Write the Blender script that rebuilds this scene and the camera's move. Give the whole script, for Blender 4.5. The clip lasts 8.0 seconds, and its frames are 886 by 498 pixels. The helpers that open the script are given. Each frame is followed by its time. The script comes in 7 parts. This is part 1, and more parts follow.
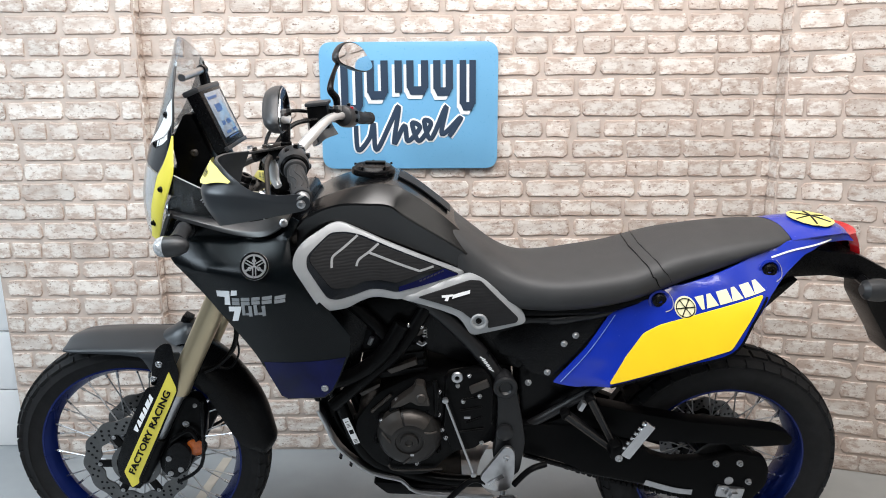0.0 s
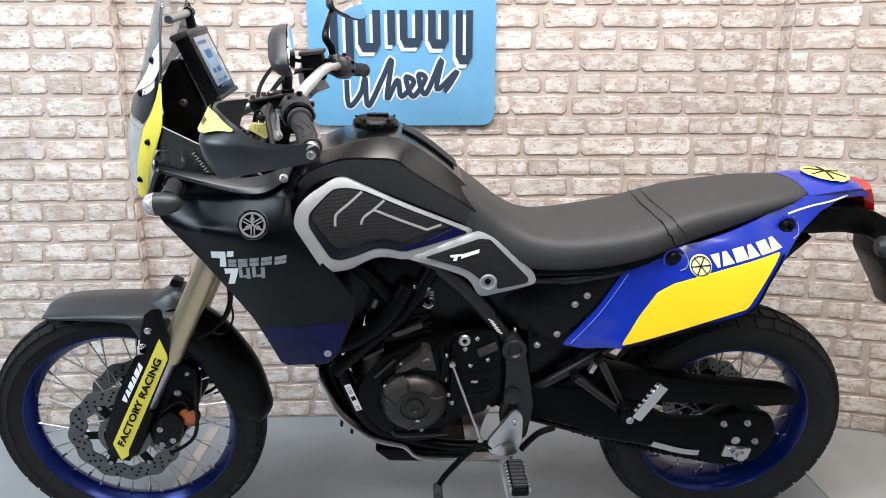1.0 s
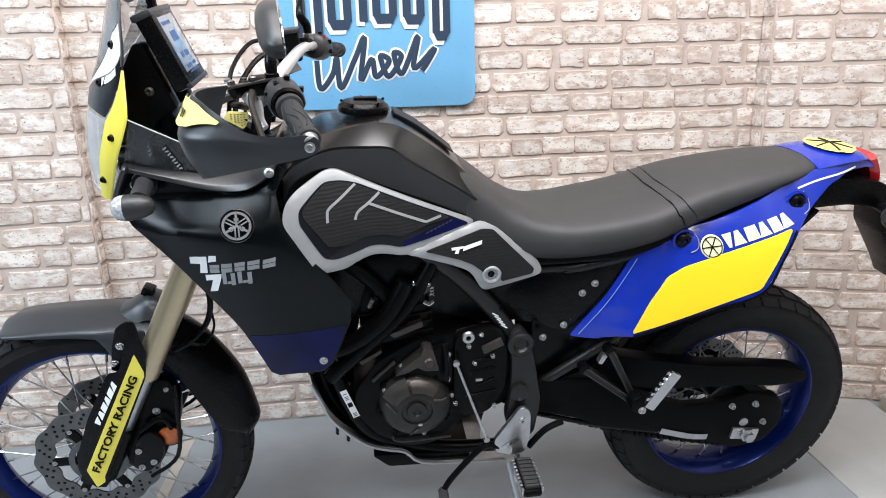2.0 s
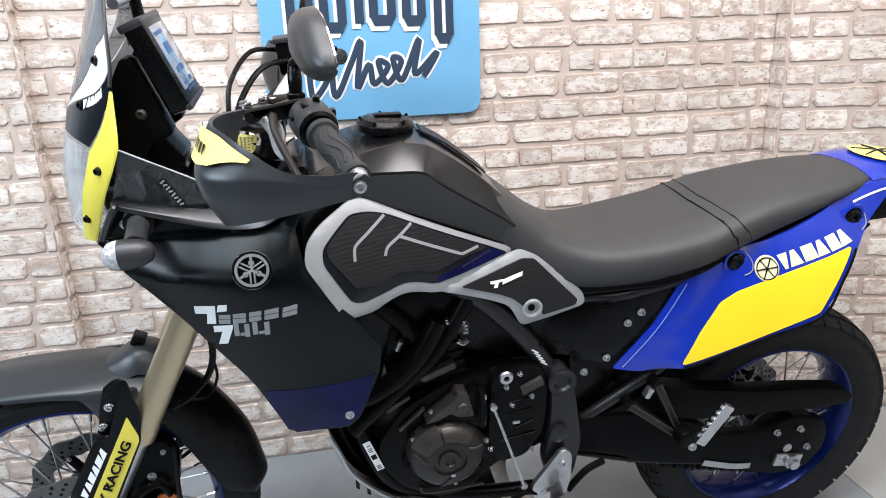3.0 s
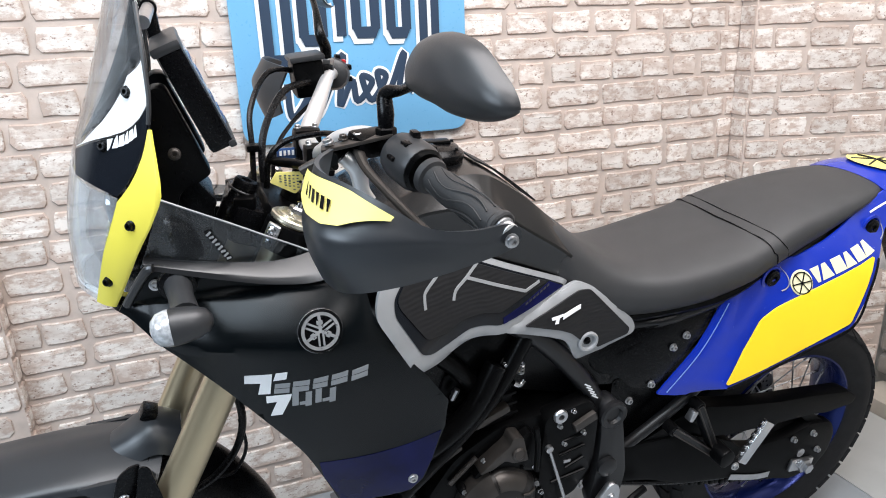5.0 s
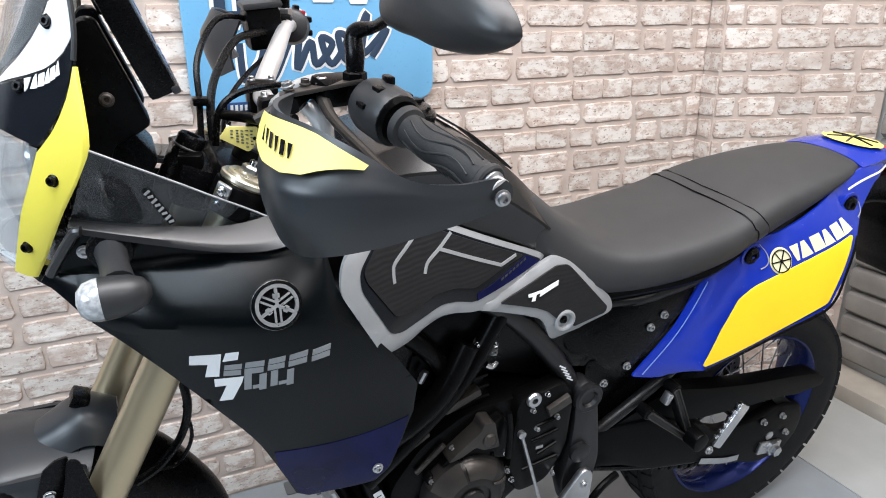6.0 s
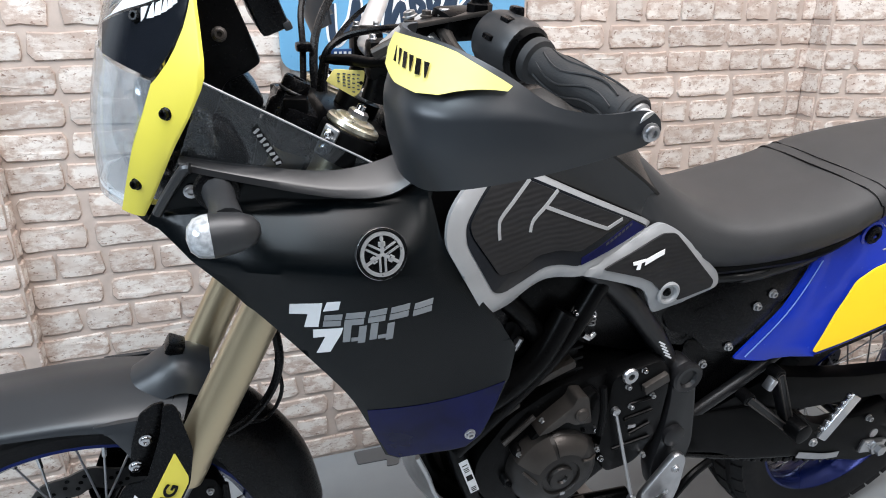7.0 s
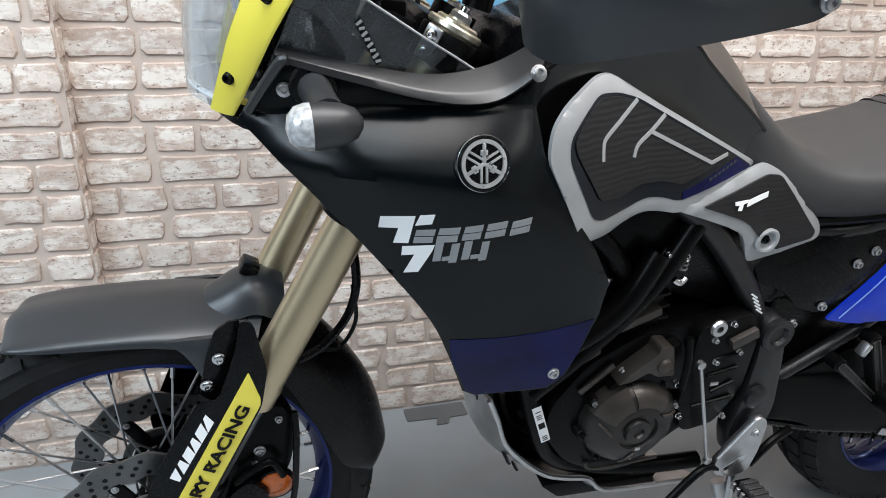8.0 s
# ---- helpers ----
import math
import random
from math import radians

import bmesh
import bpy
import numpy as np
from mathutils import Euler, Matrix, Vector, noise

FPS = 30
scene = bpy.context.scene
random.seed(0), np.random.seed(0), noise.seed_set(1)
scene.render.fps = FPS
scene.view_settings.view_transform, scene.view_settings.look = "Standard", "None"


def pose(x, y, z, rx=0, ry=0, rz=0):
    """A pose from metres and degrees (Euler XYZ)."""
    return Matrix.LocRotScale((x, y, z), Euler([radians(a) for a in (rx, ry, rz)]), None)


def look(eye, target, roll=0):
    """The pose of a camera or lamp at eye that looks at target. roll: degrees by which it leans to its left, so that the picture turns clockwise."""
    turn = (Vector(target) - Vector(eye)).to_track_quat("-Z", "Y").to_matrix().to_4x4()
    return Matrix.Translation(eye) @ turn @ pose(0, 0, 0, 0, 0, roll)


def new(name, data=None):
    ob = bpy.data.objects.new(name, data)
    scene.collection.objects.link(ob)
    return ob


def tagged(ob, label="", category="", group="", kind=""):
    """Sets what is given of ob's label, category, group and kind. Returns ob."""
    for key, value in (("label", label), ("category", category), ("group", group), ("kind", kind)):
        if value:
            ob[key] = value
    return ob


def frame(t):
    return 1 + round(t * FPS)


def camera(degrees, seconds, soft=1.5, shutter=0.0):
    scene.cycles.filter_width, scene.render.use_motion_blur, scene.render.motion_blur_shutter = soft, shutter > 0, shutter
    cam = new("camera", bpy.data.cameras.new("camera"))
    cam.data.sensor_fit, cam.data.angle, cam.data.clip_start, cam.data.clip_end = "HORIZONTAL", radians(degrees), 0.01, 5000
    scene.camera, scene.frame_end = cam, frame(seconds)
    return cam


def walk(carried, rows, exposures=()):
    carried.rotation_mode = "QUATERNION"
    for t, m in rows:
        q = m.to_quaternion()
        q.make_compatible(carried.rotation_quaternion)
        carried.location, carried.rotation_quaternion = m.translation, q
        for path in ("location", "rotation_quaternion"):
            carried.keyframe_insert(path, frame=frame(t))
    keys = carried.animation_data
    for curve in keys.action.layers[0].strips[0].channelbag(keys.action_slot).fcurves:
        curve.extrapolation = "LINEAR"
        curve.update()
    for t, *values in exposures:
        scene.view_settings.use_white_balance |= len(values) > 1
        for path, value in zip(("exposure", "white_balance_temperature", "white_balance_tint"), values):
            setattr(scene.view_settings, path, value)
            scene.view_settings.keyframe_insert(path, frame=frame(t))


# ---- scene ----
cam = camera(66.6, 8.0, soft=1.0)
PATH = [
    (0, (0.015, 0.003, 1.31), (-0.003, 1.955, 0.878), -0.3),
    (0.5, (-0.013, 0.039, 1.291), (-0.002, 1.983, 0.818), 0.2),
    (1, (-0.073, 0.076, 1.272), (-0.001, 2.004, 0.745), 0.0),
    (2.3, (-0.199, 0.256, 1.273), (0.031, 2.152, 0.679), -2.0),
    (2.5, (-0.226, 0.3, 1.277), (0.01, 2.199, 0.695), -2.5),
    (3, (-0.29, 0.393, 1.301), (0.041, 2.269, 0.692), -2.1),
    (3.5, (-0.388, 0.493, 1.324), (0.077, 2.346, 0.729), -4.0),
    (4, (-0.467, 0.56, 1.337), (0.111, 2.375, 0.728), -3.2),
    (4.2, (-0.488, 0.573, 1.34), (0.107, 2.384, 0.735), -3.1),
    (5.3, (-0.542, 0.605, 1.333), (0.138, 2.375, 0.696), -1.9),
    (5.5, (-0.537, 0.624, 1.322), (0.174, 2.373, 0.662), -1.8),
    (6, (-0.532, 0.675, 1.285), (0.234, 2.402, 0.628), -0.3),
    (6.5, (-0.552, 0.706, 1.256), (0.112, 2.467, 0.581), 0.0),
    (7, (-0.581, 0.724, 1.229), (0.023, 2.502, 0.541), 0.1),
    (7.5, (-0.606, 0.747, 1.195), (-0.022, 2.528, 0.499), 0.0),
    (8, (-0.647, 0.765, 1.134), (-0.138, 2.556, 0.404), 1.7),
]
walk(cam, [(t, look(eye, target, roll)) for t, eye, target, roll in PATH],
     exposures=[(0.0, -0.04, 6500, 10), (1.0, 0.06, 6450, 11), (2.5, 0.17, 6380, 12), (4.0, 0.12, 6380, 12), (6.0, 0.08, 6380, 12), (7.5, 0.01, 6380, 12), (8.0, 0.0, 6450, 10)])

# ---- light ----
world = bpy.data.worlds.new("world")
scene.world = world
world.use_nodes = True
sky = world.node_tree.nodes.new("ShaderNodeTexSky")
sky.sky_type, sky.sun_disc = "NISHITA", False
sky.sun_elevation, sky.sun_rotation = radians(35), radians(200)
world.node_tree.links.new(sky.outputs["Color"], world.node_tree.nodes["Background"].inputs["Color"])
world.node_tree.nodes["Background"].inputs["Strength"].default_value = 0.1


def area(name, eye, target, sx, sy, power, color):
    lamp = bpy.data.lights.new(name, "AREA")
    lamp.shape, lamp.size, lamp.size_y, lamp.energy, lamp.color = "RECTANGLE", sx, sy, power, color
    ob = new(name, lamp)
    ob.matrix_world = look(eye, target)
    return ob


# added, out of view: three ceiling panels, one cooler, and high daylight from one side
area("unseen_ceiling_lamp", (0.20, 0.95, 2.93), (0.20, 1.05, 0), 2.4, 1.2, 94, (1.0, 0.962, 0.945))
area("unseen_ceiling_lamp", (0.25, -0.95, 2.93), (0.25, -0.70, 0), 1.6, 0.30, 28, (1.0, 0.97, 0.95))
area("unseen_ceiling_lamp", (-1.45, 0.55, 2.93), (-1.35, 0.75, 0), 0.8, 1.2, 28, (0.74, 0.90, 1.0))
area("unseen_side_daylight", (-3.12, 0.2, 2.27), (0, 1.0, 1.3), 1.8, 0.95, 66, (0.76, 0.89, 1.0))

# ---- materials ----


def material(name, color, rough=0.5, metal=0.0, spots=0.0, scale=30.0, bump=0.0, bump_scale=120.0, coat=0.0, second=None, spread=0.0, rough_var=0.08, spec=0.5):
    """A principled material with two sizes of unevenness in colour, gloss and relief."""
    m = bpy.data.materials.new(name)
    m.use_nodes = True
    nt = m.node_tree
    b = nt.nodes["Principled BSDF"]
    coord = nt.nodes.new("ShaderNodeTexCoord")
    n1 = nt.nodes.new("ShaderNodeTexNoise")
    n1.inputs["Scale"].default_value, n1.inputs["Detail"].default_value = scale, 6
    n2 = nt.nodes.new("ShaderNodeTexNoise")
    n2.inputs["Scale"].default_value, n2.inputs["Detail"].default_value = bump_scale, 3
    for n in (n1, n2):
        nt.links.new(coord.outputs["Object"], n.inputs["Vector"])
    ramp = nt.nodes.new("ShaderNodeValToRGB")
    low = second or tuple(c * (1 - spots) for c in color)
    ramp.color_ramp.elements[0].position, ramp.color_ramp.elements[0].color = 0.35, (*low, 1)
    ramp.color_ramp.elements[1].position, ramp.color_ramp.elements[1].color = 0.65, (*color, 1)
    nt.links.new(n1.outputs["Fac"], ramp.inputs["Fac"])
    last = ramp.outputs["Color"]
    if spread:
        info = nt.nodes.new("ShaderNodeObjectInfo")
        rng = nt.nodes.new("ShaderNodeMapRange")
        rng.inputs["To Min"].default_value, rng.inputs["To Max"].default_value = 1 - spread, 1 + spread
        hsv = nt.nodes.new("ShaderNodeHueSaturation")
        nt.links.new(info.outputs["Random"], rng.inputs["Value"])
        nt.links.new(rng.outputs["Result"], hsv.inputs["Value"])
        nt.links.new(last, hsv.inputs["Color"])
        last = hsv.outputs["Color"]
    nt.links.new(last, b.inputs["Base Color"])
    rr = nt.nodes.new("ShaderNodeMapRange")
    rr.inputs["To Min"].default_value, rr.inputs["To Max"].default_value = max(0.02, rough - rough_var), min(1, rough + rough_var)
    nt.links.new(n2.outputs["Fac"], rr.inputs["Value"])
    nt.links.new(rr.outputs["Result"], b.inputs["Roughness"])
    b.inputs["Metallic"].default_value = metal
    b.inputs["Specular IOR Level"].default_value = spec
    b.inputs["Coat Weight"].default_value = coat
    b.inputs["Coat Roughness"].default_value = 0.05
    if bump:
        bp = nt.nodes.new("ShaderNodeBump")
        bp.inputs["Strength"].default_value, bp.inputs["Distance"].default_value = bump, 0.0006
        nt.links.new(n2.outputs["Fac"], bp.inputs["Height"])
        nt.links.new(bp.outputs["Normal"], b.inputs["Normal"])
    return m


def glass(name, color, rough=0.02, alpha=0.2, haze=(0.5, 0.52, 0.55), sheen=0.05):
    m = bpy.data.materials.new(name)
    m.use_nodes = True
    nt = m.node_tree
    out = nt.nodes["Material Output"]
    clear = nt.nodes.new("ShaderNodeBsdfTransparent")
    clear.inputs["Color"].default_value = (*color, 1)
    gloss = nt.nodes.new("ShaderNodeBsdfGlossy")
    gloss.inputs["Roughness"].default_value = rough
    fres = nt.nodes.new("ShaderNodeLayerWeight")
    fres.inputs["Blend"].default_value = 0.5
    steep = nt.nodes.new("ShaderNodeMath")
    steep.operation, steep.inputs[1].default_value = "POWER", 3.5
    edge = nt.nodes.new("ShaderNodeMath")
    edge.operation, edge.inputs[1].default_value, edge.inputs[2].default_value = "MULTIPLY_ADD", 0.75, sheen
    nt.links.new(fres.outputs["Facing"], steep.inputs[0])
    nt.links.new(steep.outputs[0], edge.inputs[0])
    # pale diffuse veil imitates light reflected off the plastic, uneven by noise
    veil = nt.nodes.new("ShaderNodeBsdfDiffuse")
    veil.inputs["Color"].default_value = (*haze, 1)
    noise_tex = nt.nodes.new("ShaderNodeTexNoise")
    noise_tex.inputs["Scale"].default_value = 9
    veil_share = nt.nodes.new("ShaderNodeMath")
    veil_share.operation = "MULTIPLY"
    veil_share.inputs[1].default_value = alpha
    nt.links.new(noise_tex.outputs["Fac"], veil_share.inputs[0])
    m1, m2 = nt.nodes.new("ShaderNodeMixShader"), nt.nodes.new("ShaderNodeMixShader")
    nt.links.new(veil_share.outputs[0], m1.inputs["Fac"])
    nt.links.new(clear.outputs[0], m1.inputs[1])
    nt.links.new(veil.outputs[0], m1.inputs[2])
    nt.links.new(edge.outputs[0], m2.inputs["Fac"])
    nt.links.new(m1.outputs[0], m2.inputs[1])
    nt.links.new(gloss.outputs[0], m2.inputs[2])
    nt.links.new(m2.outputs[0], out.inputs["Surface"])
    return m


def brick_material(name, face, flake, spot):
    """Whitewashed brick: pale face, worn flakes of bare clay and small dark pits, each brick a little different."""
    m = bpy.data.materials.new(name)
    m.use_nodes = True
    nt = m.node_tree
    b = nt.nodes["Principled BSDF"]
    geo, info = nt.nodes.new("ShaderNodeNewGeometry"), nt.nodes.new("ShaderNodeObjectInfo")
    shift = nt.nodes.new("ShaderNodeVectorMath")
    shift.operation = "ADD"
    push = nt.nodes.new("ShaderNodeMath")
    push.operation, push.inputs[1].default_value = "MULTIPLY", 40.0
    nt.links.new(info.outputs["Random"], push.inputs[0])
    flat = nt.nodes.new("ShaderNodeVectorMath")
    flat.operation, flat.inputs[1].default_value = "MULTIPLY", (0.62, 1.0, 1.15)
    nt.links.new(geo.outputs["Position"], flat.inputs[0])
    nt.links.new(flat.outputs[0], shift.inputs[0])
    nt.links.new(push.outputs[0], shift.inputs[1])

    def noise_at(scale, detail, rough):
        n = nt.nodes.new("ShaderNodeTexNoise")
        n.inputs["Scale"].default_value, n.inputs["Detail"].default_value, n.inputs["Roughness"].default_value = scale, detail, rough
        nt.links.new(shift.outputs[0], n.inputs["Vector"])
        return n.outputs["Fac"]

    def ramp_of(fac, lo, hi):
        r = nt.nodes.new("ShaderNodeMapRange")
        r.inputs["From Min"].default_value, r.inputs["From Max"].default_value = lo, hi
        nt.links.new(fac, r.inputs["Value"])
        return r.outputs["Result"]

    def mix(fac, a, c):
        x = nt.nodes.new("ShaderNodeMix")
        x.data_type = "RGBA"
        nt.links.new(fac, x.inputs["Factor"])
        for sock, v in ((x.inputs["A"], a), (x.inputs["B"], c)):
            if isinstance(v, tuple):
                sock.default_value = (*v, 1)
            else:
                nt.links.new(v, sock)
        return x.outputs["Result"]

    big, mid, fine = noise_at(14, 3, 0.5), noise_at(34, 7, 0.72), noise_at(120, 4, 0.65)
    worn = nt.nodes.new("ShaderNodeAttribute")
    worn.attribute_name = "worn"
    edge = nt.nodes.new("ShaderNodeMath")
    edge.operation, edge.inputs[1].default_value = "MULTIPLY_ADD", 0.085
    nt.links.new(worn.outputs["Fac"], edge.inputs[0])
    nt.links.new(mid, edge.inputs[2])
    col = mix(ramp_of(edge.outputs[0], 0.475, 0.60), face, flake)
    col = mix(ramp_of(big, 0.50, 0.80), col, flake)
    col = mix(ramp_of(fine, 0.595, 0.665), col, spot)
    hsv = nt.nodes.new("ShaderNodeHueSaturation")
    rng = nt.nodes.new("ShaderNodeMapRange")
    rng.inputs["To Min"].default_value, rng.inputs["To Max"].default_value = 0.86, 1.08
    nt.links.new(info.outputs["Random"], rng.inputs["Value"])
    nt.links.new(rng.outputs["Result"], hsv.inputs["Value"])
    nt.links.new(col, hsv.inputs["Color"])
    nt.links.new(hsv.outputs["Color"], b.inputs["Base Color"])
    b.inputs["Roughness"].default_value = 0.75
    bp = nt.nodes.new("ShaderNodeBump")
    bp.inputs["Strength"].default_value, bp.inputs["Distance"].default_value = 0.35, 0.003
    nt.links.new(mid, bp.inputs["Height"])
    nt.links.new(bp.outputs["Normal"], b.inputs["Normal"])
    return m


M_BRICK = brick_material("whitewashed_brick", (0.75, 0.695, 0.64), (0.50, 0.395, 0.335), (0.27, 0.185, 0.145))
M_MORTAR = material("pinkish_taupe_mortar", (0.57, 0.475, 0.415), 0.85, spots=0.20, scale=16, bump=0.5, bump_scale=180)
M_WHITE_BLOCK = material("white_painted_block", (0.80, 0.81, 0.82), 0.55, spots=0.06, scale=6, bump=0.3, bump_scale=140)
M_FLOOR = material("grey_vinyl_floor", (0.295, 0.322, 0.342), 0.40, spots=0.14, scale=5, bump=0.12, bump_scale=240)
M_FLOOR_PALE = material("pale_grey_floor_paint", (0.42, 0.43, 0.42), 0.45, spots=0.12, scale=5, bump=0.12, bump_scale=240)
M_FLOOR_DARK = material("dark_grey_vinyl_tile", (0.12, 0.125, 0.13), 0.42, spots=0.1, scale=8, bump=0.12, bump_scale=240)
M_PLASTER = material("off_white_plaster", (0.70, 0.69, 0.66), 0.8, spots=0.06, scale=3, bump=0.2)
M_STEEL = material("galvanised_shutter", (0.40, 0.39, 0.37), 0.45, 0.6, spots=0.25, scale=7, bump=0.1)
M_TIMBER = material("pale_skirting", (0.48, 0.44, 0.38), 0.6, spots=0.15, scale=12)
M_DARK_WALL = material("unseen_dark_wall", (0.06, 0.06, 0.065), 0.7, spots=0.1, scale=3, bump=0.2)
M_SIGN = material("sky_blue_sign", (0.17, 0.42, 0.66), 0.30, spots=0.05, scale=4)
M_NAVY = material("navy_ink", (0.025, 0.045, 0.08), 0.4)
M_WHITE = material("white_vinyl", (0.82, 0.83, 0.84), 0.35, spots=0.03)
M_BLACK = material("satin_black_plastic", (0.0025, 0.0025, 0.003), 0.28, spots=0.25, scale=25, bump=0.05, bump_scale=420, spec=0.18)
M_TANK = material("satin_black_tank_paint", (0.003, 0.003, 0.0033), 0.21, spots=0.1, scale=20, rough_var=0.0, spec=0.7)
M_FAIR = material("dark_slate_fairing_paint", (0.0010, 0.0022, 0.0030), 0.27, spots=0.12, scale=15, rough_var=0.0, spec=0.24)
M_GREY_PLASTIC = material("dark_grey_textured_plastic", (0.026, 0.027, 0.029), 0.40, spots=0.15, scale=30, bump=0.06, bump_scale=500, spec=0.5)
M_MATT = material("satin_black_metal", (0.0025, 0.0025, 0.0027), 0.30, 0.0, spots=0.3, scale=35, bump=0.10, bump_scale=300, spec=0.10)
M_ENGINE = material("dark_engine_casting", (0.0035, 0.0035, 0.0037), 0.30, 0.1, spots=0.3, scale=30, bump=0.25, bump_scale=380, spec=0.11)
M_COVER = material("bronze_grey_engine_cover", (0.066, 0.058, 0.052), 0.38, 0.6, spots=0.25, scale=22, bump=0.2, bump_scale=420)
M_GENERATOR = material("dark_bronze_generator_cover", (0.034, 0.031, 0.029), 0.34, 0.6, spots=0.25, scale=22, bump=0.15, bump_scale=420)
M_RUBBER = material("tyre_rubber", (0.014, 0.014, 0.015), 0.75, spots=0.3, scale=40, bump=0.4, bump_scale=260, spec=0.28)
M_GRIP = material("grip_rubber", (0.022, 0.022, 0.023), 0.62, spots=0.2, scale=60, bump=0.5, bump_scale=500)
M_SEAT = material("grey_black_seat_vinyl", (0.036, 0.036, 0.037), 0.58, spots=0.12, scale=25, bump=0.5, bump_scale=650)
M_BLUE = material("gloss_racing_blue", (0.005, 0.026, 0.36), 0.24, spots=0.08, scale=8, coat=0.45)
M_RIM = material("blue_anodised_rim", (0.0025, 0.014, 0.125), 0.22, 0.5, spots=0.12, scale=12)
M_DARK_BLUE = material("deep_blue_decal", (0.003, 0.005, 0.058), 0.22, spots=0.5, scale=14, rough_var=0.0, spec=0.2)
M_YELLOW = material("yellow_decal", (0.90, 0.60, 0.015), 0.35, spots=0.04, scale=10)
M_LEMON = material("lemon_yellow_decal", (0.80, 0.69, 0.085), 0.33, spots=0.04, scale=10)
M_PALE = material("pale_lemon_decal", (0.72, 0.64, 0.20), 0.45, spots=0.04, scale=10, spec=0.3)
M_SILVER = material("silver_pad_border", (0.40, 0.41, 0.42), 0.40, 0.35, spots=0.08, scale=30)
M_GREY_INK = material("grey_decal", (0.26, 0.27, 0.28), 0.4, spots=0.06)
M_CHROME = material("polished_steel", (0.62, 0.62, 0.63), 0.18, 1.0, spots=0.1, scale=40)
M_ALU = material("brushed_aluminium", (0.55, 0.55, 0.56), 0.34, 1.0, spots=0.15, scale=45, bump=0.1, bump_scale=300)
M_DISC = material("brake_disc_steel", (0.15, 0.15, 0.15), 0.34, 0.9, spots=0.2, scale=50)
M_GOLD = material("gold_anodised_fork", (0.54, 0.45, 0.30), 0.33, 0.88, spots=0.03, scale=6, rough_var=0.03)
M_CARBON = material("ribbed_black_grip_pad", (0.014, 0.014, 0.015), 0.5, spots=0.2, scale=60, bump=0.3, bump_scale=300, spec=0.28)
wave_nt = M_CARBON.node_tree
wave = wave_nt.nodes.new("ShaderNodeTexWave")
wave.bands_direction, wave.wave_profile = "Z", "SIN"
wave.inputs["Scale"].default_value, wave.inputs["Distortion"].default_value, wave.inputs["Detail"].default_value, wave.inputs["Detail Scale"].default_value = 42, 4.5, 1.5, 0.5
wave_bump = wave_nt.nodes.new("ShaderNodeBump")
wave_bump.inputs["Strength"].default_value, wave_bump.inputs["Distance"].default_value = 0.26, 0.0010
wave_nt.links.new(wave_nt.nodes["Texture Coordinate"].outputs["Object"], wave.inputs["Vector"])
wave_nt.links.new(wave.outputs["Fac"], wave_bump.inputs["Height"])
wave_nt.links.new(wave_bump.outputs["Normal"], wave_nt.nodes["Principled BSDF"].inputs["Normal"])
M_ORANGE = material("amber_reflector", (0.55, 0.12, 0.015), 0.25, spots=0.25, scale=160, coat=0.5)
M_RED = material("red_tail_lens", (0.50, 0.01, 0.015), 0.15, spots=0.2, scale=90, coat=0.6)
M_LENS = material("clear_indicator_lens", (0.66, 0.68, 0.70), 0.14, 0.35, spots=0.45, scale=150, bump=0.9, bump_scale=110)
M_MIRROR = material("mirror_glass", (0.80, 0.82, 0.84), 0.03, 1.0, rough_var=0.01)
M_LCD = material("grey_blue_display", (0.22, 0.27, 0.34), 0.12, spots=0.12, scale=18, coat=0.6)
M_TAG = material("navy_key_tag", (0.03, 0.08, 0.22), 0.4)
M_CLEAR = glass("clear_polycarbonate", (0.93, 0.95, 0.96), 0.03, 0.26, (0.85, 0.90, 0.95), 0.12)
M_GRAPHIC = material("near_black_screen_print", (0.006, 0.008, 0.012), 0.16, spots=0.2, spec=0.35)
M_STRIP = material("satin_grey_black_trim", (0.015, 0.015, 0.016), 0.33, spots=0.1, scale=30, rough_var=0.0, spec=0.65)
M_FENDER = material("slate_grey_satin_plastic", (0.019, 0.022, 0.026), 0.37, spots=0.12, scale=18, rough_var=0.02, spec=0.6)
M_FRAME = material("satin_black_frame_paint", (0.010, 0.010, 0.011), 0.36, spots=0.15, scale=30, bump=0.05, bump_scale=300, spec=0.40)
# pale blue for the highlight painted along the tail's fold
M_SKY = material("pale_blue_fold_glint", (0.16, 0.26, 0.62), 0.3, spots=0.05)
M_CREAM = material("cream_white_decal", (0.82, 0.78, 0.50), 0.36, spots=0.03, scale=10)
M_ARM = material("matt_black_steel", (0.0022, 0.0022, 0.0024), 0.45, spots=0.3, scale=35, bump=0.12, bump_scale=300, spec=0.07)
M_BADGE = material("bright_badge_metal", (0.66, 0.66, 0.66), 0.30, 0.72, spots=0.08, scale=60)
M_CAP = material("pale_gold_anodised", (0.68, 0.63, 0.50), 0.30, 0.9, spots=0.05, scale=30)
M_BAR = material("satin_silver_alloy", (0.80, 0.80, 0.80), 0.36, 0.75, spots=0.06, scale=40)
M_TINT = glass("dark_tinted_polycarbonate", (0.62, 0.65, 0.67), 0.05, 0.09, (0.30, 0.32, 0.34))
M_SMOKE = glass("smoked_polycarbonate", (0.86, 0.87, 0.88), 0.03, 0.07)
M_REFLECTOR = material("headlamp_reflector", (0.6, 0.62, 0.65), 0.2, 0.9, spots=0.2, scale=30)

# ---- mesh helpers ----


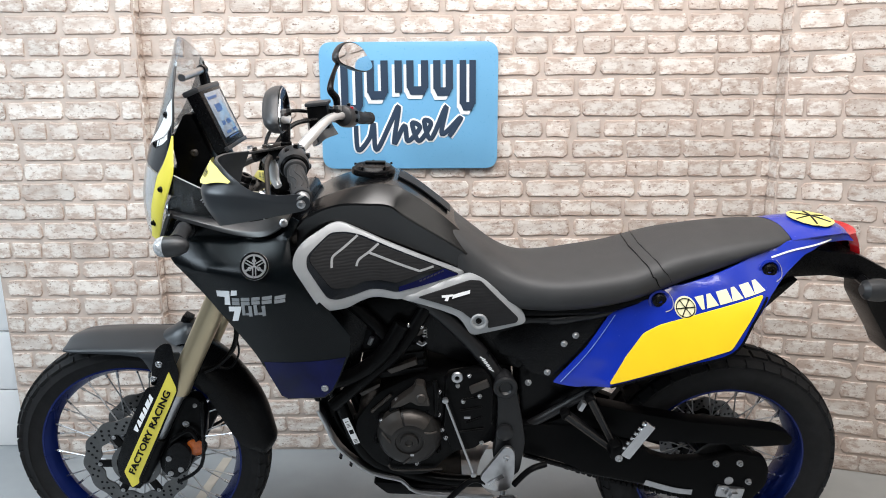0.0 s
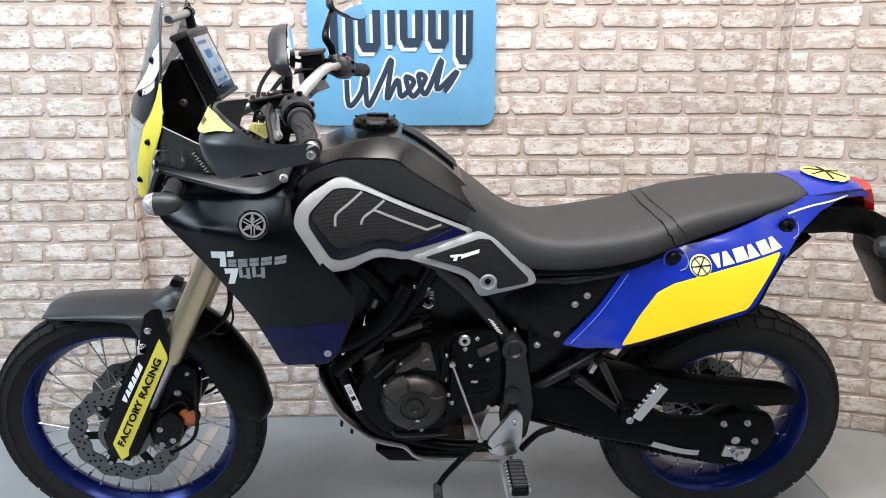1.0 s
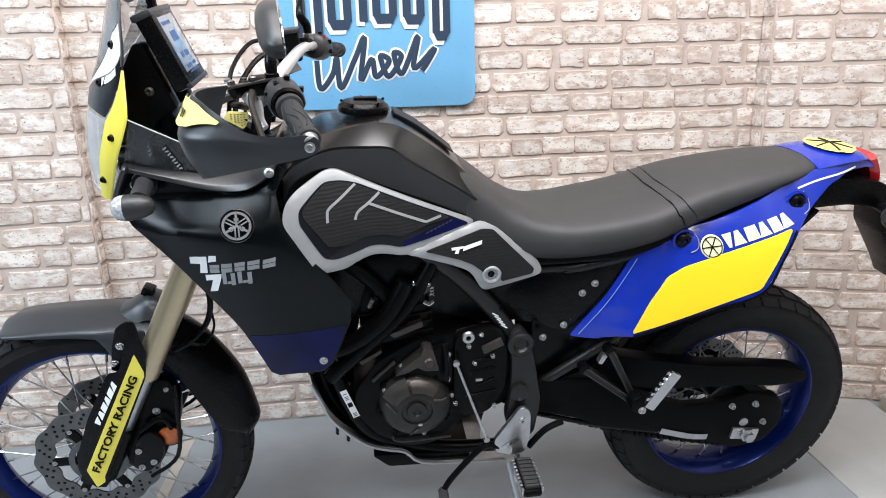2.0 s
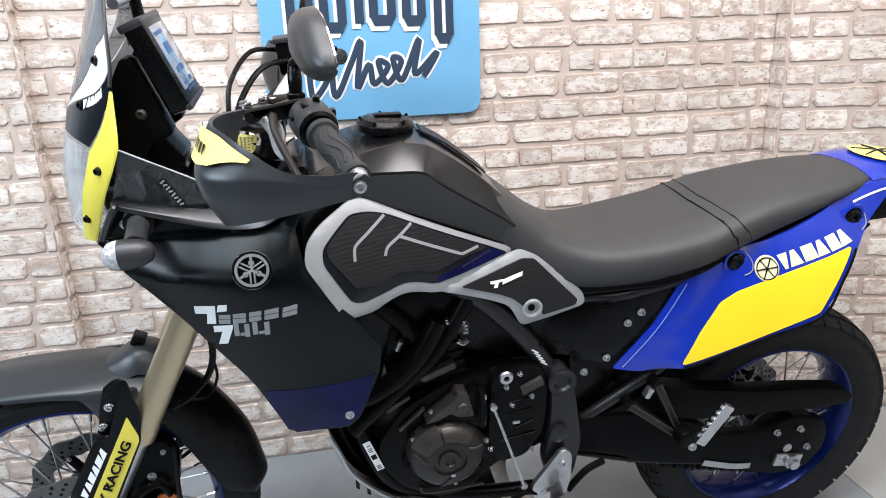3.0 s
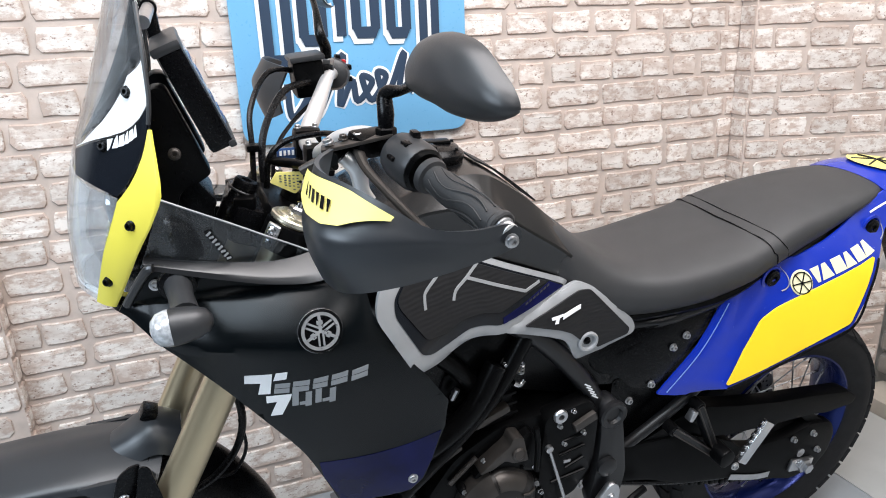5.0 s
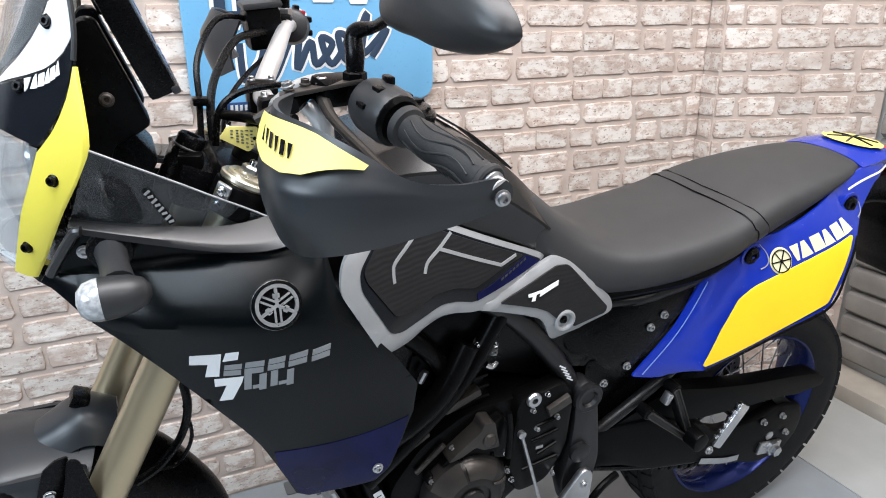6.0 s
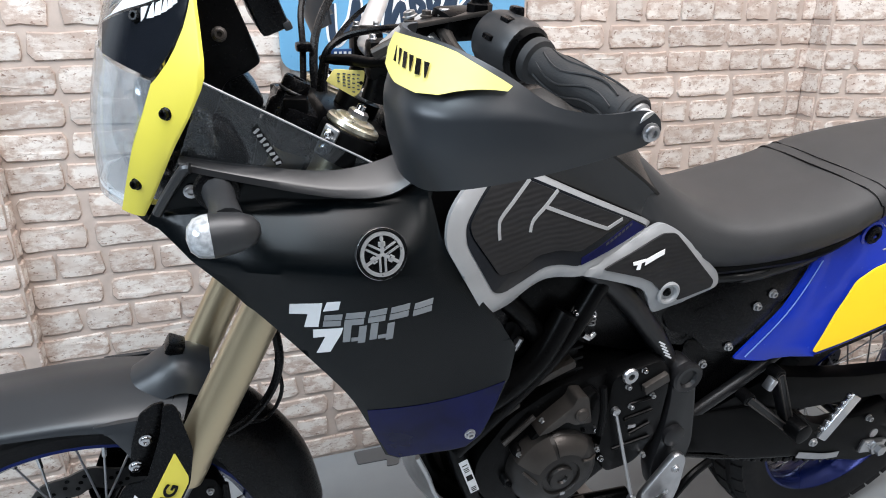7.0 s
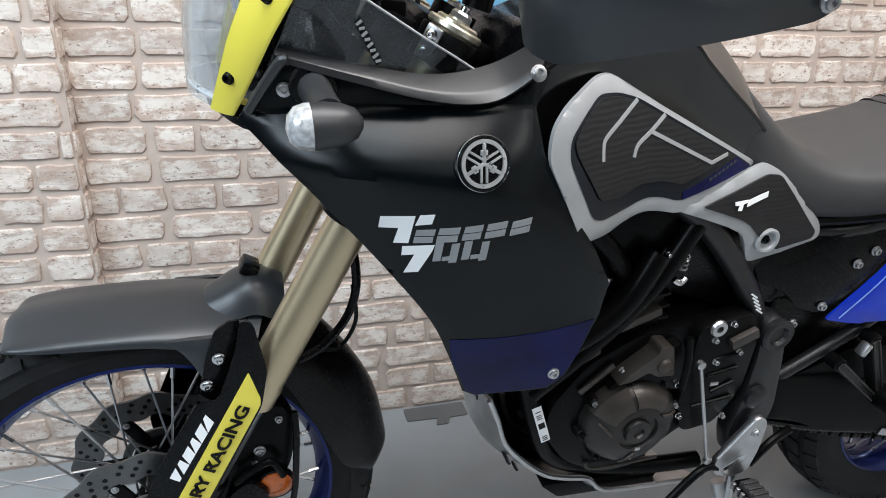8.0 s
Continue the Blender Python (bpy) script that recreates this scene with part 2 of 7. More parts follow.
def part(name, bm, mat, parent=None, label="", smooth=35):
    me = bpy.data.meshes.new(name)
    bmesh.ops.recalc_face_normals(bm, faces=bm.faces)
    if smooth:
        for f in bm.faces:
            f.smooth = True
    bm.to_mesh(me)
    bm.free()
    if smooth:
        me.set_sharp_from_angle(angle=radians(smooth))
    me.materials.append(mat)
    ob = new(name, me)
    if parent:
        ob.parent = parent
    return tagged(ob, label)


def thing(name, label, category, m=None, group="", kind=""):
    ob = new(name)
    if m is not None:
        ob.matrix_world = m
    return tagged(ob, label, category, group, kind)


def spline(pts, n=6, closed=False):
    """Points along a Catmull-Rom curve through pts."""
    p = [Vector(q) for q in pts]
    out = []
    k = len(p)
    for i in range(k if closed else k - 1):
        a, b, c, d = (p[(i - 1) % k], p[i], p[(i + 1) % k], p[(i + 2) % k]) if closed else (p[max(i - 1, 0)], p[i], p[i + 1], p[min(i + 2, k - 1)])
        for j in range(n):
            t = j / n
            out.append(0.5 * ((2 * b) + (c - a) * t + (2 * a - 5 * b + 4 * c - d) * t * t + (3 * b - a - 3 * c + d) * t ** 3))
    if not closed:
        out.append(p[-1])
    return out


def rounded(pts, r, n=4):
    """An outline with its corners rounded."""
    p = [Vector(q) for q in pts]
    out = []
    for i, c in enumerate(p):
        a, b = p[i - 1] - c, p[(i + 1) % len(p)] - c
        da, db = min(r, a.length * 0.45), min(r, b.length * 0.45)
        s, e = c + a.normalized() * da, c + b.normalized() * db
        for j in range(n + 1):
            t = j / n
            out.append(s * (1 - t) ** 2 + c * 2 * t * (1 - t) + e * t * t)
    return out


def rings(bm, loops, closed=True, caps=True, ring_closed=True):
    """Faces between rows of points."""
    rows = [[bm.verts.new(v) for v in loop] for loop in loops]
    k = len(rows)
    for i in range(k - 1):
        a, b = rows[i], rows[i + 1]
        m = len(a)
        for j in range(m if ring_closed else m - 1):
            bm.faces.new((a[j], a[(j + 1) % m], b[(j + 1) % m], b[j]))
    if caps and ring_closed:
        bm.faces.new(rows[0][::-1])
        bm.faces.new(rows[-1])
    return rows


def tube_bm(pts, r, seg=10, n=5, bm=None, smooth=True):
    """A round bar along a smooth path; r is one radius or one a point."""
    bm = bm or bmesh.new()
    path = spline(pts, n) if smooth and len(pts) > 2 else [Vector(p) for p in pts]
    k = len(path)
    rad = r if isinstance(r, (list, tuple)) else [r, r]
    up = None
    loops = []
    for i, p in enumerate(path):
        d = (path[min(i + 1, k - 1)] - path[max(i - 1, 0)]).normalized()
        if up is None:
            up = d.orthogonal().normalized()
        up = (up - d * up.dot(d)).normalized()
        side = d.cross(up)
        t = i / (k - 1) * (len(rad) - 1)
        q = min(int(t), len(rad) - 2)
        rr = rad[q] + (rad[q + 1] - rad[q]) * (t - q)
        loops.append([p + (up * math.cos(a) + side * math.sin(a)) * rr for a in (2 * math.pi * j / seg for j in range(seg))])
    rings(bm, loops)
    return bm


def lathe_bm(profile, origin, axis=(0, 1, 0), seg=32, bm=None, closed=False):
    """A turned body: profile rows are (radius, along the axis)."""
    bm = bm or bmesh.new()
    ax = Vector(axis).normalized()
    u = ax.orthogonal().normalized()
    if abs(ax.y) > 0.99:
        u = Vector((1, 0, 0))
    w = ax.cross(u)
    o = Vector(origin)
    loops = [[o + ax * h + (u * math.cos(a) + w * math.sin(a)) * max(r, 0.0004) for a in (2 * math.pi * j / seg for j in range(seg))] for r, h in profile]
    if closed:
        loops.append(loops[0])
    rings(bm, loops, caps=not closed)
    if closed:
        bmesh.ops.remove_doubles(bm, verts=bm.verts, dist=1e-6)
    return bm


def box_bm(size, m=None, bevel=0.0, bm=None, seg=2):
    bm = bm or bmesh.new()
    made = bmesh.ops.create_cube(bm, size=1, matrix=(m or Matrix()) @ Matrix.Diagonal((*size, 1)))
    if bevel:
        edges = list({e for v in made["verts"] for e in v.link_edges})
        bmesh.ops.bevel(bm, geom=edges, offset=bevel, segments=seg, affect="EDGES", profile=0.6)
    return bm


def plate_bm(outline, y0, y1, bevel=0.002, bm=None):
    """A flat plate: an outline of (x, z) between two y."""
    bm = bm or bmesh.new()
    a = [bm.verts.new((p[0], y0, p[1])) for p in outline]
    b = [bm.verts.new((p[0], y1, p[1])) for p in outline]
    k = len(a)
    faces = [bm.faces.new(a), bm.faces.new(b[::-1])]
    for i in range(k):
        faces.append(bm.faces.new((a[i], b[i], b[(i + 1) % k], a[(i + 1) % k])))
    bmesh.ops.recalc_face_normals(bm, faces=faces)
    if bevel:
        rim = [e for f in faces[:2] for e in f.edges]
        bmesh.ops.bevel(bm, geom=rim, offset=bevel, segments=2, affect="EDGES", profile=0.6, clamp_overlap=True)
    return bm


def shell_bm(outline, yf, thick, cuts=14, lip=0.0, side=-1, lines=()):
    """A bowed panel: an outline of (x, z) bent over the surface y = yf(x, z), with a thickness; lip draws its rim inward."""
    bm = bmesh.new()
    vs = [bm.verts.new((p[0], 0, p[1])) for p in outline]
    bm.faces.new(vs)
    xs, zs = [p[0] for p in outline], [p[1] for p in outline]
    for lo, hi, no in ((min(xs), max(xs), (1, 0, 0)), (min(zs), max(zs), (0, 0, 1))):
        for i in range(1, cuts):
            c = lo + (hi - lo) * i / cuts
            bmesh.ops.bisect_plane(bm, geom=bm.verts[:] + bm.edges[:] + bm.faces[:], plane_co=[c * v for v in no], plane_no=no)
    for co, no in lines:
        bmesh.ops.bisect_plane(bm, geom=bm.verts[:] + bm.edges[:] + bm.faces[:], plane_co=co, plane_no=no)
    rim = {v for e in bm.edges if e.is_boundary for v in e.verts}
    for v in bm.verts:
        v.co.y = yf(v.co.x, v.co.z)
    made = bmesh.ops.extrude_face_region(bm, geom=bm.faces[:])
    back = [g for g in made["geom"] if isinstance(g, bmesh.types.BMVert)]
    for v in back:
        v.co.y -= side * thick
    if lip:
        for v in rim:
            v.co.y -= side * lip
    return bm


def surface(points):
    """A smooth surface y(x, z) through a few given places, as thin plates bend."""
    p = np.array(points, float)

    def kern(r2):
        return np.where(r2 > 1e-12, r2 * np.log(np.maximum(r2, 1e-12)), 0)

    xz, y = p[:, [0, 2]], p[:, 1]
    k = kern(((xz[:, None] - xz[None]) ** 2).sum(2)) + np.eye(len(p)) * 2e-4
    q = np.c_[np.ones(len(p)), xz]
    sol = np.linalg.solve(np.block([[k, q], [q.T, np.zeros((3, 3))]]), np.r_[y, 0, 0, 0])

    def yf(x, z):
        d = kern(((xz - (x, z)) ** 2).sum(1))
        return float(d @ sol[:-3] + sol[-3] + sol[-2] * x + sol[-1] * z)
    return yf


def patch(rows, nu=6, nv=6):
    """A smooth grid of points through rows of control points."""
    along = [spline(r, nu) for r in rows]
    cols = [spline([a[i] for a in along], nv) for i in range(len(along[0]))]
    return [[c[j] for c in cols] for j in range(len(cols[0]))]


def sheet_bm(grid, thick, bm=None):
    """A sheet of a given thickness on a grid of points."""
    bm = bm or bmesh.new()
    h, w = len(grid), len(grid[0])
    nor = []
    for i in range(h):
        row = []
        for j in range(w):
            du = grid[i][min(j + 1, w - 1)] - grid[i][max(j - 1, 0)]
            dv = grid[min(i + 1, h - 1)][j] - grid[max(i - 1, 0)][j]
            n = du.cross(dv)
            row.append(n.normalized() if n.length > 1e-9 else Vector((0, 1, 0)))
        nor.append(row)
    a = [[bm.verts.new(grid[i][j]) for j in range(w)] for i in range(h)]
    b = [[bm.verts.new(grid[i][j] + nor[i][j] * thick) for j in range(w)] for i in range(h)]
    for i in range(h - 1):
        for j in range(w - 1):
            bm.faces.new((a[i][j], a[i][j + 1], a[i + 1][j + 1], a[i + 1][j]))
            bm.faces.new((b[i][j], b[i + 1][j], b[i + 1][j + 1], b[i][j + 1]))
    for i in range(h - 1):
        bm.faces.new((a[i][0], a[i + 1][0], b[i + 1][0], b[i][0]))
        bm.faces.new((a[i][-1], b[i][-1], b[i + 1][-1], a[i + 1][-1]))
    for j in range(w - 1):
        bm.faces.new((a[0][j], b[0][j], b[0][j + 1], a[0][j + 1]))
        bm.faces.new((a[-1][j], a[-1][j + 1], b[-1][j + 1], b[-1][j]))
    return bm


def sub(grid, u0, u1, v0, v1, lift=0.0):
    """Part of a grid, by shares of its width and height, lifted a little off it."""
    h, w = len(grid) - 1, len(grid[0]) - 1

    def at(u, v):
        x, y = min(max(u, 0), 1) * w, min(max(v, 0), 1) * h
        j, i = min(int(x), w - 1), min(int(y), h - 1)
        fx, fy = x - j, y - i
        p = (grid[i][j] * (1 - fx) + grid[i][j + 1] * fx) * (1 - fy) + (grid[i + 1][j] * (1 - fx) + grid[i + 1][j + 1] * fx) * fy
        if lift:
            du = grid[i][j + 1] - grid[i][j]
            dv = grid[i + 1][j] - grid[i][j]
            p = p + du.cross(dv).normalized() * lift
        return p
    return at


def mirrored(bm):
    """The same mesh on the other side of the bike's middle plane."""
    b2 = bm.copy()
    bmesh.ops.scale(b2, vec=(1, -1, 1), verts=b2.verts)
    bmesh.ops.reverse_faces(b2, faces=b2.faces)
    return b2


def bolt(parent, at, axis=(0, -1, 0), r=0.008, h=0.006, mat=None, name="bolt", label=""):
    bm = lathe_bm([(r * 0.95, 0), (r * 0.95, h * 0.25), (r * 0.72, h * 0.35), (r * 0.70, h * 0.9), (r * 0.58, h), (r * 0.36, h), (r * 0.32, h * 0.5), (0.0, h * 0.5)], at, axis, 12)
    return part(name, bm, mat or M_CHROME, parent, label)

# ---- the room ----
WALL_Y, COURSE = 2.365, 0.0691


def slab(name, lo, hi, mat, label, category):
    c = [(a + b) / 2 for a, b in zip(lo, hi)]
    return tagged(part(name, box_bm([b - a for a, b in zip(lo, hi)], Matrix.Translation(c)), mat, smooth=0), label, category, kind="structure")


floor = slab("floor", (-3.3, -3.2, -0.12), (1.86, 2.6, 0.0), M_FLOOR, "smooth mid-grey vinyl showroom floor with faint scuffs", "floor")
slab("ceiling", (-3.3, -3.2, 3.0), (1.86, 2.6, 3.12), M_PLASTER, "plain off-white plaster ceiling of the showroom", "ceiling")
# unseen walls, charcoal to cut fill light; the high opening is made up
slab("wall_south", (-3.3, -3.2, 0.0), (1.86, -3.06, 3.0), M_DARK_WALL, "unseen plain wall, charcoal to keep reflections dark", "wall")
wall_west = thing("wall_west", "unseen charcoal wall with a made-up high opening for the side daylight", "wall", kind="structure")
for lo, hi in (((-3.3, -3.06, 0), (-3.16, -0.75, 3.0)), ((-3.3, 1.15, 0), (-3.16, 2.4, 3.0)), ((-3.3, -0.75, 2.8), (-3.16, 1.15, 3.0)), ((-3.3, -0.75, 0.0), (-3.16, 1.15, 1.74))):
    c = [(a + b) / 2 for a, b in zip(lo, hi)]
    part("wall_piece", box_bm([b - a for a, b in zip(lo, hi)], Matrix.Translation(c)), M_DARK_WALL, wall_west, smooth=0)
wall_north = slab("wall_north", (-1.6, WALL_Y, 0), (1.86, 2.6, 3.0), M_MORTAR, "wall clad in whitewashed brick with taupe joints", "wall")
panel_left = slab("wall_panel_west", (-1.59, 2.325, 0), (-1.02, WALL_Y - 0.002, 3.0), M_MORTAR, "shallow pier clad in whitewashed brick", "wall")
bm = bmesh.new()
loops = [[Vector((x, y, z)) for x, y in ((1.13, 2.30), (1.685, 2.132), (1.685, WALL_Y - 0.003), (1.13, WALL_Y - 0.003))] for z in (0.0, 3.0)]
rings(bm, loops)
panel_right = tagged(part("wall_panel_east", bm, M_MORTAR, smooth=0), "angled pier clad in whitewashed brick beside the shutter", "wall", kind="structure")

rnd = random.Random(4)


def brick_mesh(length, height, depth, seed):
    """One worn brick face: a wavy rounded outline, proud of the joint."""
    r = random.Random(seed)
    k = []
    hx, hz = length / 2, height / 2
    for x, z in ((-1, -0.55), (-0.9, -1), (-0.3, -1), (0.35, -1), (0.9, -1), (1, -0.6), (1, 0.5), (0.92, 1), (0.3, 1), (-0.35, 1), (-0.92, 1), (-1, 0.6)):
        k.append((x * hx + r.uniform(-0.0035, 0.002) * (1 if abs(x) > 0.8 else 0.4), z * hz + r.uniform(-0.003, 0.002)))
    bm = bmesh.new()
    worn = bm.verts.layers.float.new("worn")
    a = [bm.verts.new((x, 0, z)) for x, z in k]
    b = [bm.verts.new((x * 0.972, -depth + r.uniform(-0.0006, 0.0006), z * 0.90)) for x, z in k]
    c = [bm.verts.new((x - math.copysign(min(0.014, abs(x) * 0.5), x), -depth + r.uniform(-0.0012, 0.0004), z * 0.52)) for x, z in k]
    for v in a + b:
        v[worn] = 1.0
    bm.faces.new(c[::-1])
    for i in range(len(k)):
        j = (i + 1) % len(k)
        bm.faces.new((a[i], a[j], b[j], b[i]))
        bm.faces.new((b[i], b[j], c[j], c[i]))
    bmesh.ops.recalc_face_normals(bm, faces=bm.faces)
    me = bpy.data.meshes.new("brick")
    bm.to_mesh(me)
    bm.free()
    me.materials.append(M_BRICK)
    return me


LONG = [brick_mesh(0.178 + 0.006 * (i % 3), 0.058, 0.0045, i) for i in range(8)]
SHORT = [brick_mesh(0.083 + 0.012 * (i % 3), 0.057, 0.0045, 50 + i) for i in range(8)]
HALF = [brick_mesh(0.123 + 0.008 * (i % 3), 0.057, 0.0045, 90 + i) for i in range(6)]


def lay(parent, width, height, place, limit=290, first=0, mid=1.0):
    """Courses of bricks over a face: place(u, z) gives the pose at u along it."""
    spots = []
    for c in range(int(height / COURSE)):
        z = c * COURSE + COURSE * 0.5 + 0.002
        u = -rnd.uniform(0.0, 0.12)
        while u < width:
            kind, step = (LONG, 0.193) if (c + first) % 2 == 0 else ((HALF, 0.140) if rnd.random() < 0.45 else (SHORT, 0.107))
            step += rnd.uniform(-0.004, 0.004)
            me = rnd.choice(kind)
            half = max(v.co.x for v in me.vertices)
            lo, hi = max(u + step / 2 - half, 0.003), min(u + step / 2 + half, width - 0.003)
            if hi - lo > 0.02:
                spots.append(((lo + hi) / 2, z, me, (hi - lo) / (2 * half)))
            u += step
    spots.sort(key=lambda s: abs(s[1] - mid))
    for u, z, me, k in spots[:limit]:
        ob = new("brick", me)
        ob.matrix_world = place(u, z) @ Matrix.Diagonal((k, 1, 1, 1))
        ob.parent = parent
    rest = bmesh.new()
    rest.verts.layers.float.new("worn")
    for u, z, me, k in spots[limit:]:
        b = bmesh.new()
        b.from_mesh(me)
        b.transform(place(u, z) @ Matrix.Diagonal((k, 1, 1, 1)))
        tmp = bpy.data.meshes.new("tmp")
        b.to_mesh(tmp)
        rest.from_mesh(tmp)
        b.free()
        bpy.data.meshes.remove(tmp)
    if spots[limit:]:
        tagged(part("bricks", rest, M_BRICK, parent, smooth=0), kind="stuff")
    else:
        rest.free()


# white painted blockwork beyond the brick cladding
wall_white = slab("wall_white", (-3.3, 2.41, 0), (-1.602, 2.6, 3.0), M_MORTAR, "white painted concrete block wall", "wall")
for row in range(9):
    for col in range(4):
        x1 = -1.602 - col * 0.45 - (0.225 if row % 2 else 0.0)
        x0 = max(x1 - 0.443, -3.155)
        if row % 2 and col == 0:
            part("block", box_bm((0.218, 0.02, 0.229), Matrix.Translation((-1.711, 2.404, row * 0.235 + 0.1165)), 0.004), M_WHITE_BLOCK, wall_white)
        part("block", box_bm((x1 - x0, 0.02, 0.229), Matrix.Translation(((x0 + x1) / 2, 2.404, row * 0.235 + 0.1165)), 0.004), M_WHITE_BLOCK, wall_white)

# roller shutter along the east side
wall_east = slab("wall_east", (1.725, -3.06, 0), (1.86, 2.36, 3.0), M_PLASTER, "plain wall behind the roller shutter", "wall")
shutter = thing("roller_shutter", "closed grey galvanised roller shutter with ribbed slats", "shutter")
prof = [(0.0, 0.0), (-0.006, 0.006), (-0.017, 0.014), (-0.022, 0.045), (-0.017, 0.074), (-0.006, 0.082), (0.0, 0.086)]
for i in range(24):
    z = 0.085 + i * 0.09
    bm = bmesh.new()
    rows = [[Vector((1.705 + px_, y, z + pz)) for px_, pz in prof] for y in (2.120, 1.2, 0.2, -0.8)]
    rings(bm, [r + [Vector((1.717, r[0].y, z + 0.086)), Vector((1.717, r[0].y, z))] for r in rows])
    part("slat", bm, M_STEEL, shutter)
tagged(part("skirting", box_bm((0.150, 2.9, 0.060), Matrix.Translation((1.640, 0.66, 0.030)), 0.008), M_TIMBER), "worn pale timber sill under the shutter", "skirting", kind="structure")

slab("floor_strip", (1.165, -3.055, 0.0), (1.566, 2.28, 0.004), M_FLOOR_PALE, "paler grey strip of floor along the shutter", "floor")
# floor marks: a dark jigsaw offcut by the wall and a pale tape line
jig = [(-0.30, 2.352), (-0.125, 2.352), (-0.125, 2.29), (-0.18, 2.29), (-0.19, 2.262), (-0.225, 2.262), (-0.215, 2.292), (-0.30, 2.295)]
bm = plate_bm(rounded(jig, 0.008), 0.0, 0.003, 0)
bm.transform(Matrix(((1, 0, 0, 0), (0, 0, 1, 0), (0, 1, 0, 0.0005), (0, 0, 0, 1))))
tagged(part("floor_tile", bm, M_FLOOR_DARK, smooth=0), "dark grey interlocking vinyl tile offcut by the wall", "tile", kind="structure")

bm = box_bm((0.034, 0.36, 0.0012), Matrix.Translation((-0.824, 2.12, 0.0012)) @ Matrix.Rotation(radians(-2), 4, "Z"))
tagged(part("floor_tape", bm, M_TIMBER, smooth=0), "strip of pale tape stuck to the floor", "tape", kind="structure")

# the sign
sign = thing("wall_sign", "sky blue rounded sign with navy and white lettering shapes", "sign", pose(-0.119, 2.350, 1.289))
board = rounded([(-0.301, -0.211), (0.301, -0.211), (0.301, 0.211), (-0.301, 0.211)], 0.045, 6)
part("board", plate_bm(board, -0.006, 0.004, 0.0015), M_SIGN, sign)


def sign_shape(outline, y, mat, name):
    part(name, plate_bm(outline, y - 0.0015, y, 0), mat, sign, smooth=0)


def pxy(x, y):
    """From a layout grid of the sign to its board."""
    return ((x - 722.0) / 531.6, (184.0 - y) / 531.6)


# upper row: six plain upright shapes, tallest at the ends
for x0, x1, top, bottom in ((600, 639, 104, 196), (647, 685, 104, 172), (697, 710, 104, 160), (718, 757, 104, 164), (766, 801, 104, 166), (813, 842, 104, 192)):
    w = min(13.0, (x1 - x0) * 0.40)
    if x1 - x0 < 20:
        pieces = [[(x0, top), (x1, top), (x1, bottom), (x0, bottom)]]
    else:
        pieces = [[(x0, top), (x0 + w, top), (x0 + w, bottom - 6), (x0, bottom - 12)], [(x1 - w, top), (x1, top), (x1, bottom - 12), (x1 - w, bottom - 6)], [(x0, bottom - 15), (x1, bottom - 15), (x1 - 7, bottom), (x0 + 7, bottom)]]
    for k, shape in enumerate(pieces):
        sign_shape([pxy(x - 5, y + 7) for x, y in shape], -0.0075 - 0.0001 * k, M_WHITE, "letter_shadow")
        sign_shape([pxy(*p) for p in shape], -0.0095 - 0.0001 * k, M_NAVY, "letter_shape")
# lower row: one looping brush stroke with a white edge
stroke = [(628, 218), (631, 262), (652, 240), (660, 215), (664, 262), (690, 215), (706, 185), (697, 250), (716, 218), (722, 246), (744, 222), (730, 214), (742, 246), (764, 216), (752, 210), (764, 242), (792, 184), (784, 234), (818, 204), (806, 226), (797, 238)]
pts = [Vector((*pxy(x - 3, y), 0)) for x, y in stroke]
for name, r, y, mat in (("stroke_edge", 0.0140, -0.0070, M_WHITE), ("stroke", 0.0082, -0.0090, M_NAVY)):
    bm = tube_bm([(p.x, 0, p.y) for p in pts], r, 12, 8)
    bmesh.ops.scale(bm, vec=(1, 0.10, 1), verts=bm.verts)
    bmesh.ops.translate(bm, vec=(0, y, 0), verts=bm.verts)
    part(name, bm, mat, sign)

# ---- the motorcycle ----
BIKE = Matrix.Translation((-0.031, 1.787, 0.004)) @ pose(0, 0, 0, 0, 0, 1.05) @ pose(0, 0, 0, 0, 0.5, 0) @ pose(0, 0, 0, 6.8)
bike = thing("motorcycle", "black adventure motorcycle with blue and yellow tail on side stand", "motorcycle", BIKE)
AXLE_F, AXLE_R = Vector((-0.81, 0, 0.3475)), Vector((0.785, 0, 0.3335))


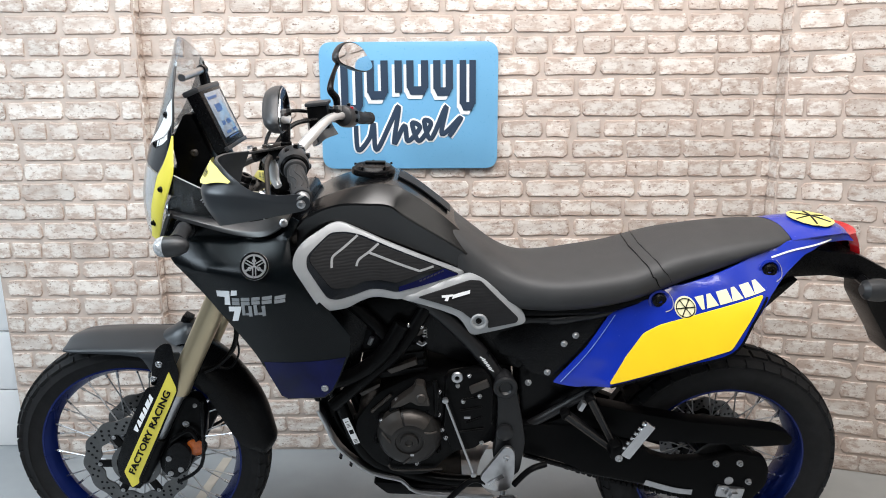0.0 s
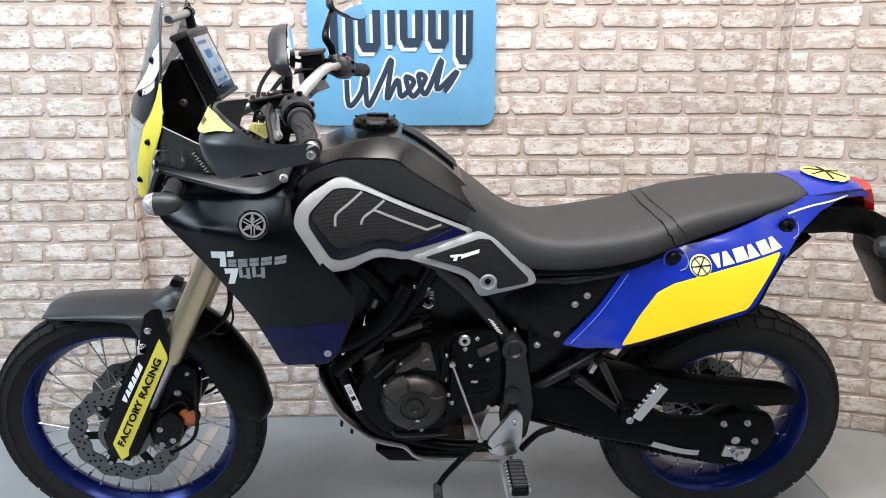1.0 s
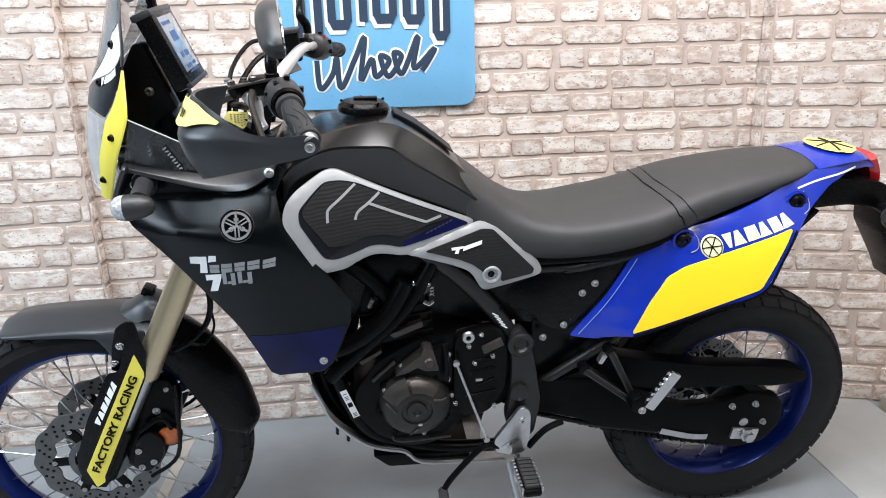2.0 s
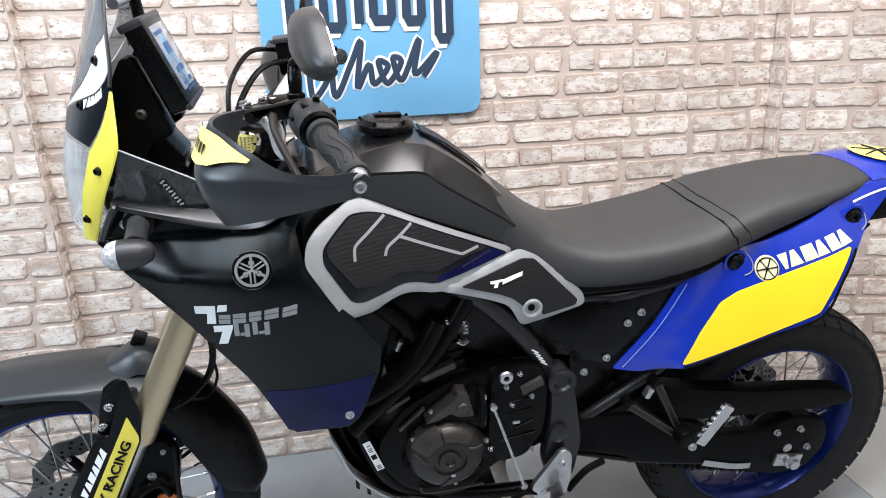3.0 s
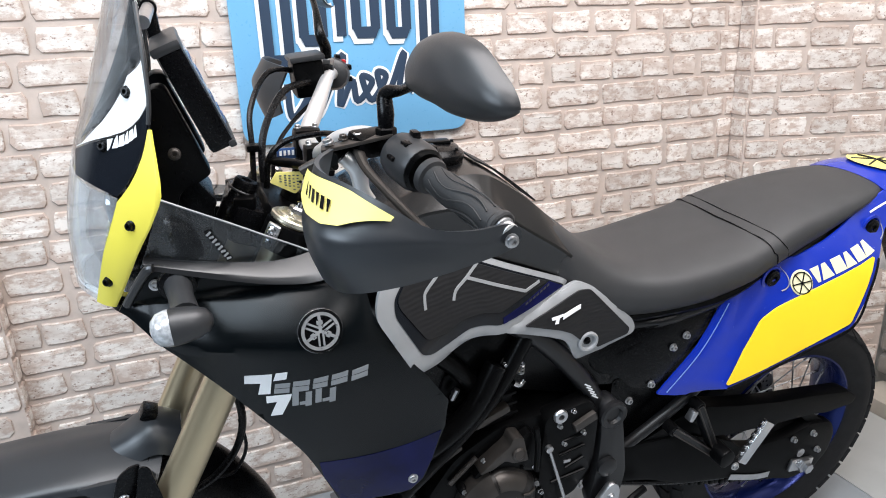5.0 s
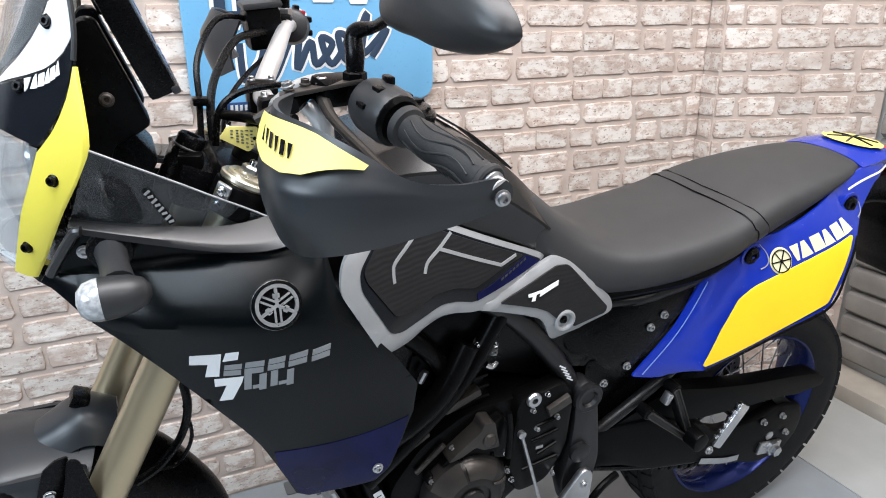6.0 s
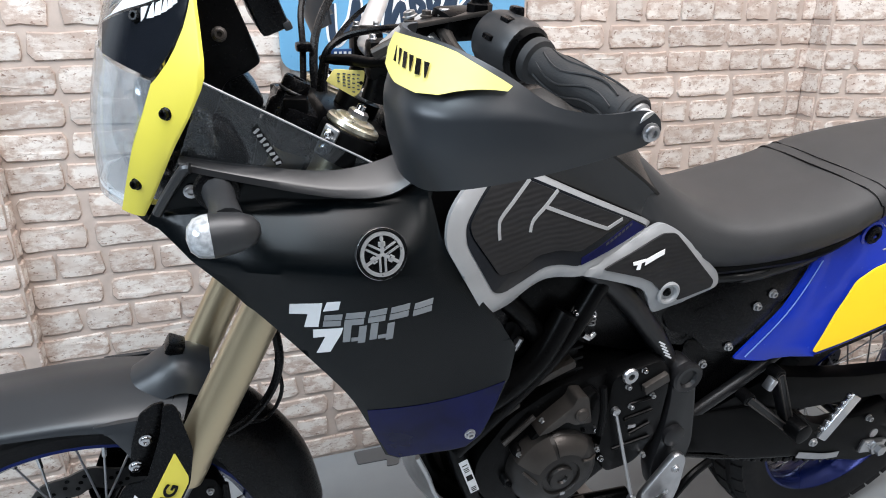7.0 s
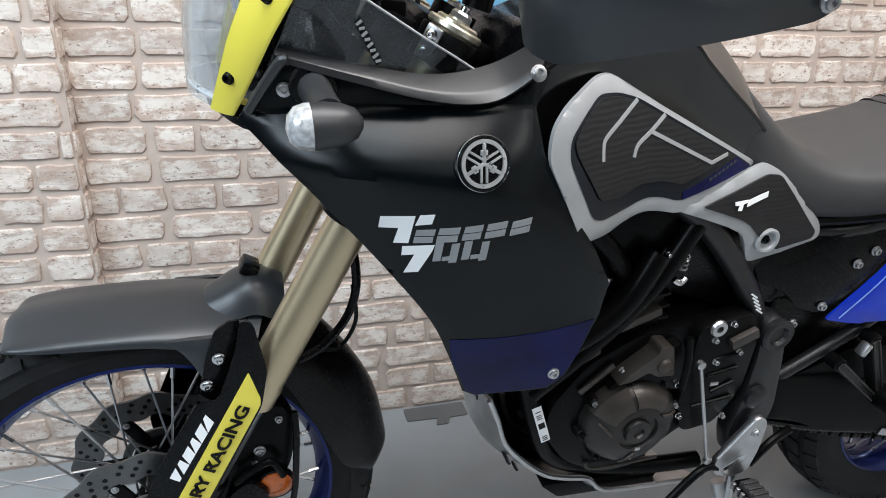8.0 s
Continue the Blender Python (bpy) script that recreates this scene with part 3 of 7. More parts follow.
def wheel(name, axle, tyre_r, half, rim_r, rim_half, discs, knobs, label):
    w = new(name)
    w.parent = bike
    w.location = axle
    # tyre carcass
    sec = [(rim_r - 0.004, -rim_half), (rim_r + 0.012, -rim_half - 0.006), (rim_r + 0.035, -half * 0.98), (tyre_r - 0.045, -half), (tyre_r - 0.020, -half * 0.86), (tyre_r - 0.009, -half * 0.5), (tyre_r - 0.007, 0)]
    sec = sec + [(r, -y) for r, y in sec[-2::-1]] + [(rim_r - 0.012, rim_half * 0.8), (rim_r - 0.012, -rim_half * 0.8)]
    part("tyre", lathe_bm(sec, (0, 0, 0), (0, 1, 0), 72, closed=True), M_RUBBER, w, label)
    # tread blocks
    bm = bmesh.new()
    for i in range(knobs):
        a = 2 * math.pi * i / knobs
        for y, wd, lean in ((-half * 0.80, half * 0.34, 0.55), (-half * 0.32, half * 0.42, 0.15), (half * 0.32, half * 0.42, -0.15), (half * 0.80, half * 0.34, -0.55)):
            aa = a + (0.5 * 2 * math.pi / knobs if abs(y) < half * 0.5 else 0)
            r0 = tyre_r - 0.0075 - (0.014 if abs(y) > half * 0.5 else 0)
            m = Matrix.Rotation(-aa, 4, "Y") @ Matrix.Translation((r0, y, 0)) @ Matrix.Rotation(-lean, 4, "Z")
            box_bm((0.0105, wd, 2 * math.pi * tyre_r / knobs * 0.80), m, 0, bm)
    tagged(part("tread_block", bm, M_RUBBER, w, smooth=0), kind="stuff")
    # rim
    sec = [(rim_r + 0.004, -rim_half), (rim_r - 0.006, -rim_half - 0.002), (rim_r - 0.012, -rim_half + 0.006), (rim_r - 0.021, -rim_half * 0.45), (rim_r - 0.026, 0)]
    sec = sec + [(r, -y) for r, y in sec[-2::-1]] + [(rim_r - 0.004, rim_half * 0.7), (rim_r - 0.014, 0), (rim_r - 0.004, -rim_half * 0.7)]
    part("rim", lathe_bm(sec, (0, 0, 0), (0, 1, 0), 72, closed=True), M_RIM, w, "blue anodised spoked rim")
    # hub
    hub_half = 0.055 if discs > 1 else 0.07
    part("hub", lathe_bm([(0.016, -hub_half - 0.012), (0.040, -hub_half), (0.044, -hub_half + 0.012), (0.026, -hub_half + 0.022), (0.024, 0), (0.026, hub_half - 0.022), (0.044, hub_half - 0.012), (0.040, hub_half), (0.016, hub_half + 0.012)], (0, 0, 0), (0, 1, 0), 28), M_MATT, w)
    # spokes with nipples
    count = 36
    bm = bmesh.new()
    nip = bmesh.new()
    for i in range(count):
        side = 1 if i % 2 else -1
        a = 2 * math.pi * i / count
        b = a + (0.42 if (i // 2) % 2 else -0.42)
        p0 = Vector((0.041 * math.cos(b), side * (hub_half - 0.006), 0.041 * math.sin(b)))
        p1 = Vector(((rim_r - 0.020) * math.cos(a), side * rim_half * 0.25, (rim_r - 0.020) * math.sin(a)))
        tube_bm([p0, p1], 0.0019, 6, 1, bm)
        tube_bm([p1 + (p0 - p1).normalized() * 0.020, p1], 0.0036, 6, 1, nip)
    tagged(part("spoke", bm, M_ALU, w, "thin steel spokes"), kind="stuff")
    tagged(part("spoke_nipple", nip, M_CHROME, w), kind="stuff")
    return w


def brake_disc(parent, y, r, inner, waves, holes):
    """A petal disc with drilled rows, carried by a spider."""
    bm = bmesh.new()
    n = waves * 8
    loops = []
    for yy, shrink in ((-0.0022, 0), (0.0022, 0)):
        outer = [Vector(((r + 0.0035 * math.cos(waves * a)) * math.cos(a), y + yy, (r + 0.0035 * math.cos(waves * a)) * math.sin(a))) for a in (2 * math.pi * j / n for j in range(n))]
        inn = [Vector(((inner + 0.004 * math.cos(waves * a)) * math.cos(a), y + yy, (inner + 0.004 * math.cos(waves * a)) * math.sin(a))) for a in (2 * math.pi * j / n for j in range(n))]
        loops.append((outer, inn))
    (o1, i1), (o2, i2) = loops
    rings(bm, [i1, o1, o2, i2, i1], caps=False)
    bmesh.ops.remove_doubles(bm, verts=bm.verts, dist=1e-6)
    disc = part("brake_disc", bm, M_DISC, parent, "drilled petal brake disc")
    bm = bmesh.new()
    for k in range(waves):
        for j in range(holes):
            a = 2 * math.pi * (k + j / holes * 0.8) / waves
            rr = inner + (r - inner) * (0.25 + 0.5 * ((j * 2 + k) % 3) / 2)
            lathe_bm([(0.0038, 0), (0.0038, 0.0052)], (rr * math.cos(a), y - 0.0026, rr * math.sin(a)), (0, 1, 0), 8, bm)
    part("drill_hole", bm, M_BLACK, disc)
    carrier = part("disc_carrier", lathe_bm([(0.036, -0.004), (0.050, -0.004), (0.050, 0.004), (0.036, 0.004)], (0, y, 0), (0, 1, 0), 28, closed=True), M_MATT, disc)
    for k in range(6):
        m = Matrix.Rotation(-2 * math.pi * k / 6, 4, "Y") @ Matrix.Translation(((0.045 + inner) / 2, y, 0))
        part("carrier_arm", box_bm((inner - 0.036, 0.006, 0.022), m, 0.002), M_MATT, disc)
    part("tone_ring", lathe_bm([(0.052, -0.003), (0.066, -0.003), (0.066, 0.001), (0.052, 0.001)], (0, y - 0.004 if y < 0 else y + 0.004, 0), (0, 1, 0), 36, closed=True), M_DISC, disc)
    for k in range(6):
        a = 2 * math.pi * k / 6
        bolt(disc, (inner * math.cos(a), y - 0.004, inner * math.sin(a)), (0, -1, 0), 0.006, 0.004, M_ALU, "rivet")
    return disc


front_wheel = wheel("front_wheel", AXLE_F, 0.3475, 0.046, 0.274, 0.030, 2, 46, "narrow block-tread front tyre")
rear_wheel = wheel("rear_wheel", AXLE_R, 0.3335, 0.074, 0.236, 0.056, 1, 40, "wide block-tread rear tyre")
brake_disc(front_wheel, -0.068, 0.141, 0.098, 12, 6)
brake_disc(front_wheel, 0.068, 0.141, 0.098, 12, 6)
brake_disc(rear_wheel, 0.085, 0.122, 0.085, 12, 6)

# fork
UP = Vector((-0.402, 0, 1.099))
DOWN = Vector((-0.783, 0, 0.345))


def along(t, y=0.0):
    p = UP.lerp(DOWN, t)
    return Vector((p.x, y, p.z))


FORK_DIR = (DOWN - UP).normalized()
for s in (-1, 1):
    leg = part("fork_leg", lathe_bm([(0.020, -0.004), (0.026, -0.003), (0.0275, 0.0), (0.0275, 0.143), (0.029, 0.148), (0.029, 0.183), (0.0285, 0.193), (0.0285, 0.525), (0.030, 0.530), (0.030, 0.560), (0.022, 0.565)], along(0, s * 0.105), FORK_DIR, 28), M_GOLD, bike, "gold anodised fork tube")
    part("cap_ring", lathe_bm([(0.024, 0.004), (0.0325, 0.004), (0.034, 0.002), (0.034, -0.003), (0.032, -0.005), (0.024, -0.005)], along(0, s * 0.105), FORK_DIR, 28), M_CAP, leg, "pale gold fork cap ring")
    cap = part("fork_cap", lathe_bm([(0.026, -0.004), (0.026, -0.008), (0.023, -0.010), (0.014, -0.010), (0.014, -0.012), (0.0, -0.012)], along(0, s * 0.105), FORK_DIR, 28), M_CAP, leg, "pale gold fork cap")
    part("cap_nut", lathe_bm([(0.013, -0.010), (0.013, -0.018), (0.010, -0.021), (0.0, -0.021)], along(0, s * 0.105), FORK_DIR, 6), M_ALU, cap)
    part("adjuster", lathe_bm([(0.006, -0.020), (0.006, -0.027), (0.003, -0.029), (0.0, -0.029)], along(0, s * 0.105), FORK_DIR, 14), M_CHROME, cap)
    part("fork_slider", lathe_bm([(0.0215, 0.525), (0.0215, 0.713), (0.018, 0.718)], along(0, s * 0.105), FORK_DIR, 24), M_ALU, leg, "bright lower fork tube")
    part("fork_bottom", lathe_bm([(0.020, 0.708), (0.027, 0.713), (0.029, 0.783), (0.027, 0.858), (0.018, 0.868)], along(0, s * 0.105), FORK_DIR, 24), M_MATT, leg)
    part("axle_clamp", box_bm((0.065, 0.05, 0.07), Matrix.Translation((-0.80, s * 0.098, 0.345)) @ Matrix.Rotation(radians(26), 4, "Y"), 0.012), M_MATT, leg)
    for t, r in ((0.032, 0.0365), (0.286, 0.042)):
        part("fork_clamp", lathe_bm([(r * 0.72, -0.021), (r - 0.001, -0.021), (r, -0.019), (r, 0.019), (r * 0.72, 0.021)], along(t, s * 0.105), FORK_DIR, 24), M_MATT, leg)
part("top_yoke", box_bm((0.10, 0.17, 0.030), Matrix.Translation((-0.392, 0, 1.080)) @ Matrix.Rotation(radians(26), 4, "Y"), 0.010), M_MATT, bike)
part("lower_yoke", box_bm((0.09, 0.18, 0.040), Matrix.Translation(along(0.30) + Vector((0.025, 0, 0))) @ Matrix.Rotation(radians(26), 4, "Y"), 0.012), M_MATT, bike)
part("steering_stem", tube_bm([along(-0.01) + Vector((0.03, 0, 0)), along(0.32) + Vector((0.03, 0, 0))], 0.030, 18), M_MATT, bike)
part("stem_nut", lathe_bm([(0.017, 0), (0.017, 0.012), (0.010, 0.016)], (-0.370, 0, 1.098), -FORK_DIR, 6), M_ALU, bike)
part("front_axle", tube_bm([AXLE_F + Vector((0, -0.125, 0)), AXLE_F + Vector((0, 0.125, 0))], 0.011, 14), M_ALU, bike)

# bodywork: smooth side surfaces (left side; the right side mirrors them)
FAIR_Y = surface([(-0.645, -0.105, 0.99), (-0.597, -0.143, 1.034), (-0.585, -0.136, 1.075), (-0.498, -0.183, 0.90), (-0.397, -0.232, 0.98), (-0.335, -0.203, 1.03), (-0.332, -0.195, 1.08),
                  (-0.372, -0.177, 0.616), (-0.26, -0.215, 0.669), (-0.23, -0.213, 0.655), (-0.43, -0.19, 0.76), (-0.30, -0.228, 0.88), (-0.19, -0.205, 0.75), (-0.55, -0.160, 0.94), (-0.47, -0.170, 1.055)])
PAD_Y = surface([(-0.314, -0.226, 0.976), (-0.302, -0.208, 1.012), (-0.231, -0.160, 1.05), (-0.211, -0.150, 1.06), (0.071, -0.110, 0.918), (-0.085, -0.167, 0.873), (-0.144, -0.176, 0.89),
                 (-0.196, -0.190, 0.86), (-0.253, -0.222, 0.879), (0.224, -0.105, 0.795), (0.098, -0.116, 0.754), (0.034, -0.143, 0.832), (-0.10, -0.158, 0.95)])
TAIL_Y = surface([(0.298, -0.135, 0.624), (0.424, -0.180, 0.657), (0.771, -0.172, 0.892), (0.68, -0.205, 0.783), (0.431, -0.129, 0.831), (0.539, -0.139, 0.868), (0.793, -0.124, 0.945), (0.90, -0.105, 0.99), (1.02, -0.060, 0.99), (0.55, -0.185, 0.75), (0.40, -0.155, 0.72)])


def both(name, bm, mat, label="", names=None):
    """A part and its twin on the other side."""
    twin = mirrored(bm)
    a = part(name, bm, mat, bike, label)
    b = part(name, twin, mat, bike, label)
    return a, b


def decal(parent, outline, yf, mat, lift, name="decal", cuts=6, label="", thick=0.0008):
    bm = shell_bm(outline, lambda x, z: yf(x, z) - lift, thick, cuts)
    return part(name, bm, mat, parent, label)


# side fairing
fair_line = spline([(-0.648, 0.998, 0), (-0.592, 0.945, 0), (-0.545, 0.893, 0), (-0.49, 0.832, 0), (-0.432, 0.757, 0), (-0.400, 0.690, 0), (-0.374, 0.624, 0)], 4)
fair_out = [(p.x, p.y) for p in fair_line] + [(-0.357, 0.617), (-0.318, 0.628), (-0.262, 0.638), (-0.240, 0.660), (-0.222, 0.700), (-0.200, 0.751), (-0.196, 0.800), (-0.235, 0.862), (-0.290, 0.930), (-0.318, 0.985), (-0.325, 1.030), (-0.304, 1.066), (-0.318, 1.076), (-0.345, 1.056), (-0.375, 1.040), (-0.438, 1.036), (-0.53, 1.054), (-0.585, 1.070), (-0.603, 1.070)]


def knot_at(x, knots):
    """A value read off a row of (x, value) knots, smoothly."""
    xs = [k[0] for k in knots]
    if x <= xs[0]:
        return knots[0][1]
    for (x0, a), (x1, b) in zip(knots, knots[1:]):
        if x <= x1:
            t = (x - x0) / (x1 - x0)
            return a + (b - a) * t
    return knots[-1][1]


SHOULDER = [(p.x, p.y) for p in spline([(-0.645, -0.112, 0), (-0.60, -0.152, 0), (-0.55, -0.184, 0), (-0.50, -0.204, 0), (-0.45, -0.220, 0), (-0.40, -0.231, 0), (-0.34, -0.226, 0), (-0.28, -0.214, 0)], 6)]
SET_IN = [(-0.645, 0.002), (-0.60, 0.026), (-0.55, 0.044), (-0.50, 0.054), (-0.45, 0.058), (-0.40, 0.060), (-0.36, 0.052), (-0.33, 0.036)]
RECESS = [(-0.640, 0.0), (-0.615, 0.010), (-0.56, 0.016), (-0.49, 0.016), (-0.44, 0.006), (-0.415, 0.0)]


def crease_z(x):
    return 1.0085 + 0.085 * (x + 0.60)


def fair_bulge(x, z):
    """The flank: upright below, rolled inward over a shoulder up to a crisp crease, with a hollow above it."""
    zs, zc = 0.958, crease_z(x)
    y = FAIR_Y(x, min(z, zs))
    y += (knot_at(x, SHOULDER) - FAIR_Y(x, zs)) * max(0.0, min(1.0, (z - 0.86) / (zs - 0.86))) ** 2
    if z > zs:
        t = (z - zs) / (zc - zs)
        y += knot_at(x, SET_IN) * min(t, 1.0) ** 1.25
        if t > 1:
            over = min(1.0, (z - zc) / 0.004)
            y += knot_at(x, RECESS) * over
            if x > -0.42:
                y += 0.45 * min(z - zc, 0.03) * min(1.0, (x + 0.42) / 0.05)
    return y


fairing, fairing_r = both("side_fairing", shell_bm(fair_out, fair_bulge, 0.006, 34, 0.002, lines=[((-0.60, 0, 1.0085 + h), (-0.085, 0, 1)) for h in (0.0, 0.0042)]), M_FAIR, "dark slate side fairing")
decal(fairing, [(-0.405, 0.725), (-0.30, 0.738), (-0.208, 0.746), (-0.225, 0.700), (-0.243, 0.663), (-0.264, 0.642), (-0.318, 0.632), (-0.356, 0.621), (-0.371, 0.628), (-0.399, 0.692)], fair_bulge, M_DARK_BLUE, 0.0010, "blue_band", 10, "deep blue band at the lower edge")
# model lettering as plain shapes
SHAPES = [(M_WHITE, [(-0.500, 0.907), (-0.464, 0.914), (-0.468, 0.875), (-0.484, 0.872), (-0.480, 0.894), (-0.501, 0.891)]),
          (M_WHITE, [(-0.459, 0.916), (-0.444, 0.919), (-0.446, 0.906), (-0.463, 0.901)]),
          (M_WHITE, [(-0.474, 0.869), (-0.440, 0.877), (-0.442, 0.867), (-0.454, 0.835), (-0.470, 0.831), (-0.460, 0.860), (-0.474, 0.856)])]
for a, b, z0, z1 in ((-0.462, -0.442, 0.876, 0.895), (-0.438, -0.416, 0.881, 0.901), (-0.411, -0.391, 0.887, 0.906), (-0.386, -0.363, 0.891, 0.910), (-0.357, -0.333, 0.894, 0.912)):
    h = (z1 - z0) * 0.46
    SHAPES.append((M_GREY_INK, [(a - 0.001, z0), (b - 0.001, z0 + 0.004), (b - 0.0005, z0 + 0.004 + h), (a - 0.0005, z0 + h)]))
    SHAPES.append((M_GREY_INK, [(a, z1 - h), (b, z1 + 0.004 - h), (b + 0.001, z1 + 0.004), (a + 0.001, z1)]))
for a, b, z0, z1 in ((-0.439, -0.413, 0.853, 0.879), (-0.408, -0.380, 0.859, 0.884)):
    for c, d in ((a, a + 0.0085), (b - 0.0085, b)):
        SHAPES.append((M_GREY_INK, [(c - 0.001, z0), (d - 0.001, z0 + 0.002), (d, z1 + 0.004), (c, z1 + 0.002)]))
    SHAPES.append((M_GREY_INK, [(a + 0.0090, z0 + 0.002), (b - 0.0092, z0 + 0.004), (b - 0.0092, z0 + 0.010), (a + 0.0090, z0 + 0.008)]))
for mat, outline in SHAPES:
    decal(fairing, outline, fair_bulge, mat, 0.0011, "letter_bar", 4)
# round badge
eb = Vector((-0.397, fair_bulge(-0.397, 0.98) - 0.0055, 0.980))
BADGE_AXIS = (0.06, -1.0, 0.30)
badge = part("badge", lathe_bm([(0.0300, 0), (0.0300, 0.006), (0.0285, 0.008), (0.0272, 0.008), (0.0268, 0.0060), (0.0, 0.0060)], eb, BADGE_AXIS, 36), M_BLACK, fairing, "black and chrome round badge")
part("badge_ring", lathe_bm([(0.0266, 0.0055), (0.0266, 0.0088), (0.0222, 0.0088), (0.0222, 0.0055)], eb, BADGE_AXIS, 36, closed=True), M_BADGE, badge)
bm = bmesh.new()
for k in range(3):
    m = Matrix.Translation(eb + Vector(BADGE_AXIS).normalized() * 0.0070) @ Matrix.Rotation(radians(-16.7), 4, "X") @ Matrix.Rotation(radians(120 * k), 4, "Y")
    box_bm((0.0042, 0.003, 0.022), m @ Matrix.Translation((0, 0, 0.011)), 0.001, bm)
    box_bm((0.0085, 0.003, 0.006), m @ Matrix.Translation((0, 0, 0.012)), 0.001, bm)
    for dx in (-0.0032, 0.0032):
        box_bm((0.0026, 0.003, 0.018), m @ Matrix.Translation((dx, 0, -0.012)), 0.0006, bm)
part("badge_spokes", bm, M_BADGE, badge)
part("badge_bezel", lathe_bm([(0.0312, 0.0), (0.0312, 0.0062), (0.0306, 0.0070), (0.0298, 0.0062), (0.0298, 0.0)], eb, BADGE_AXIS, 36, closed=True), M_CHROME, badge)
bolt(fairing, (-0.26, FAIR_Y(-0.26, 0.669) - 0.001, 0.669), r=0.009, mat=M_ALU)
bolt(fairing, (-0.332, -0.196, 1.071), (0, -0.9, 0.4), r=0.010, mat=M_ALU)

# strip along the fairing's upper edge
top_in = [(-0.604, -0.130, 1.082), (-0.53, -0.142, 1.070), (-0.44, -0.146, 1.058), (-0.37, -0.142, 1.068), (-0.318, -0.146, 1.096)]
top_out = [(-0.606, -0.146, 1.079), (-0.53, -0.162, 1.063), (-0.44, -0.174, 1.045), (-0.37, -0.180, 1.049), (-0.322, -0.184, 1.082)]
low_out = [(-0.604, -0.148, 1.071), (-0.53, -0.164, 1.054), (-0.44, -0.178, 1.036), (-0.375, -0.188, 1.039), (-0.326, -0.190, 1.072)]
grid = [spline(r, 6) for r in (top_in, top_out, low_out)]
grid = [grid[0], [p.lerp(q, 0.9) for p, q in zip(grid[0], grid[1])], [p.lerp(q, 0.15) for p, q in zip(grid[1], grid[2])], grid[2]]
both("fairing_strip", sheet_bm(grid, 0.004), M_STRIP, "dark grey strip on the fairing edge")
# rim of the hollow round the indicator, with its screw
rim_pts = [(-0.636, -0.118, 1.010), (-0.622, -0.130, 1.036), (-0.602, -0.148, 1.070), (-0.594, -0.152, 1.074)]
both("hollow_rim", tube_bm(rim_pts, 0.0062, 10, 4), M_STRIP)
bolt(fairing, (-0.597, fair_bulge(-0.597, 1.034) - 0.003, 1.034), r=0.009, mat=M_ALU)

# dark side deflectors behind the screen
defl = [(-0.630, 1.022), (-0.600, 1.092), (-0.573, 1.170), (-0.5386, 1.150), (-0.4916, 1.1225), (-0.4465, 1.096), (-0.400, 1.070), (-0.364, 1.048), (-0.43, 1.045), (-0.53, 1.060), (-0.600, 1.074)]
DEFL_Y = surface([(-0.630, -0.112, 1.022), (-0.600, -0.138, 1.092), (-0.573, -0.164, 1.172), (-0.40, -0.141, 1.08), (-0.355, -0.143, 1.052), (-0.53, -0.146, 1.06), (-0.50, -0.148, 1.11)])
deflector = part("side_deflector", shell_bm(rounded(defl, 0.006), DEFL_Y, 0.004, 12, 0.001), M_TINT, bike, "dark tinted see-through side deflector")
# silver tube drawn for the light caught along the deflector's edge
part("deflector_edge", tube_bm([(x, DEFL_Y(x, z) - 0.001, z) for x, z in ((-0.573, 1.170), (-0.5386, 1.150), (-0.4916, 1.1225), (-0.4465, 1.096), (-0.400, 1.070), (-0.366, 1.0495))], 0.0014, 6, 4), M_SILVER, deflector)
part("side_deflector", mirrored(shell_bm(rounded([(-0.630, 1.022), (-0.600, 1.085), (-0.51, 1.085), (-0.40, 1.072), (-0.355, 1.052), (-0.43, 1.045), (-0.53, 1.060), (-0.600, 1.066)], 0.004), DEFL_Y, 0.004, 8, 0.001)), M_TINT, bike, "dark tinted see-through side deflector")

# indicators on stalks
for s in (-1, 1):
    ind = part("indicator", lathe_bm([(0.0, 0.050), (0.006, 0.0495), (0.015, 0.043), (0.0205, 0.030), (0.0232, 0.012), (0.0235, 0.0)], (-0.580, s * 0.238, 1.030), (1, 0.02, 0.06), 22), M_GREY_PLASTIC, bike, "dark grey indicator pod")
    ind.scale = (1, 1, 1)
    part("lens", lathe_bm([(0.0235, 0.0), (0.023, 0.006), (0.0205, 0.015), (0.013, 0.022), (0.0, 0.0245)], (-0.5803, s * 0.238, 1.030), (-1, -0.02, -0.06), 22), M_LENS, ind, "clear indicator lens")
    part("stalk", tube_bm([(-0.568, s * 0.145, 1.044), (-0.565, s * 0.185, 1.042), (-0.562, s * 0.220, 1.036)], [0.019, 0.016, 0.018], 14), M_GREY_PLASTIC, ind)
    part("stalk_collar", lathe_bm([(0.024, 0), (0.026, 0.004), (0.024, 0.012), (0.018, 0.014)], (-0.568, s * 0.140, 1.044), (0, s, 0), 20), M_BLACK, ind)

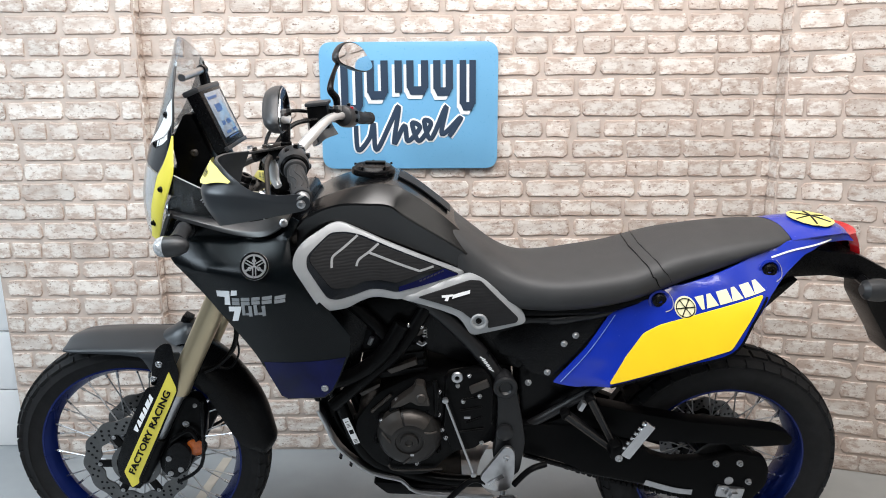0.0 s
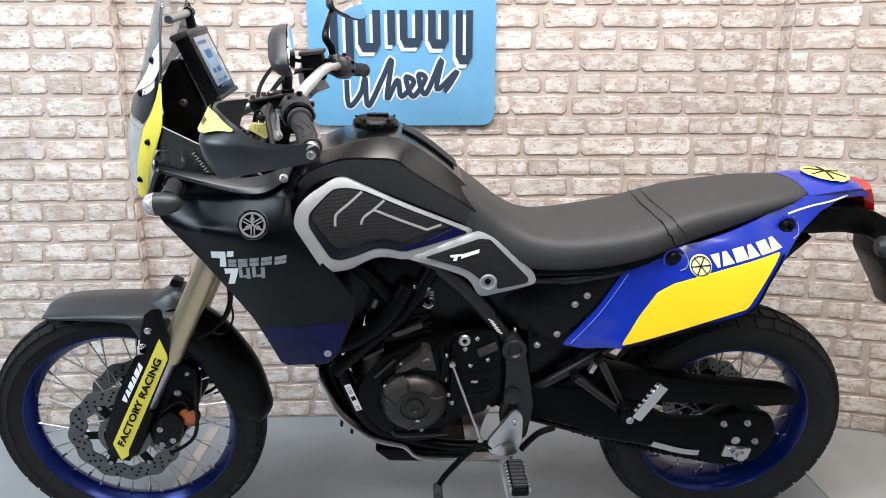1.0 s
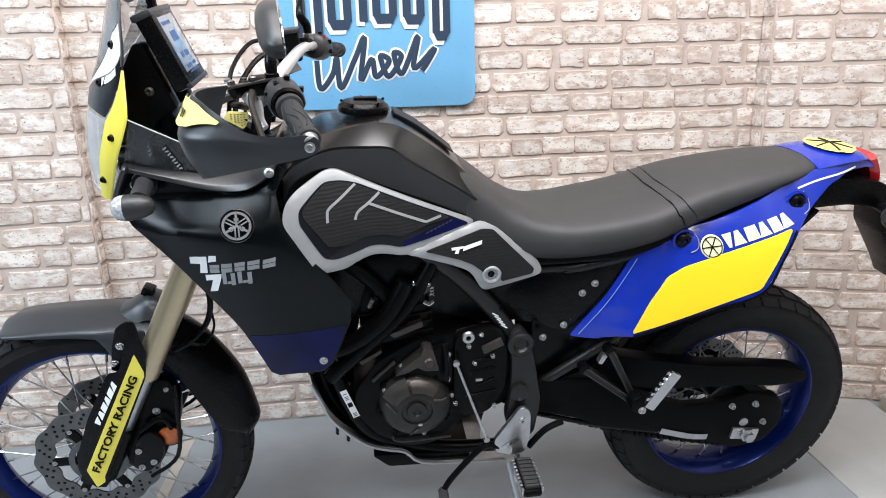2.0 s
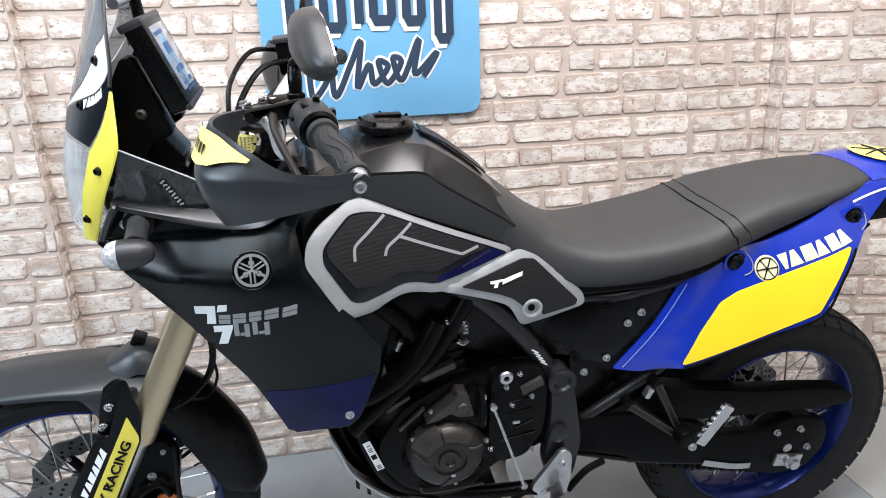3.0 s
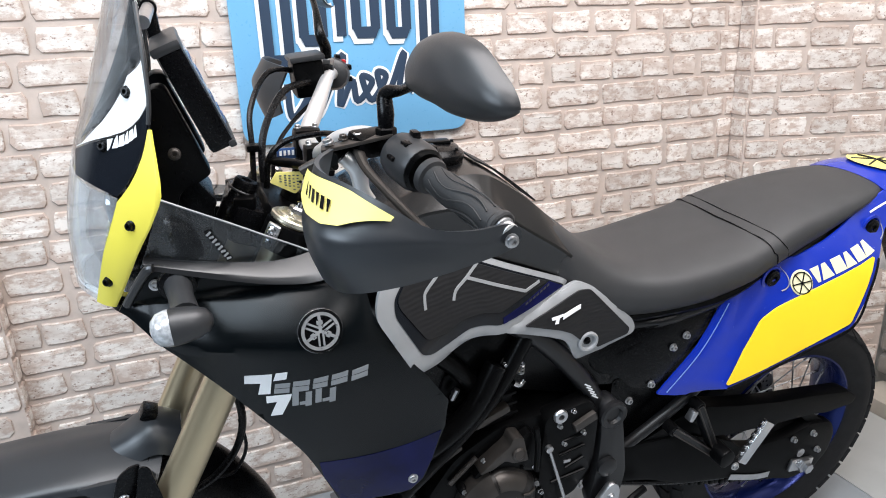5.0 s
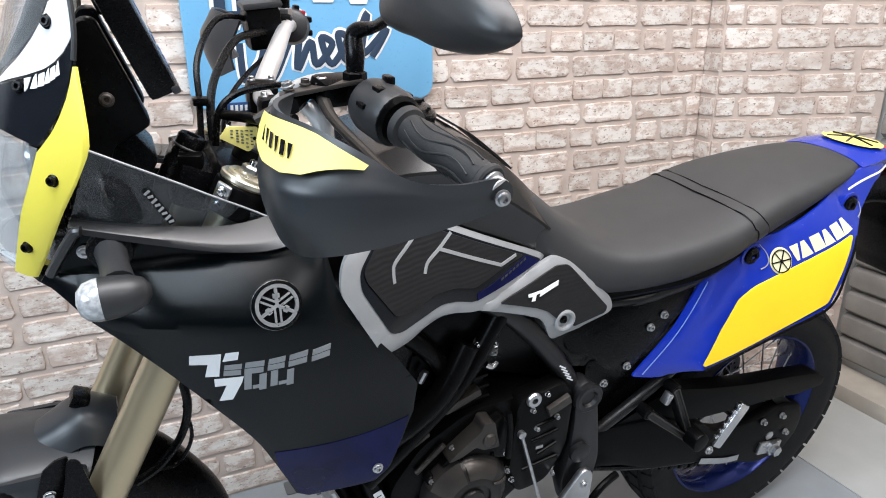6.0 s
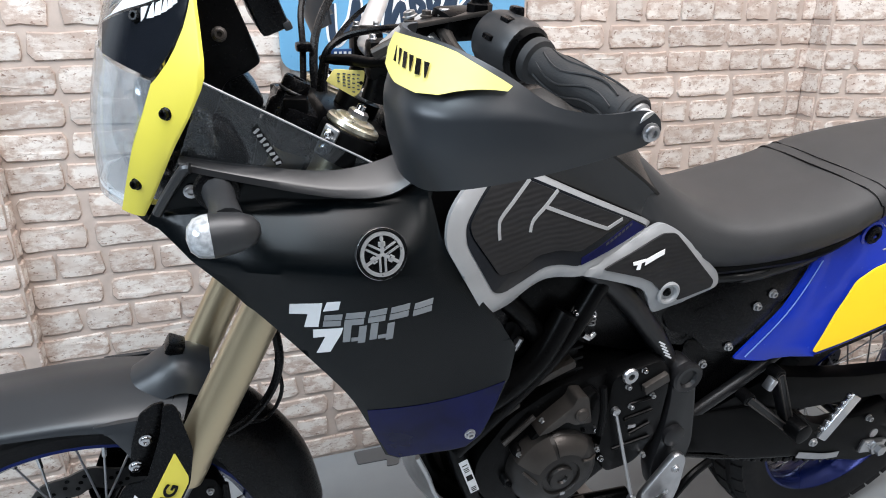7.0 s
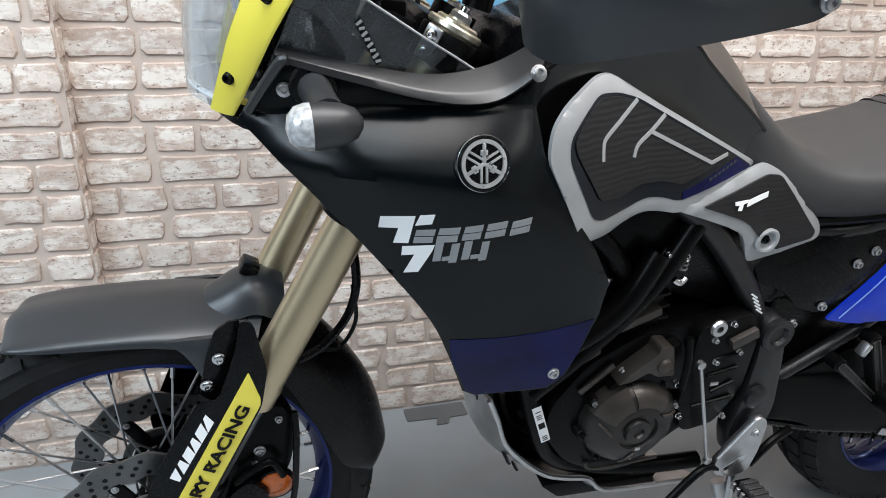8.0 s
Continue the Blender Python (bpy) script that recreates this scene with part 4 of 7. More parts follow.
# fuel tank
TANK = [(-0.315, 1.066, (-0.095, 1.066), (-0.150, 1.050), (-0.156, 0.990), (-0.158, 0.950), (-0.130, 0.890)),
        (-0.285, 1.094, (-0.098, 1.093), (-0.150, 1.077), (-0.148, 1.015), (-0.148, 0.970), (-0.135, 0.890)),
        (-0.220, 1.122, (-0.098, 1.120), (-0.148, 1.1005), (-0.138, 1.040), (-0.133, 0.980), (-0.125, 0.880)),
        (-0.150, 1.138, (-0.094, 1.134), (-0.145, 1.1015), (-0.131, 1.040), (-0.127, 0.970), (-0.120, 0.880)),
        (-0.103, 1.137, (-0.090, 1.132), (-0.142, 1.0965), (-0.125, 1.030), (-0.121, 0.955), (-0.116, 0.875)),
        (-0.070, 1.124, (-0.088, 1.119), (-0.138, 1.0720), (-0.120, 1.010), (-0.117, 0.940), (-0.112, 0.865)),
        (-0.014, 1.086, (-0.082, 1.081), (-0.125, 1.0330), (-0.110, 0.970), (-0.107, 0.910), (-0.105, 0.845)),
        (0.045, 1.036, (-0.074, 1.031), (-0.113, 0.9930), (-0.100, 0.935), (-0.096, 0.885), (-0.098, 0.820)),
        (0.100, 0.977, (-0.064, 0.972), (-0.100, 0.9500), (-0.092, 0.895), (-0.085, 0.860), (-0.088, 0.800))]
secs = []
for x, zc, (ya, za), (yb, zb), *prof in TANK:
    # crown, a crease, the bright shoulder band, a second crease and the upright flank
    crown = [Vector((0, ya * t, zc + (za - zc) * t * t)) for t in (0.0, 0.3, 0.6, 0.85, 0.97)]
    band = [Vector((0, ya + (yb - ya) * t, za + (zb - za) * t - 0.003 * t * (t - 1))) for t in (0.0, 0.08, 0.35, 0.65, 0.90, 1.0)]
    flank = spline([(0, yb - 0.0005, zb - 0.005), (0, yb + 0.003, zb - 0.012)] + [(0, y, z) for y, z in prof], 4)
    half = crown + band + flank
    secs.append([Vector((x, p.y, p.z)) for p in half] + [Vector((x, -p.y, p.z)) for p in half[:0:-1]])
cols = [spline([sec[i] for sec in secs], 5) for i in range(len(secs[0]))]
bm = bmesh.new()
rings(bm, [[c[j] for c in cols] for j in range(len(cols[0]))])
tank = part("fuel_tank", bm, M_TANK, bike, "satin black fuel tank", 24)
cap = part("filler_cap", lathe_bm([(0.052, 0), (0.054, 0.006), (0.052, 0.013), (0.047, 0.016), (0.043, 0.021), (0.032, 0.024), (0.010, 0.025)], (-0.150, 0.0, 1.139), (0.03, 0, 1), 32), M_BLACK, tank, "gloss black filler cap")
part("cap_flap", box_bm((0.050, 0.022, 0.007), Matrix.Translation((-0.145, 0, 1.165)), 0.003), M_MATT, cap)
for k in range(5):
    a = 2 * math.pi * k / 5 + 0.4
    bolt(cap, (-0.150 + 0.046 * math.cos(a), 0.046 * math.sin(a), 1.158), (0, 0, 1), 0.004, 0.004, M_MATT)
# ribbed pad down the tank's back
gridp = patch([[(-0.088, y, 1.133), (-0.045, y, 1.109), (0.0, y, 1.075), (0.035, y, 1.046)] for y in (-0.032, 0.0, 0.032)], 8, 4)
for row in gridp:
    for v in row:
        v.z += 0.004
part("tank_pad", sheet_bm(gridp, 0.003), M_CARBON, tank, "textured black tank pad")

# knee pads with silver borders
padA = [(-0.316, 0.978), (-0.310, 1.009), (-0.289, 1.030), (-0.236, 1.058), (-0.214, 1.060), (-0.126, 1.016), (0.076, 0.920), (0.050, 0.910), (-0.082, 0.873), (-0.122, 0.883), (-0.148, 0.885), (-0.175, 0.876), (-0.201, 0.863), (-0.240, 0.866), (-0.259, 0.876)]
knee, knee_r = both("knee_panel", shell_bm(rounded(padA, 0.014), PAD_Y, 0.012, 16, 0.004), M_SILVER, "silver-bordered knee panel")


padA_in = [(-0.285, 0.997), (-0.263, 1.018), (-0.236, 1.040), (-0.204, 1.039), (-0.173, 1.031), (0.019, 0.941), (0.061, 0.919), (-0.090, 0.894), (-0.121, 0.904), (-0.148, 0.907), (-0.190, 0.894), (-0.220, 0.890), (-0.242, 0.898), (-0.285, 0.973)]
rubber = [(-0.279, 0.996), (-0.258, 1.017), (-0.234, 1.036), (-0.204, 1.035), (-0.176, 1.028), (0.017, 0.939), (-0.030, 0.933), (-0.089, 0.917), (-0.126, 0.927), (-0.163, 0.927), (-0.194, 0.915), (-0.232, 0.919), (-0.276, 0.982)]
gloss = decal(knee, rounded(padA_in, 0.010), PAD_Y, M_GRAPHIC, 0.0012, "knee_gloss", 14, "gloss black border")
inset = decal(knee, rounded(rubber, 0.008), PAD_Y, M_CARBON, 0.0034, "knee_inset", 14, "ribbed black rubber inset", 0.003)
decal(knee_r, rounded(padA_in, 0.010), lambda x, z: -PAD_Y(x, z) + 0.006, M_CARBON, 0.0030, "knee_inset", 6, "", 0.003)


def ribbon(parent, pts, w, yf, lift, mat, name):
    """A narrow raised line along points on a side surface."""
    path = [Vector((a, 0, b)) for a, b in pts]
    path = spline(path, 6) if len(path) > 2 else [path[0].lerp(path[1], i / 8) for i in range(9)]
    bm = bmesh.new()
    loops = []
    for i, p in enumerate(path):
        d = (path[min(i + 1, len(path) - 1)] - path[max(i - 1, 0)]).normalized()
        n = Vector((-d.z, 0, d.x))
        loop = []
        for q, up in ((p + n * w / 2, 0), (p - n * w / 2, 0), (p - n * w / 2, 0.0012), (p + n * w / 2, 0.0012)):
            loop.append(Vector((q.x, yf(q.x, q.z) - lift - up, q.z)))
        loops.append(loop)
    rings(bm, loops)
    return part(name, bm, mat, parent, smooth=0)


# sticker on the deflector
sticker = ribbon(deflector, [(-0.5225, 1.1155), (-0.4970, 1.0695)], 0.0085, DEFL_Y, 0.0012, M_BLACK, "sticker")
tagged(sticker, "small black sticker with silver letters")
for k in range(8):
    c = Vector((-0.5212, 0, 1.1130)).lerp(Vector((-0.4983, 0, 1.0720)), (k + 0.1) / 7.2)
    slant = Vector((0.0030, 0, 0.0006)) if k % 2 else Vector((0.0028, 0, 0.0024))
    ribbon(sticker, [(c.x - slant.x, c.z - slant.z), (c.x + slant.x, c.z + slant.z)], 0.0029, DEFL_Y, 0.0026, M_SILVER, "letter_bar")
ribbon(inset, [(-0.176, 1.030), (-0.204, 1.008), (-0.228, 0.991), (-0.232, 0.981), (-0.232, 0.966)], 0.0050, PAD_Y, 0.0036, M_SILVER, "line")
ribbon(inset, [(-0.129, 1.009), (-0.152, 0.991), (-0.173, 0.977), (-0.179, 0.963)], 0.0050, PAD_Y, 0.0036, M_SILVER, "line")
ribbon(inset, [(-0.152, 0.991), (-0.036, 0.939)], 0.0048, PAD_Y, 0.0037, M_SILVER, "line")
ribbon(inset, [(-0.036, 0.939), (-0.003, 0.946)], 0.0048, PAD_Y, 0.0038, M_SILVER, "line")
decal(knee, [(-0.084, 0.906), (-0.052, 0.914), (0.022, 0.937), (0.056, 0.919), (-0.030, 0.904), (-0.084, 0.895)], PAD_Y, M_DARK_BLUE, 0.0022, "blue_edge", 5, "deep blue edge stripe")
for k in range(7):
    x = -0.036 + k * 0.0085
    decal(knee, [(x, 0.9135 + k * 0.0026), (x + 0.006, 0.9155 + k * 0.0026), (x + 0.006, 0.9185 + k * 0.0026), (x, 0.9165 + k * 0.0026)], PAD_Y, M_GREY_PLASTIC, 0.0030, "letter_bar", 1)

padB = [(-0.084, 0.877), (-0.052, 0.887), (0.025, 0.908), (0.077, 0.921), (0.090, 0.921), (0.119, 0.907), (0.216, 0.822), (0.223, 0.801), (0.214, 0.792), (0.099, 0.765), (0.086, 0.769), (0.064, 0.810), (0.050, 0.824), (0.019, 0.839)]


def cover_y(x, z):
    """The side cover's face, standing proud of the seat's edge at the back."""
    return PAD_Y(x, z) - 0.001 - 0.022 * max(0.0, min(1.0, (x + 0.02) / 0.16))


cover, cover_r = both("side_cover", shell_bm(rounded(padB, 0.012), cover_y, 0.012, 12, 0.004), M_SILVER, "silver-bordered side cover")
padB_in = [(-0.040, 0.878), (0.085, 0.909), (0.110, 0.906), (0.203, 0.811), (0.199, 0.800), (0.128, 0.787), (0.130, 0.808), (0.120, 0.822), (0.106, 0.826), (0.090, 0.812), (0.064, 0.836), (0.036, 0.851)]
insetB = decal(cover, rounded(padB_in, 0.006), cover_y, M_CARBON, 0.0040, "cover_inset", 10, "black rubber inset", 0.003)
for outline in ([(0.016, 0.880), (0.043, 0.880), (0.042, 0.876), (0.034, 0.875), (0.031, 0.866), (0.023, 0.867), (0.026, 0.874), (0.017, 0.875)], [(0.041, 0.870), (0.083, 0.879), (0.084, 0.887), (0.043, 0.879)]):
    decal(insetB, outline, cover_y, M_WHITE, 0.0075, "letter_bar", 3)
pb = Vector((0.106, cover_y(0.106, 0.806) - 0.001, 0.806))
part("bolt_cup", lathe_bm([(0.020, 0), (0.021, 0.006), (0.018, 0.008), (0.0145, 0.007), (0.012, -0.002), (0.0, -0.002)], pb, (0, -1, 0), 28), M_SILVER, cover)
bolt(cover, pb + Vector((0, 0.001, 0)), r=0.008, mat=M_BLACK)

# seat
SEAT = [(0.025, 1.050, (0.045, 1.048), (0.083, 1.038), (0.094, 1.012), (0.088, 0.960), (0.070, 0.900)),
        (0.060, 1.024, (0.050, 1.021), (0.090, 1.006), (0.106, 0.972), (0.100, 0.925), (0.085, 0.860)),
        (0.100, 0.992, (0.055, 0.989), (0.096, 0.970), (0.111, 0.932), (0.111, 0.884), (0.097, 0.840)),
        (0.150, 0.953, (0.060, 0.950), (0.102, 0.930), (0.118, 0.895), (0.117, 0.860), (0.105, 0.832)),
        (0.210, 0.922, (0.070, 0.920), (0.116, 0.905), (0.130, 0.878), (0.128, 0.850), (0.115, 0.828)),
        (0.280, 0.914, (0.080, 0.912), (0.130, 0.900), (0.145, 0.875), (0.142, 0.848), (0.125, 0.828)),
        (0.370, 0.924, (0.085, 0.922), (0.138, 0.910), (0.154, 0.886), (0.150, 0.858), (0.135, 0.838)),
        (0.460, 0.940, (0.085, 0.938), (0.138, 0.926), (0.155, 0.902), (0.151, 0.874), (0.135, 0.856)),
        (0.520, 0.960, (0.080, 0.958), (0.132, 0.946), (0.149, 0.922), (0.145, 0.894), (0.130, 0.876)),
        (0.590, 0.980, (0.075, 0.978), (0.124, 0.967), (0.140, 0.945), (0.137, 0.917), (0.120, 0.901)),
        (0.700, 0.999, (0.065, 0.997), (0.110, 0.988), (0.127, 0.968), (0.124, 0.949), (0.110, 0.938)),
        (0.800, 1.010, (0.055, 1.008), (0.094, 1.001), (0.108, 0.988), (0.106, 0.978), (0.095, 0.971)),
        (0.870, 1.013, (0.042, 1.011), (0.070, 1.006), (0.080, 0.998), (0.078, 0.992), (0.070, 0.988)),
        (0.905, 1.004, (0.020, 1.003), (0.036, 1.001), (0.040, 0.998), (0.040, 0.995), (0.036, 0.993))]
secs = []
for x, zc, *prof in SEAT:
    half = spline([(0, 0, zc)] + [(0, -y, z) for y, z in prof], 4)
    secs.append([Vector((x, p.y, p.z)) for p in half] + [Vector((x, -p.y, p.z)) for p in half[:0:-1]])
cols = [spline([sec[i] for sec in secs], 5) for i in range(len(secs[0]))]
bm = bmesh.new()
loops = [[c[j] for c in cols] for j in range(len(cols[0]))]
rings(bm, loops)
seat = part("seat", bm, M_SEAT, bike, "grey-black one-piece seat with a welted seam", 70)


def welt(x_mid, x_edge, r=0.0028, off=0.0):
    """A raised seam across the seat."""
    pts = []
    for j in list(range(20, 0, -1)) + list(range(0, 21)):
        y_side = -1 if len(pts) < 20 else 1
        f = j / 20
        x = x_mid + (x_edge - x_mid) * f ** 1.6 + off
        n = min(range(len(loops)), key=lambda i: abs(loops[i][0].x - x))
        v = loops[n][min(int(j * 0.92), 19)]
        pts.append(Vector((x, v.y if y_side < 0 else -v.y, v.z + 0.0004)))
    return tube_bm(pts[::2], r, 6, 2)


part("seam", welt(0.492, 0.540, 0.0016), M_BLACK, seat)
part("seam", welt(0.515, 0.570, 0.0010), M_BLACK, seat)
# black rail visible under the seat
both("seat_rail", tube_bm([(0.205, -0.100, 0.815), (0.30, -0.118, 0.824), (0.42, -0.130, 0.838), (0.53, -0.118, 0.872)], 0.011, 10), M_MATT)

# tail
TB = [(0.296, 0.633), (0.372, 0.735), (0.431, 0.832), (0.529, 0.877), (0.66, 0.924), (0.80, 0.980), (0.865, 1.003), (0.93, 1.012), (1.000, 1.010), (1.030, 0.985), (1.000, 0.990), (0.935, 0.992), (0.880, 0.970), (0.830, 0.928), (0.785, 0.886), (0.744, 0.828), (0.702, 0.759), (0.56, 0.703), (0.43, 0.648), (0.36, 0.632)]


def tail_form(x, z):
    """The tail flank with a sharp fold running up its front."""
    y = TAIL_Y(x, z)
    d = (x - 0.345) - (z - 0.633) * 0.66
    return y + 0.010 * max(0.0, min(1.0, d / 0.02)) * max(0.0, min(1.0, (0.075 - d) / 0.02))


tail, tail_r = both("tail_panel", shell_bm(rounded(TB, 0.006, 2), tail_form, 0.006, 22, 0.002), M_BLUE, "gloss blue tail panel")
YP = [(0.424, 0.657), (0.460, 0.727), (0.500, 0.786), (0.536, 0.808), (0.65, 0.850), (0.768, 0.892), (0.735, 0.838), (0.694, 0.768), (0.56, 0.712)]
part("number_board", shell_bm(rounded(YP, 0.008), lambda x, z: TAIL_Y(x, z) - 0.004, 0.004, 10, 0.001), M_YELLOW, tail, "yellow side number board")
part("number_board", mirrored(shell_bm(rounded(YP, 0.008), lambda x, z: TAIL_Y(x, z) - 0.004, 0.004, 6, 0.001)), M_YELLOW, tail_r, "yellow side number board")
ribbon(tail, [(0.426, 0.652), (0.500, 0.683), (0.60, 0.723), (0.697, 0.762), (0.740, 0.832), (0.775, 0.888)], 0.005, TAIL_Y, 0.0040, M_BLACK, "board_edge")
# thin pale lines painted as highlights on the tail's folds and edges
ribbon(tail, [(0.314, 0.640), (0.375, 0.725), (0.436, 0.822)], 0.0013, tail_form, 0.001, M_SKY, "pinstripe")
ribbon(tail, [(0.802, 0.963), (0.865, 0.983), (0.955, 0.998)], 0.0030, TAIL_Y, 0.0015, M_WHITE, "pinstripe")
for x, z in ((0.539, 0.860), (0.793, 0.937)):
    y = tail_form(x, z)
    ring = part("bolt_cup", lathe_bm([(0.026, -0.002), (0.026, 0.0025), (0.021, 0.0035), (0.017, -0.004), (0.0, -0.004)], (x, y, z), (0, -1, 0), 28), M_BLUE, tail)
    part("bolt_rubber", lathe_bm([(0.017, -0.004), (0.017, 0.006), (0.013, 0.009), (0.007, 0.009), (0.006, 0.004), (0.0, 0.004)], (x, y, z), (0, -1, 0), 22), M_BLACK, ring)
    ribbon(tail, [(x + 0.020, z + 0.020), (x + 0.028, z + 0.006), (x + 0.026, z - 0.012), (x + 0.012, z - 0.022)], 0.0012, tail_form, 0.001, M_GREY_INK, "pinstripe")
rc = (0.594, 0.852)
round_l = [(rc[0] + 0.024 * math.cos(a), rc[1] + 0.025 * math.sin(a)) for a in (2 * math.pi * j / 28 for j in range(28))]
dr = decal(tail, round_l, tail_form, M_CREAM, 0.0012, "roundel", 6, "cream roundel")
for k in range(3):
    a = radians(60 * k + 10)
    ribbon(dr, [(rc[0] - 0.022 * math.cos(a), rc[1] - 0.022 * math.sin(a)), (rc[0] + 0.022 * math.cos(a), rc[1] + 0.022 * math.sin(a))], 0.0018, tail_form, 0.0022, M_BLACK, "roundel_spoke")
for rad_ in (0.0205,):
    ribbon(dr, [(rc[0] + rad_ * math.cos(a), rc[1] + rad_ * math.sin(a)) for a in (2 * math.pi * j / 16 for j in range(17))], 0.0016, tail_form, 0.0022, M_BLACK, "roundel_ring")
decal(dr, [(rc[0] + 0.0218 * math.cos(a), rc[1] + 0.0228 * math.sin(a)) for a in (2 * math.pi * j / 28 for j in range(28))], tail_form, M_CREAM, 0.0014, "roundel_face", 4)
for f0, f1, low, up in ((0.0, 0.14, 0.30, 1.0), (0.12, 0.30, 1.0, 0.36), (0.31, 0.50, 1.0, 0.92), (0.49, 0.66, 1.0, 0.36), (0.67, 0.83, 1.0, 1.0), (0.82, 1.0, 1.0, 0.36)):
    fm, half = (f0 + f1) / 2, (f1 - f0) / 2 * 0.92
    bar_pts = []
    for f, (x0, z0, x1, z1) in ((fm - half * low, (0.623, 0.848, 0.775, 0.900)), (fm + half * low, (0.623, 0.848, 0.775, 0.900)), (fm + half * up, (0.614, 0.876, 0.763, 0.923)), (fm - half * up, (0.614, 0.876, 0.763, 0.923))):
        bar_pts.append((x0 + (x1 - x0) * f, z0 + (z1 - z0) * f))
    decal(tail, bar_pts, tail_form, M_CREAM, 0.0012, "letter_bar", 2)
# tail top
secs = [[(0.855, -0.098, 1.000), (0.855, -0.060, 1.011), (0.860, 0, 1.014), (0.855, 0.060, 1.011), (0.855, 0.098, 1.000)],
        [(0.90, -0.098, 1.008), (0.90, -0.055, 1.020), (0.90, 0, 1.024), (0.90, 0.055, 1.020), (0.90, 0.098, 1.008)],
        [(0.96, -0.088, 1.012), (0.96, -0.050, 1.024), (0.96, 0, 1.027), (0.96, 0.050, 1.024), (0.96, 0.088, 1.012)],
        [(1.005, -0.062, 1.006), (1.010, -0.035, 1.012), (1.012, 0, 1.014), (1.010, 0.035, 1.012), (1.005, 0.062, 1.006)],
        [(1.028, -0.050, 0.985), (1.034, -0.030, 0.985), (1.036, 0, 0.985), (1.034, 0.030, 0.985), (1.028, 0.050, 0.985)]]
tgrid = patch(secs, 5, 5)
tail_top = part("tail_top", sheet_bm(tgrid, 0.004), M_BLUE, bike, "gloss blue tail cover")


def drape(x, y):
    """Height of the tail cover over a point."""
    best = min((v for row in tgrid for v in row), key=lambda v: (v.x - x) ** 2 + (v.y - y) ** 2)
    return best.z


bm = bmesh.new()
n = 28
top = [bm.verts.new((0.942 + 0.050 * math.cos(2 * math.pi * j / n), 0.068 * math.sin(2 * math.pi * j / n), drape(0.942 + 0.05 * math.cos(2 * math.pi * j / n), 0.068 * math.sin(2 * math.pi * j / n)) + 0.006)) for j in range(n)]
mid = bm.verts.new((0.942, 0, 1.033))
for j in range(n):
    bm.faces.new((top[j], top[(j + 1) % n], mid))
oval = part("oval_decal", bm, M_PALE, tail_top, "lemon oval decal with dark strokes")
bm = bmesh.new()
for k in range(3):
    a = radians(60 * k + 15)
    tube_bm([(0.942 - 0.043 * math.cos(a), -0.058 * math.sin(a), 1.0285), (0.942, 0, 1.0335), (0.942 + 0.043 * math.cos(a), 0.058 * math.sin(a), 1.0285)], 0.0022, 5, 3, bm)
part("oval_strokes", bm, M_BLACK, oval)
lamp = part("tail_lamp", sheet_bm(patch([[(1.012, -0.050, 0.998), (1.026, -0.022, 1.000), (1.026, 0.022, 1.000), (1.012, 0.050, 0.998)], [(1.026, -0.050, 0.970), (1.040, -0.022, 0.970), (1.040, 0.022, 0.970), (1.026, 0.050, 0.970)], [(1.036, -0.045, 0.942), (1.050, -0.020, 0.940), (1.050, 0.020, 0.940), (1.036, 0.045, 0.942)]], 4, 4), -0.02), M_RED, bike, "red tail lamp lens")
# undertail, mudguard and plate carrier
part("undertail", plate_bm(rounded([(0.62, 0.86), (0.80, 0.925), (0.90, 0.972), (1.04, 0.955), (1.12, 0.915), (1.17, 0.880), (1.15, 0.862), (1.06, 0.885), (0.97, 0.900), (0.88, 0.895), (0.80, 0.85), (0.66, 0.79)], 0.012), -0.075, 0.075, 0.008), M_BLACK, bike)
carrier = part("plate_carrier", plate_bm(rounded([(1.085, 0.895), (1.165, 0.890), (1.235, 0.690), (1.205, 0.655), (1.180, 0.700), (1.100, 0.815)], 0.012), -0.055, 0.055, 0.006), M_BLACK, bike)
part("number_plate", box_bm((0.004, 0.20, 0.15), Matrix.Translation((1.232, 0, 0.745)) @ Matrix.Rotation(radians(16), 4, "Y"), 0.0015), M_WHITE, carrier, "white number plate")
for s in (-1, 1):
    rear_ind = part("indicator", lathe_bm([(0.012, 0.05), (0.024, 0.04), (0.028, 0.02), (0.028, 0.0)], (1.075, s * 0.13, 0.885), (-1, 0, 0), 18), M_GREY_PLASTIC, bike, "dark grey indicator pod")
    part("lens", lathe_bm([(0.028, 0), (0.024, 0.014), (0.0, 0.022)], (1.0752, s * 0.13, 0.885), (1, 0, 0), 18), M_LENS, rear_ind, "clear indicator lens")
    part("stalk", tube_bm([(1.055, s * 0.05, 0.895), (1.055, s * 0.11, 0.888)], 0.012, 10), M_BLACK, rear_ind)

# front mudguard: a long beak over the wheel and a tail behind the fork
def mudguard(rows, lip):
    """A hollow arch over the wheel, from rows of (x, z, half width, depth of its flank)."""
    ctl = []
    for dx, z, half, drop in rows:
        c = Vector((dx, 0, z))
        n = (c - AXLE_F).normalized()
        ctl.append([c - n * drop + Vector((0, -half, 0)), c - n * drop * 0.58 + Vector((0, -half * 0.93, 0)), c - n * drop * 0.20 + Vector((0, -half * 0.55, 0)), c + n * 0.004, c - n * drop * 0.20 + Vector((0, half * 0.55, 0)), c - n * drop * 0.58 + Vector((0, half * 0.93, 0)), c - n * drop + Vector((0, half, 0))])
    return sheet_bm(patch(ctl, 4, 5), lip)


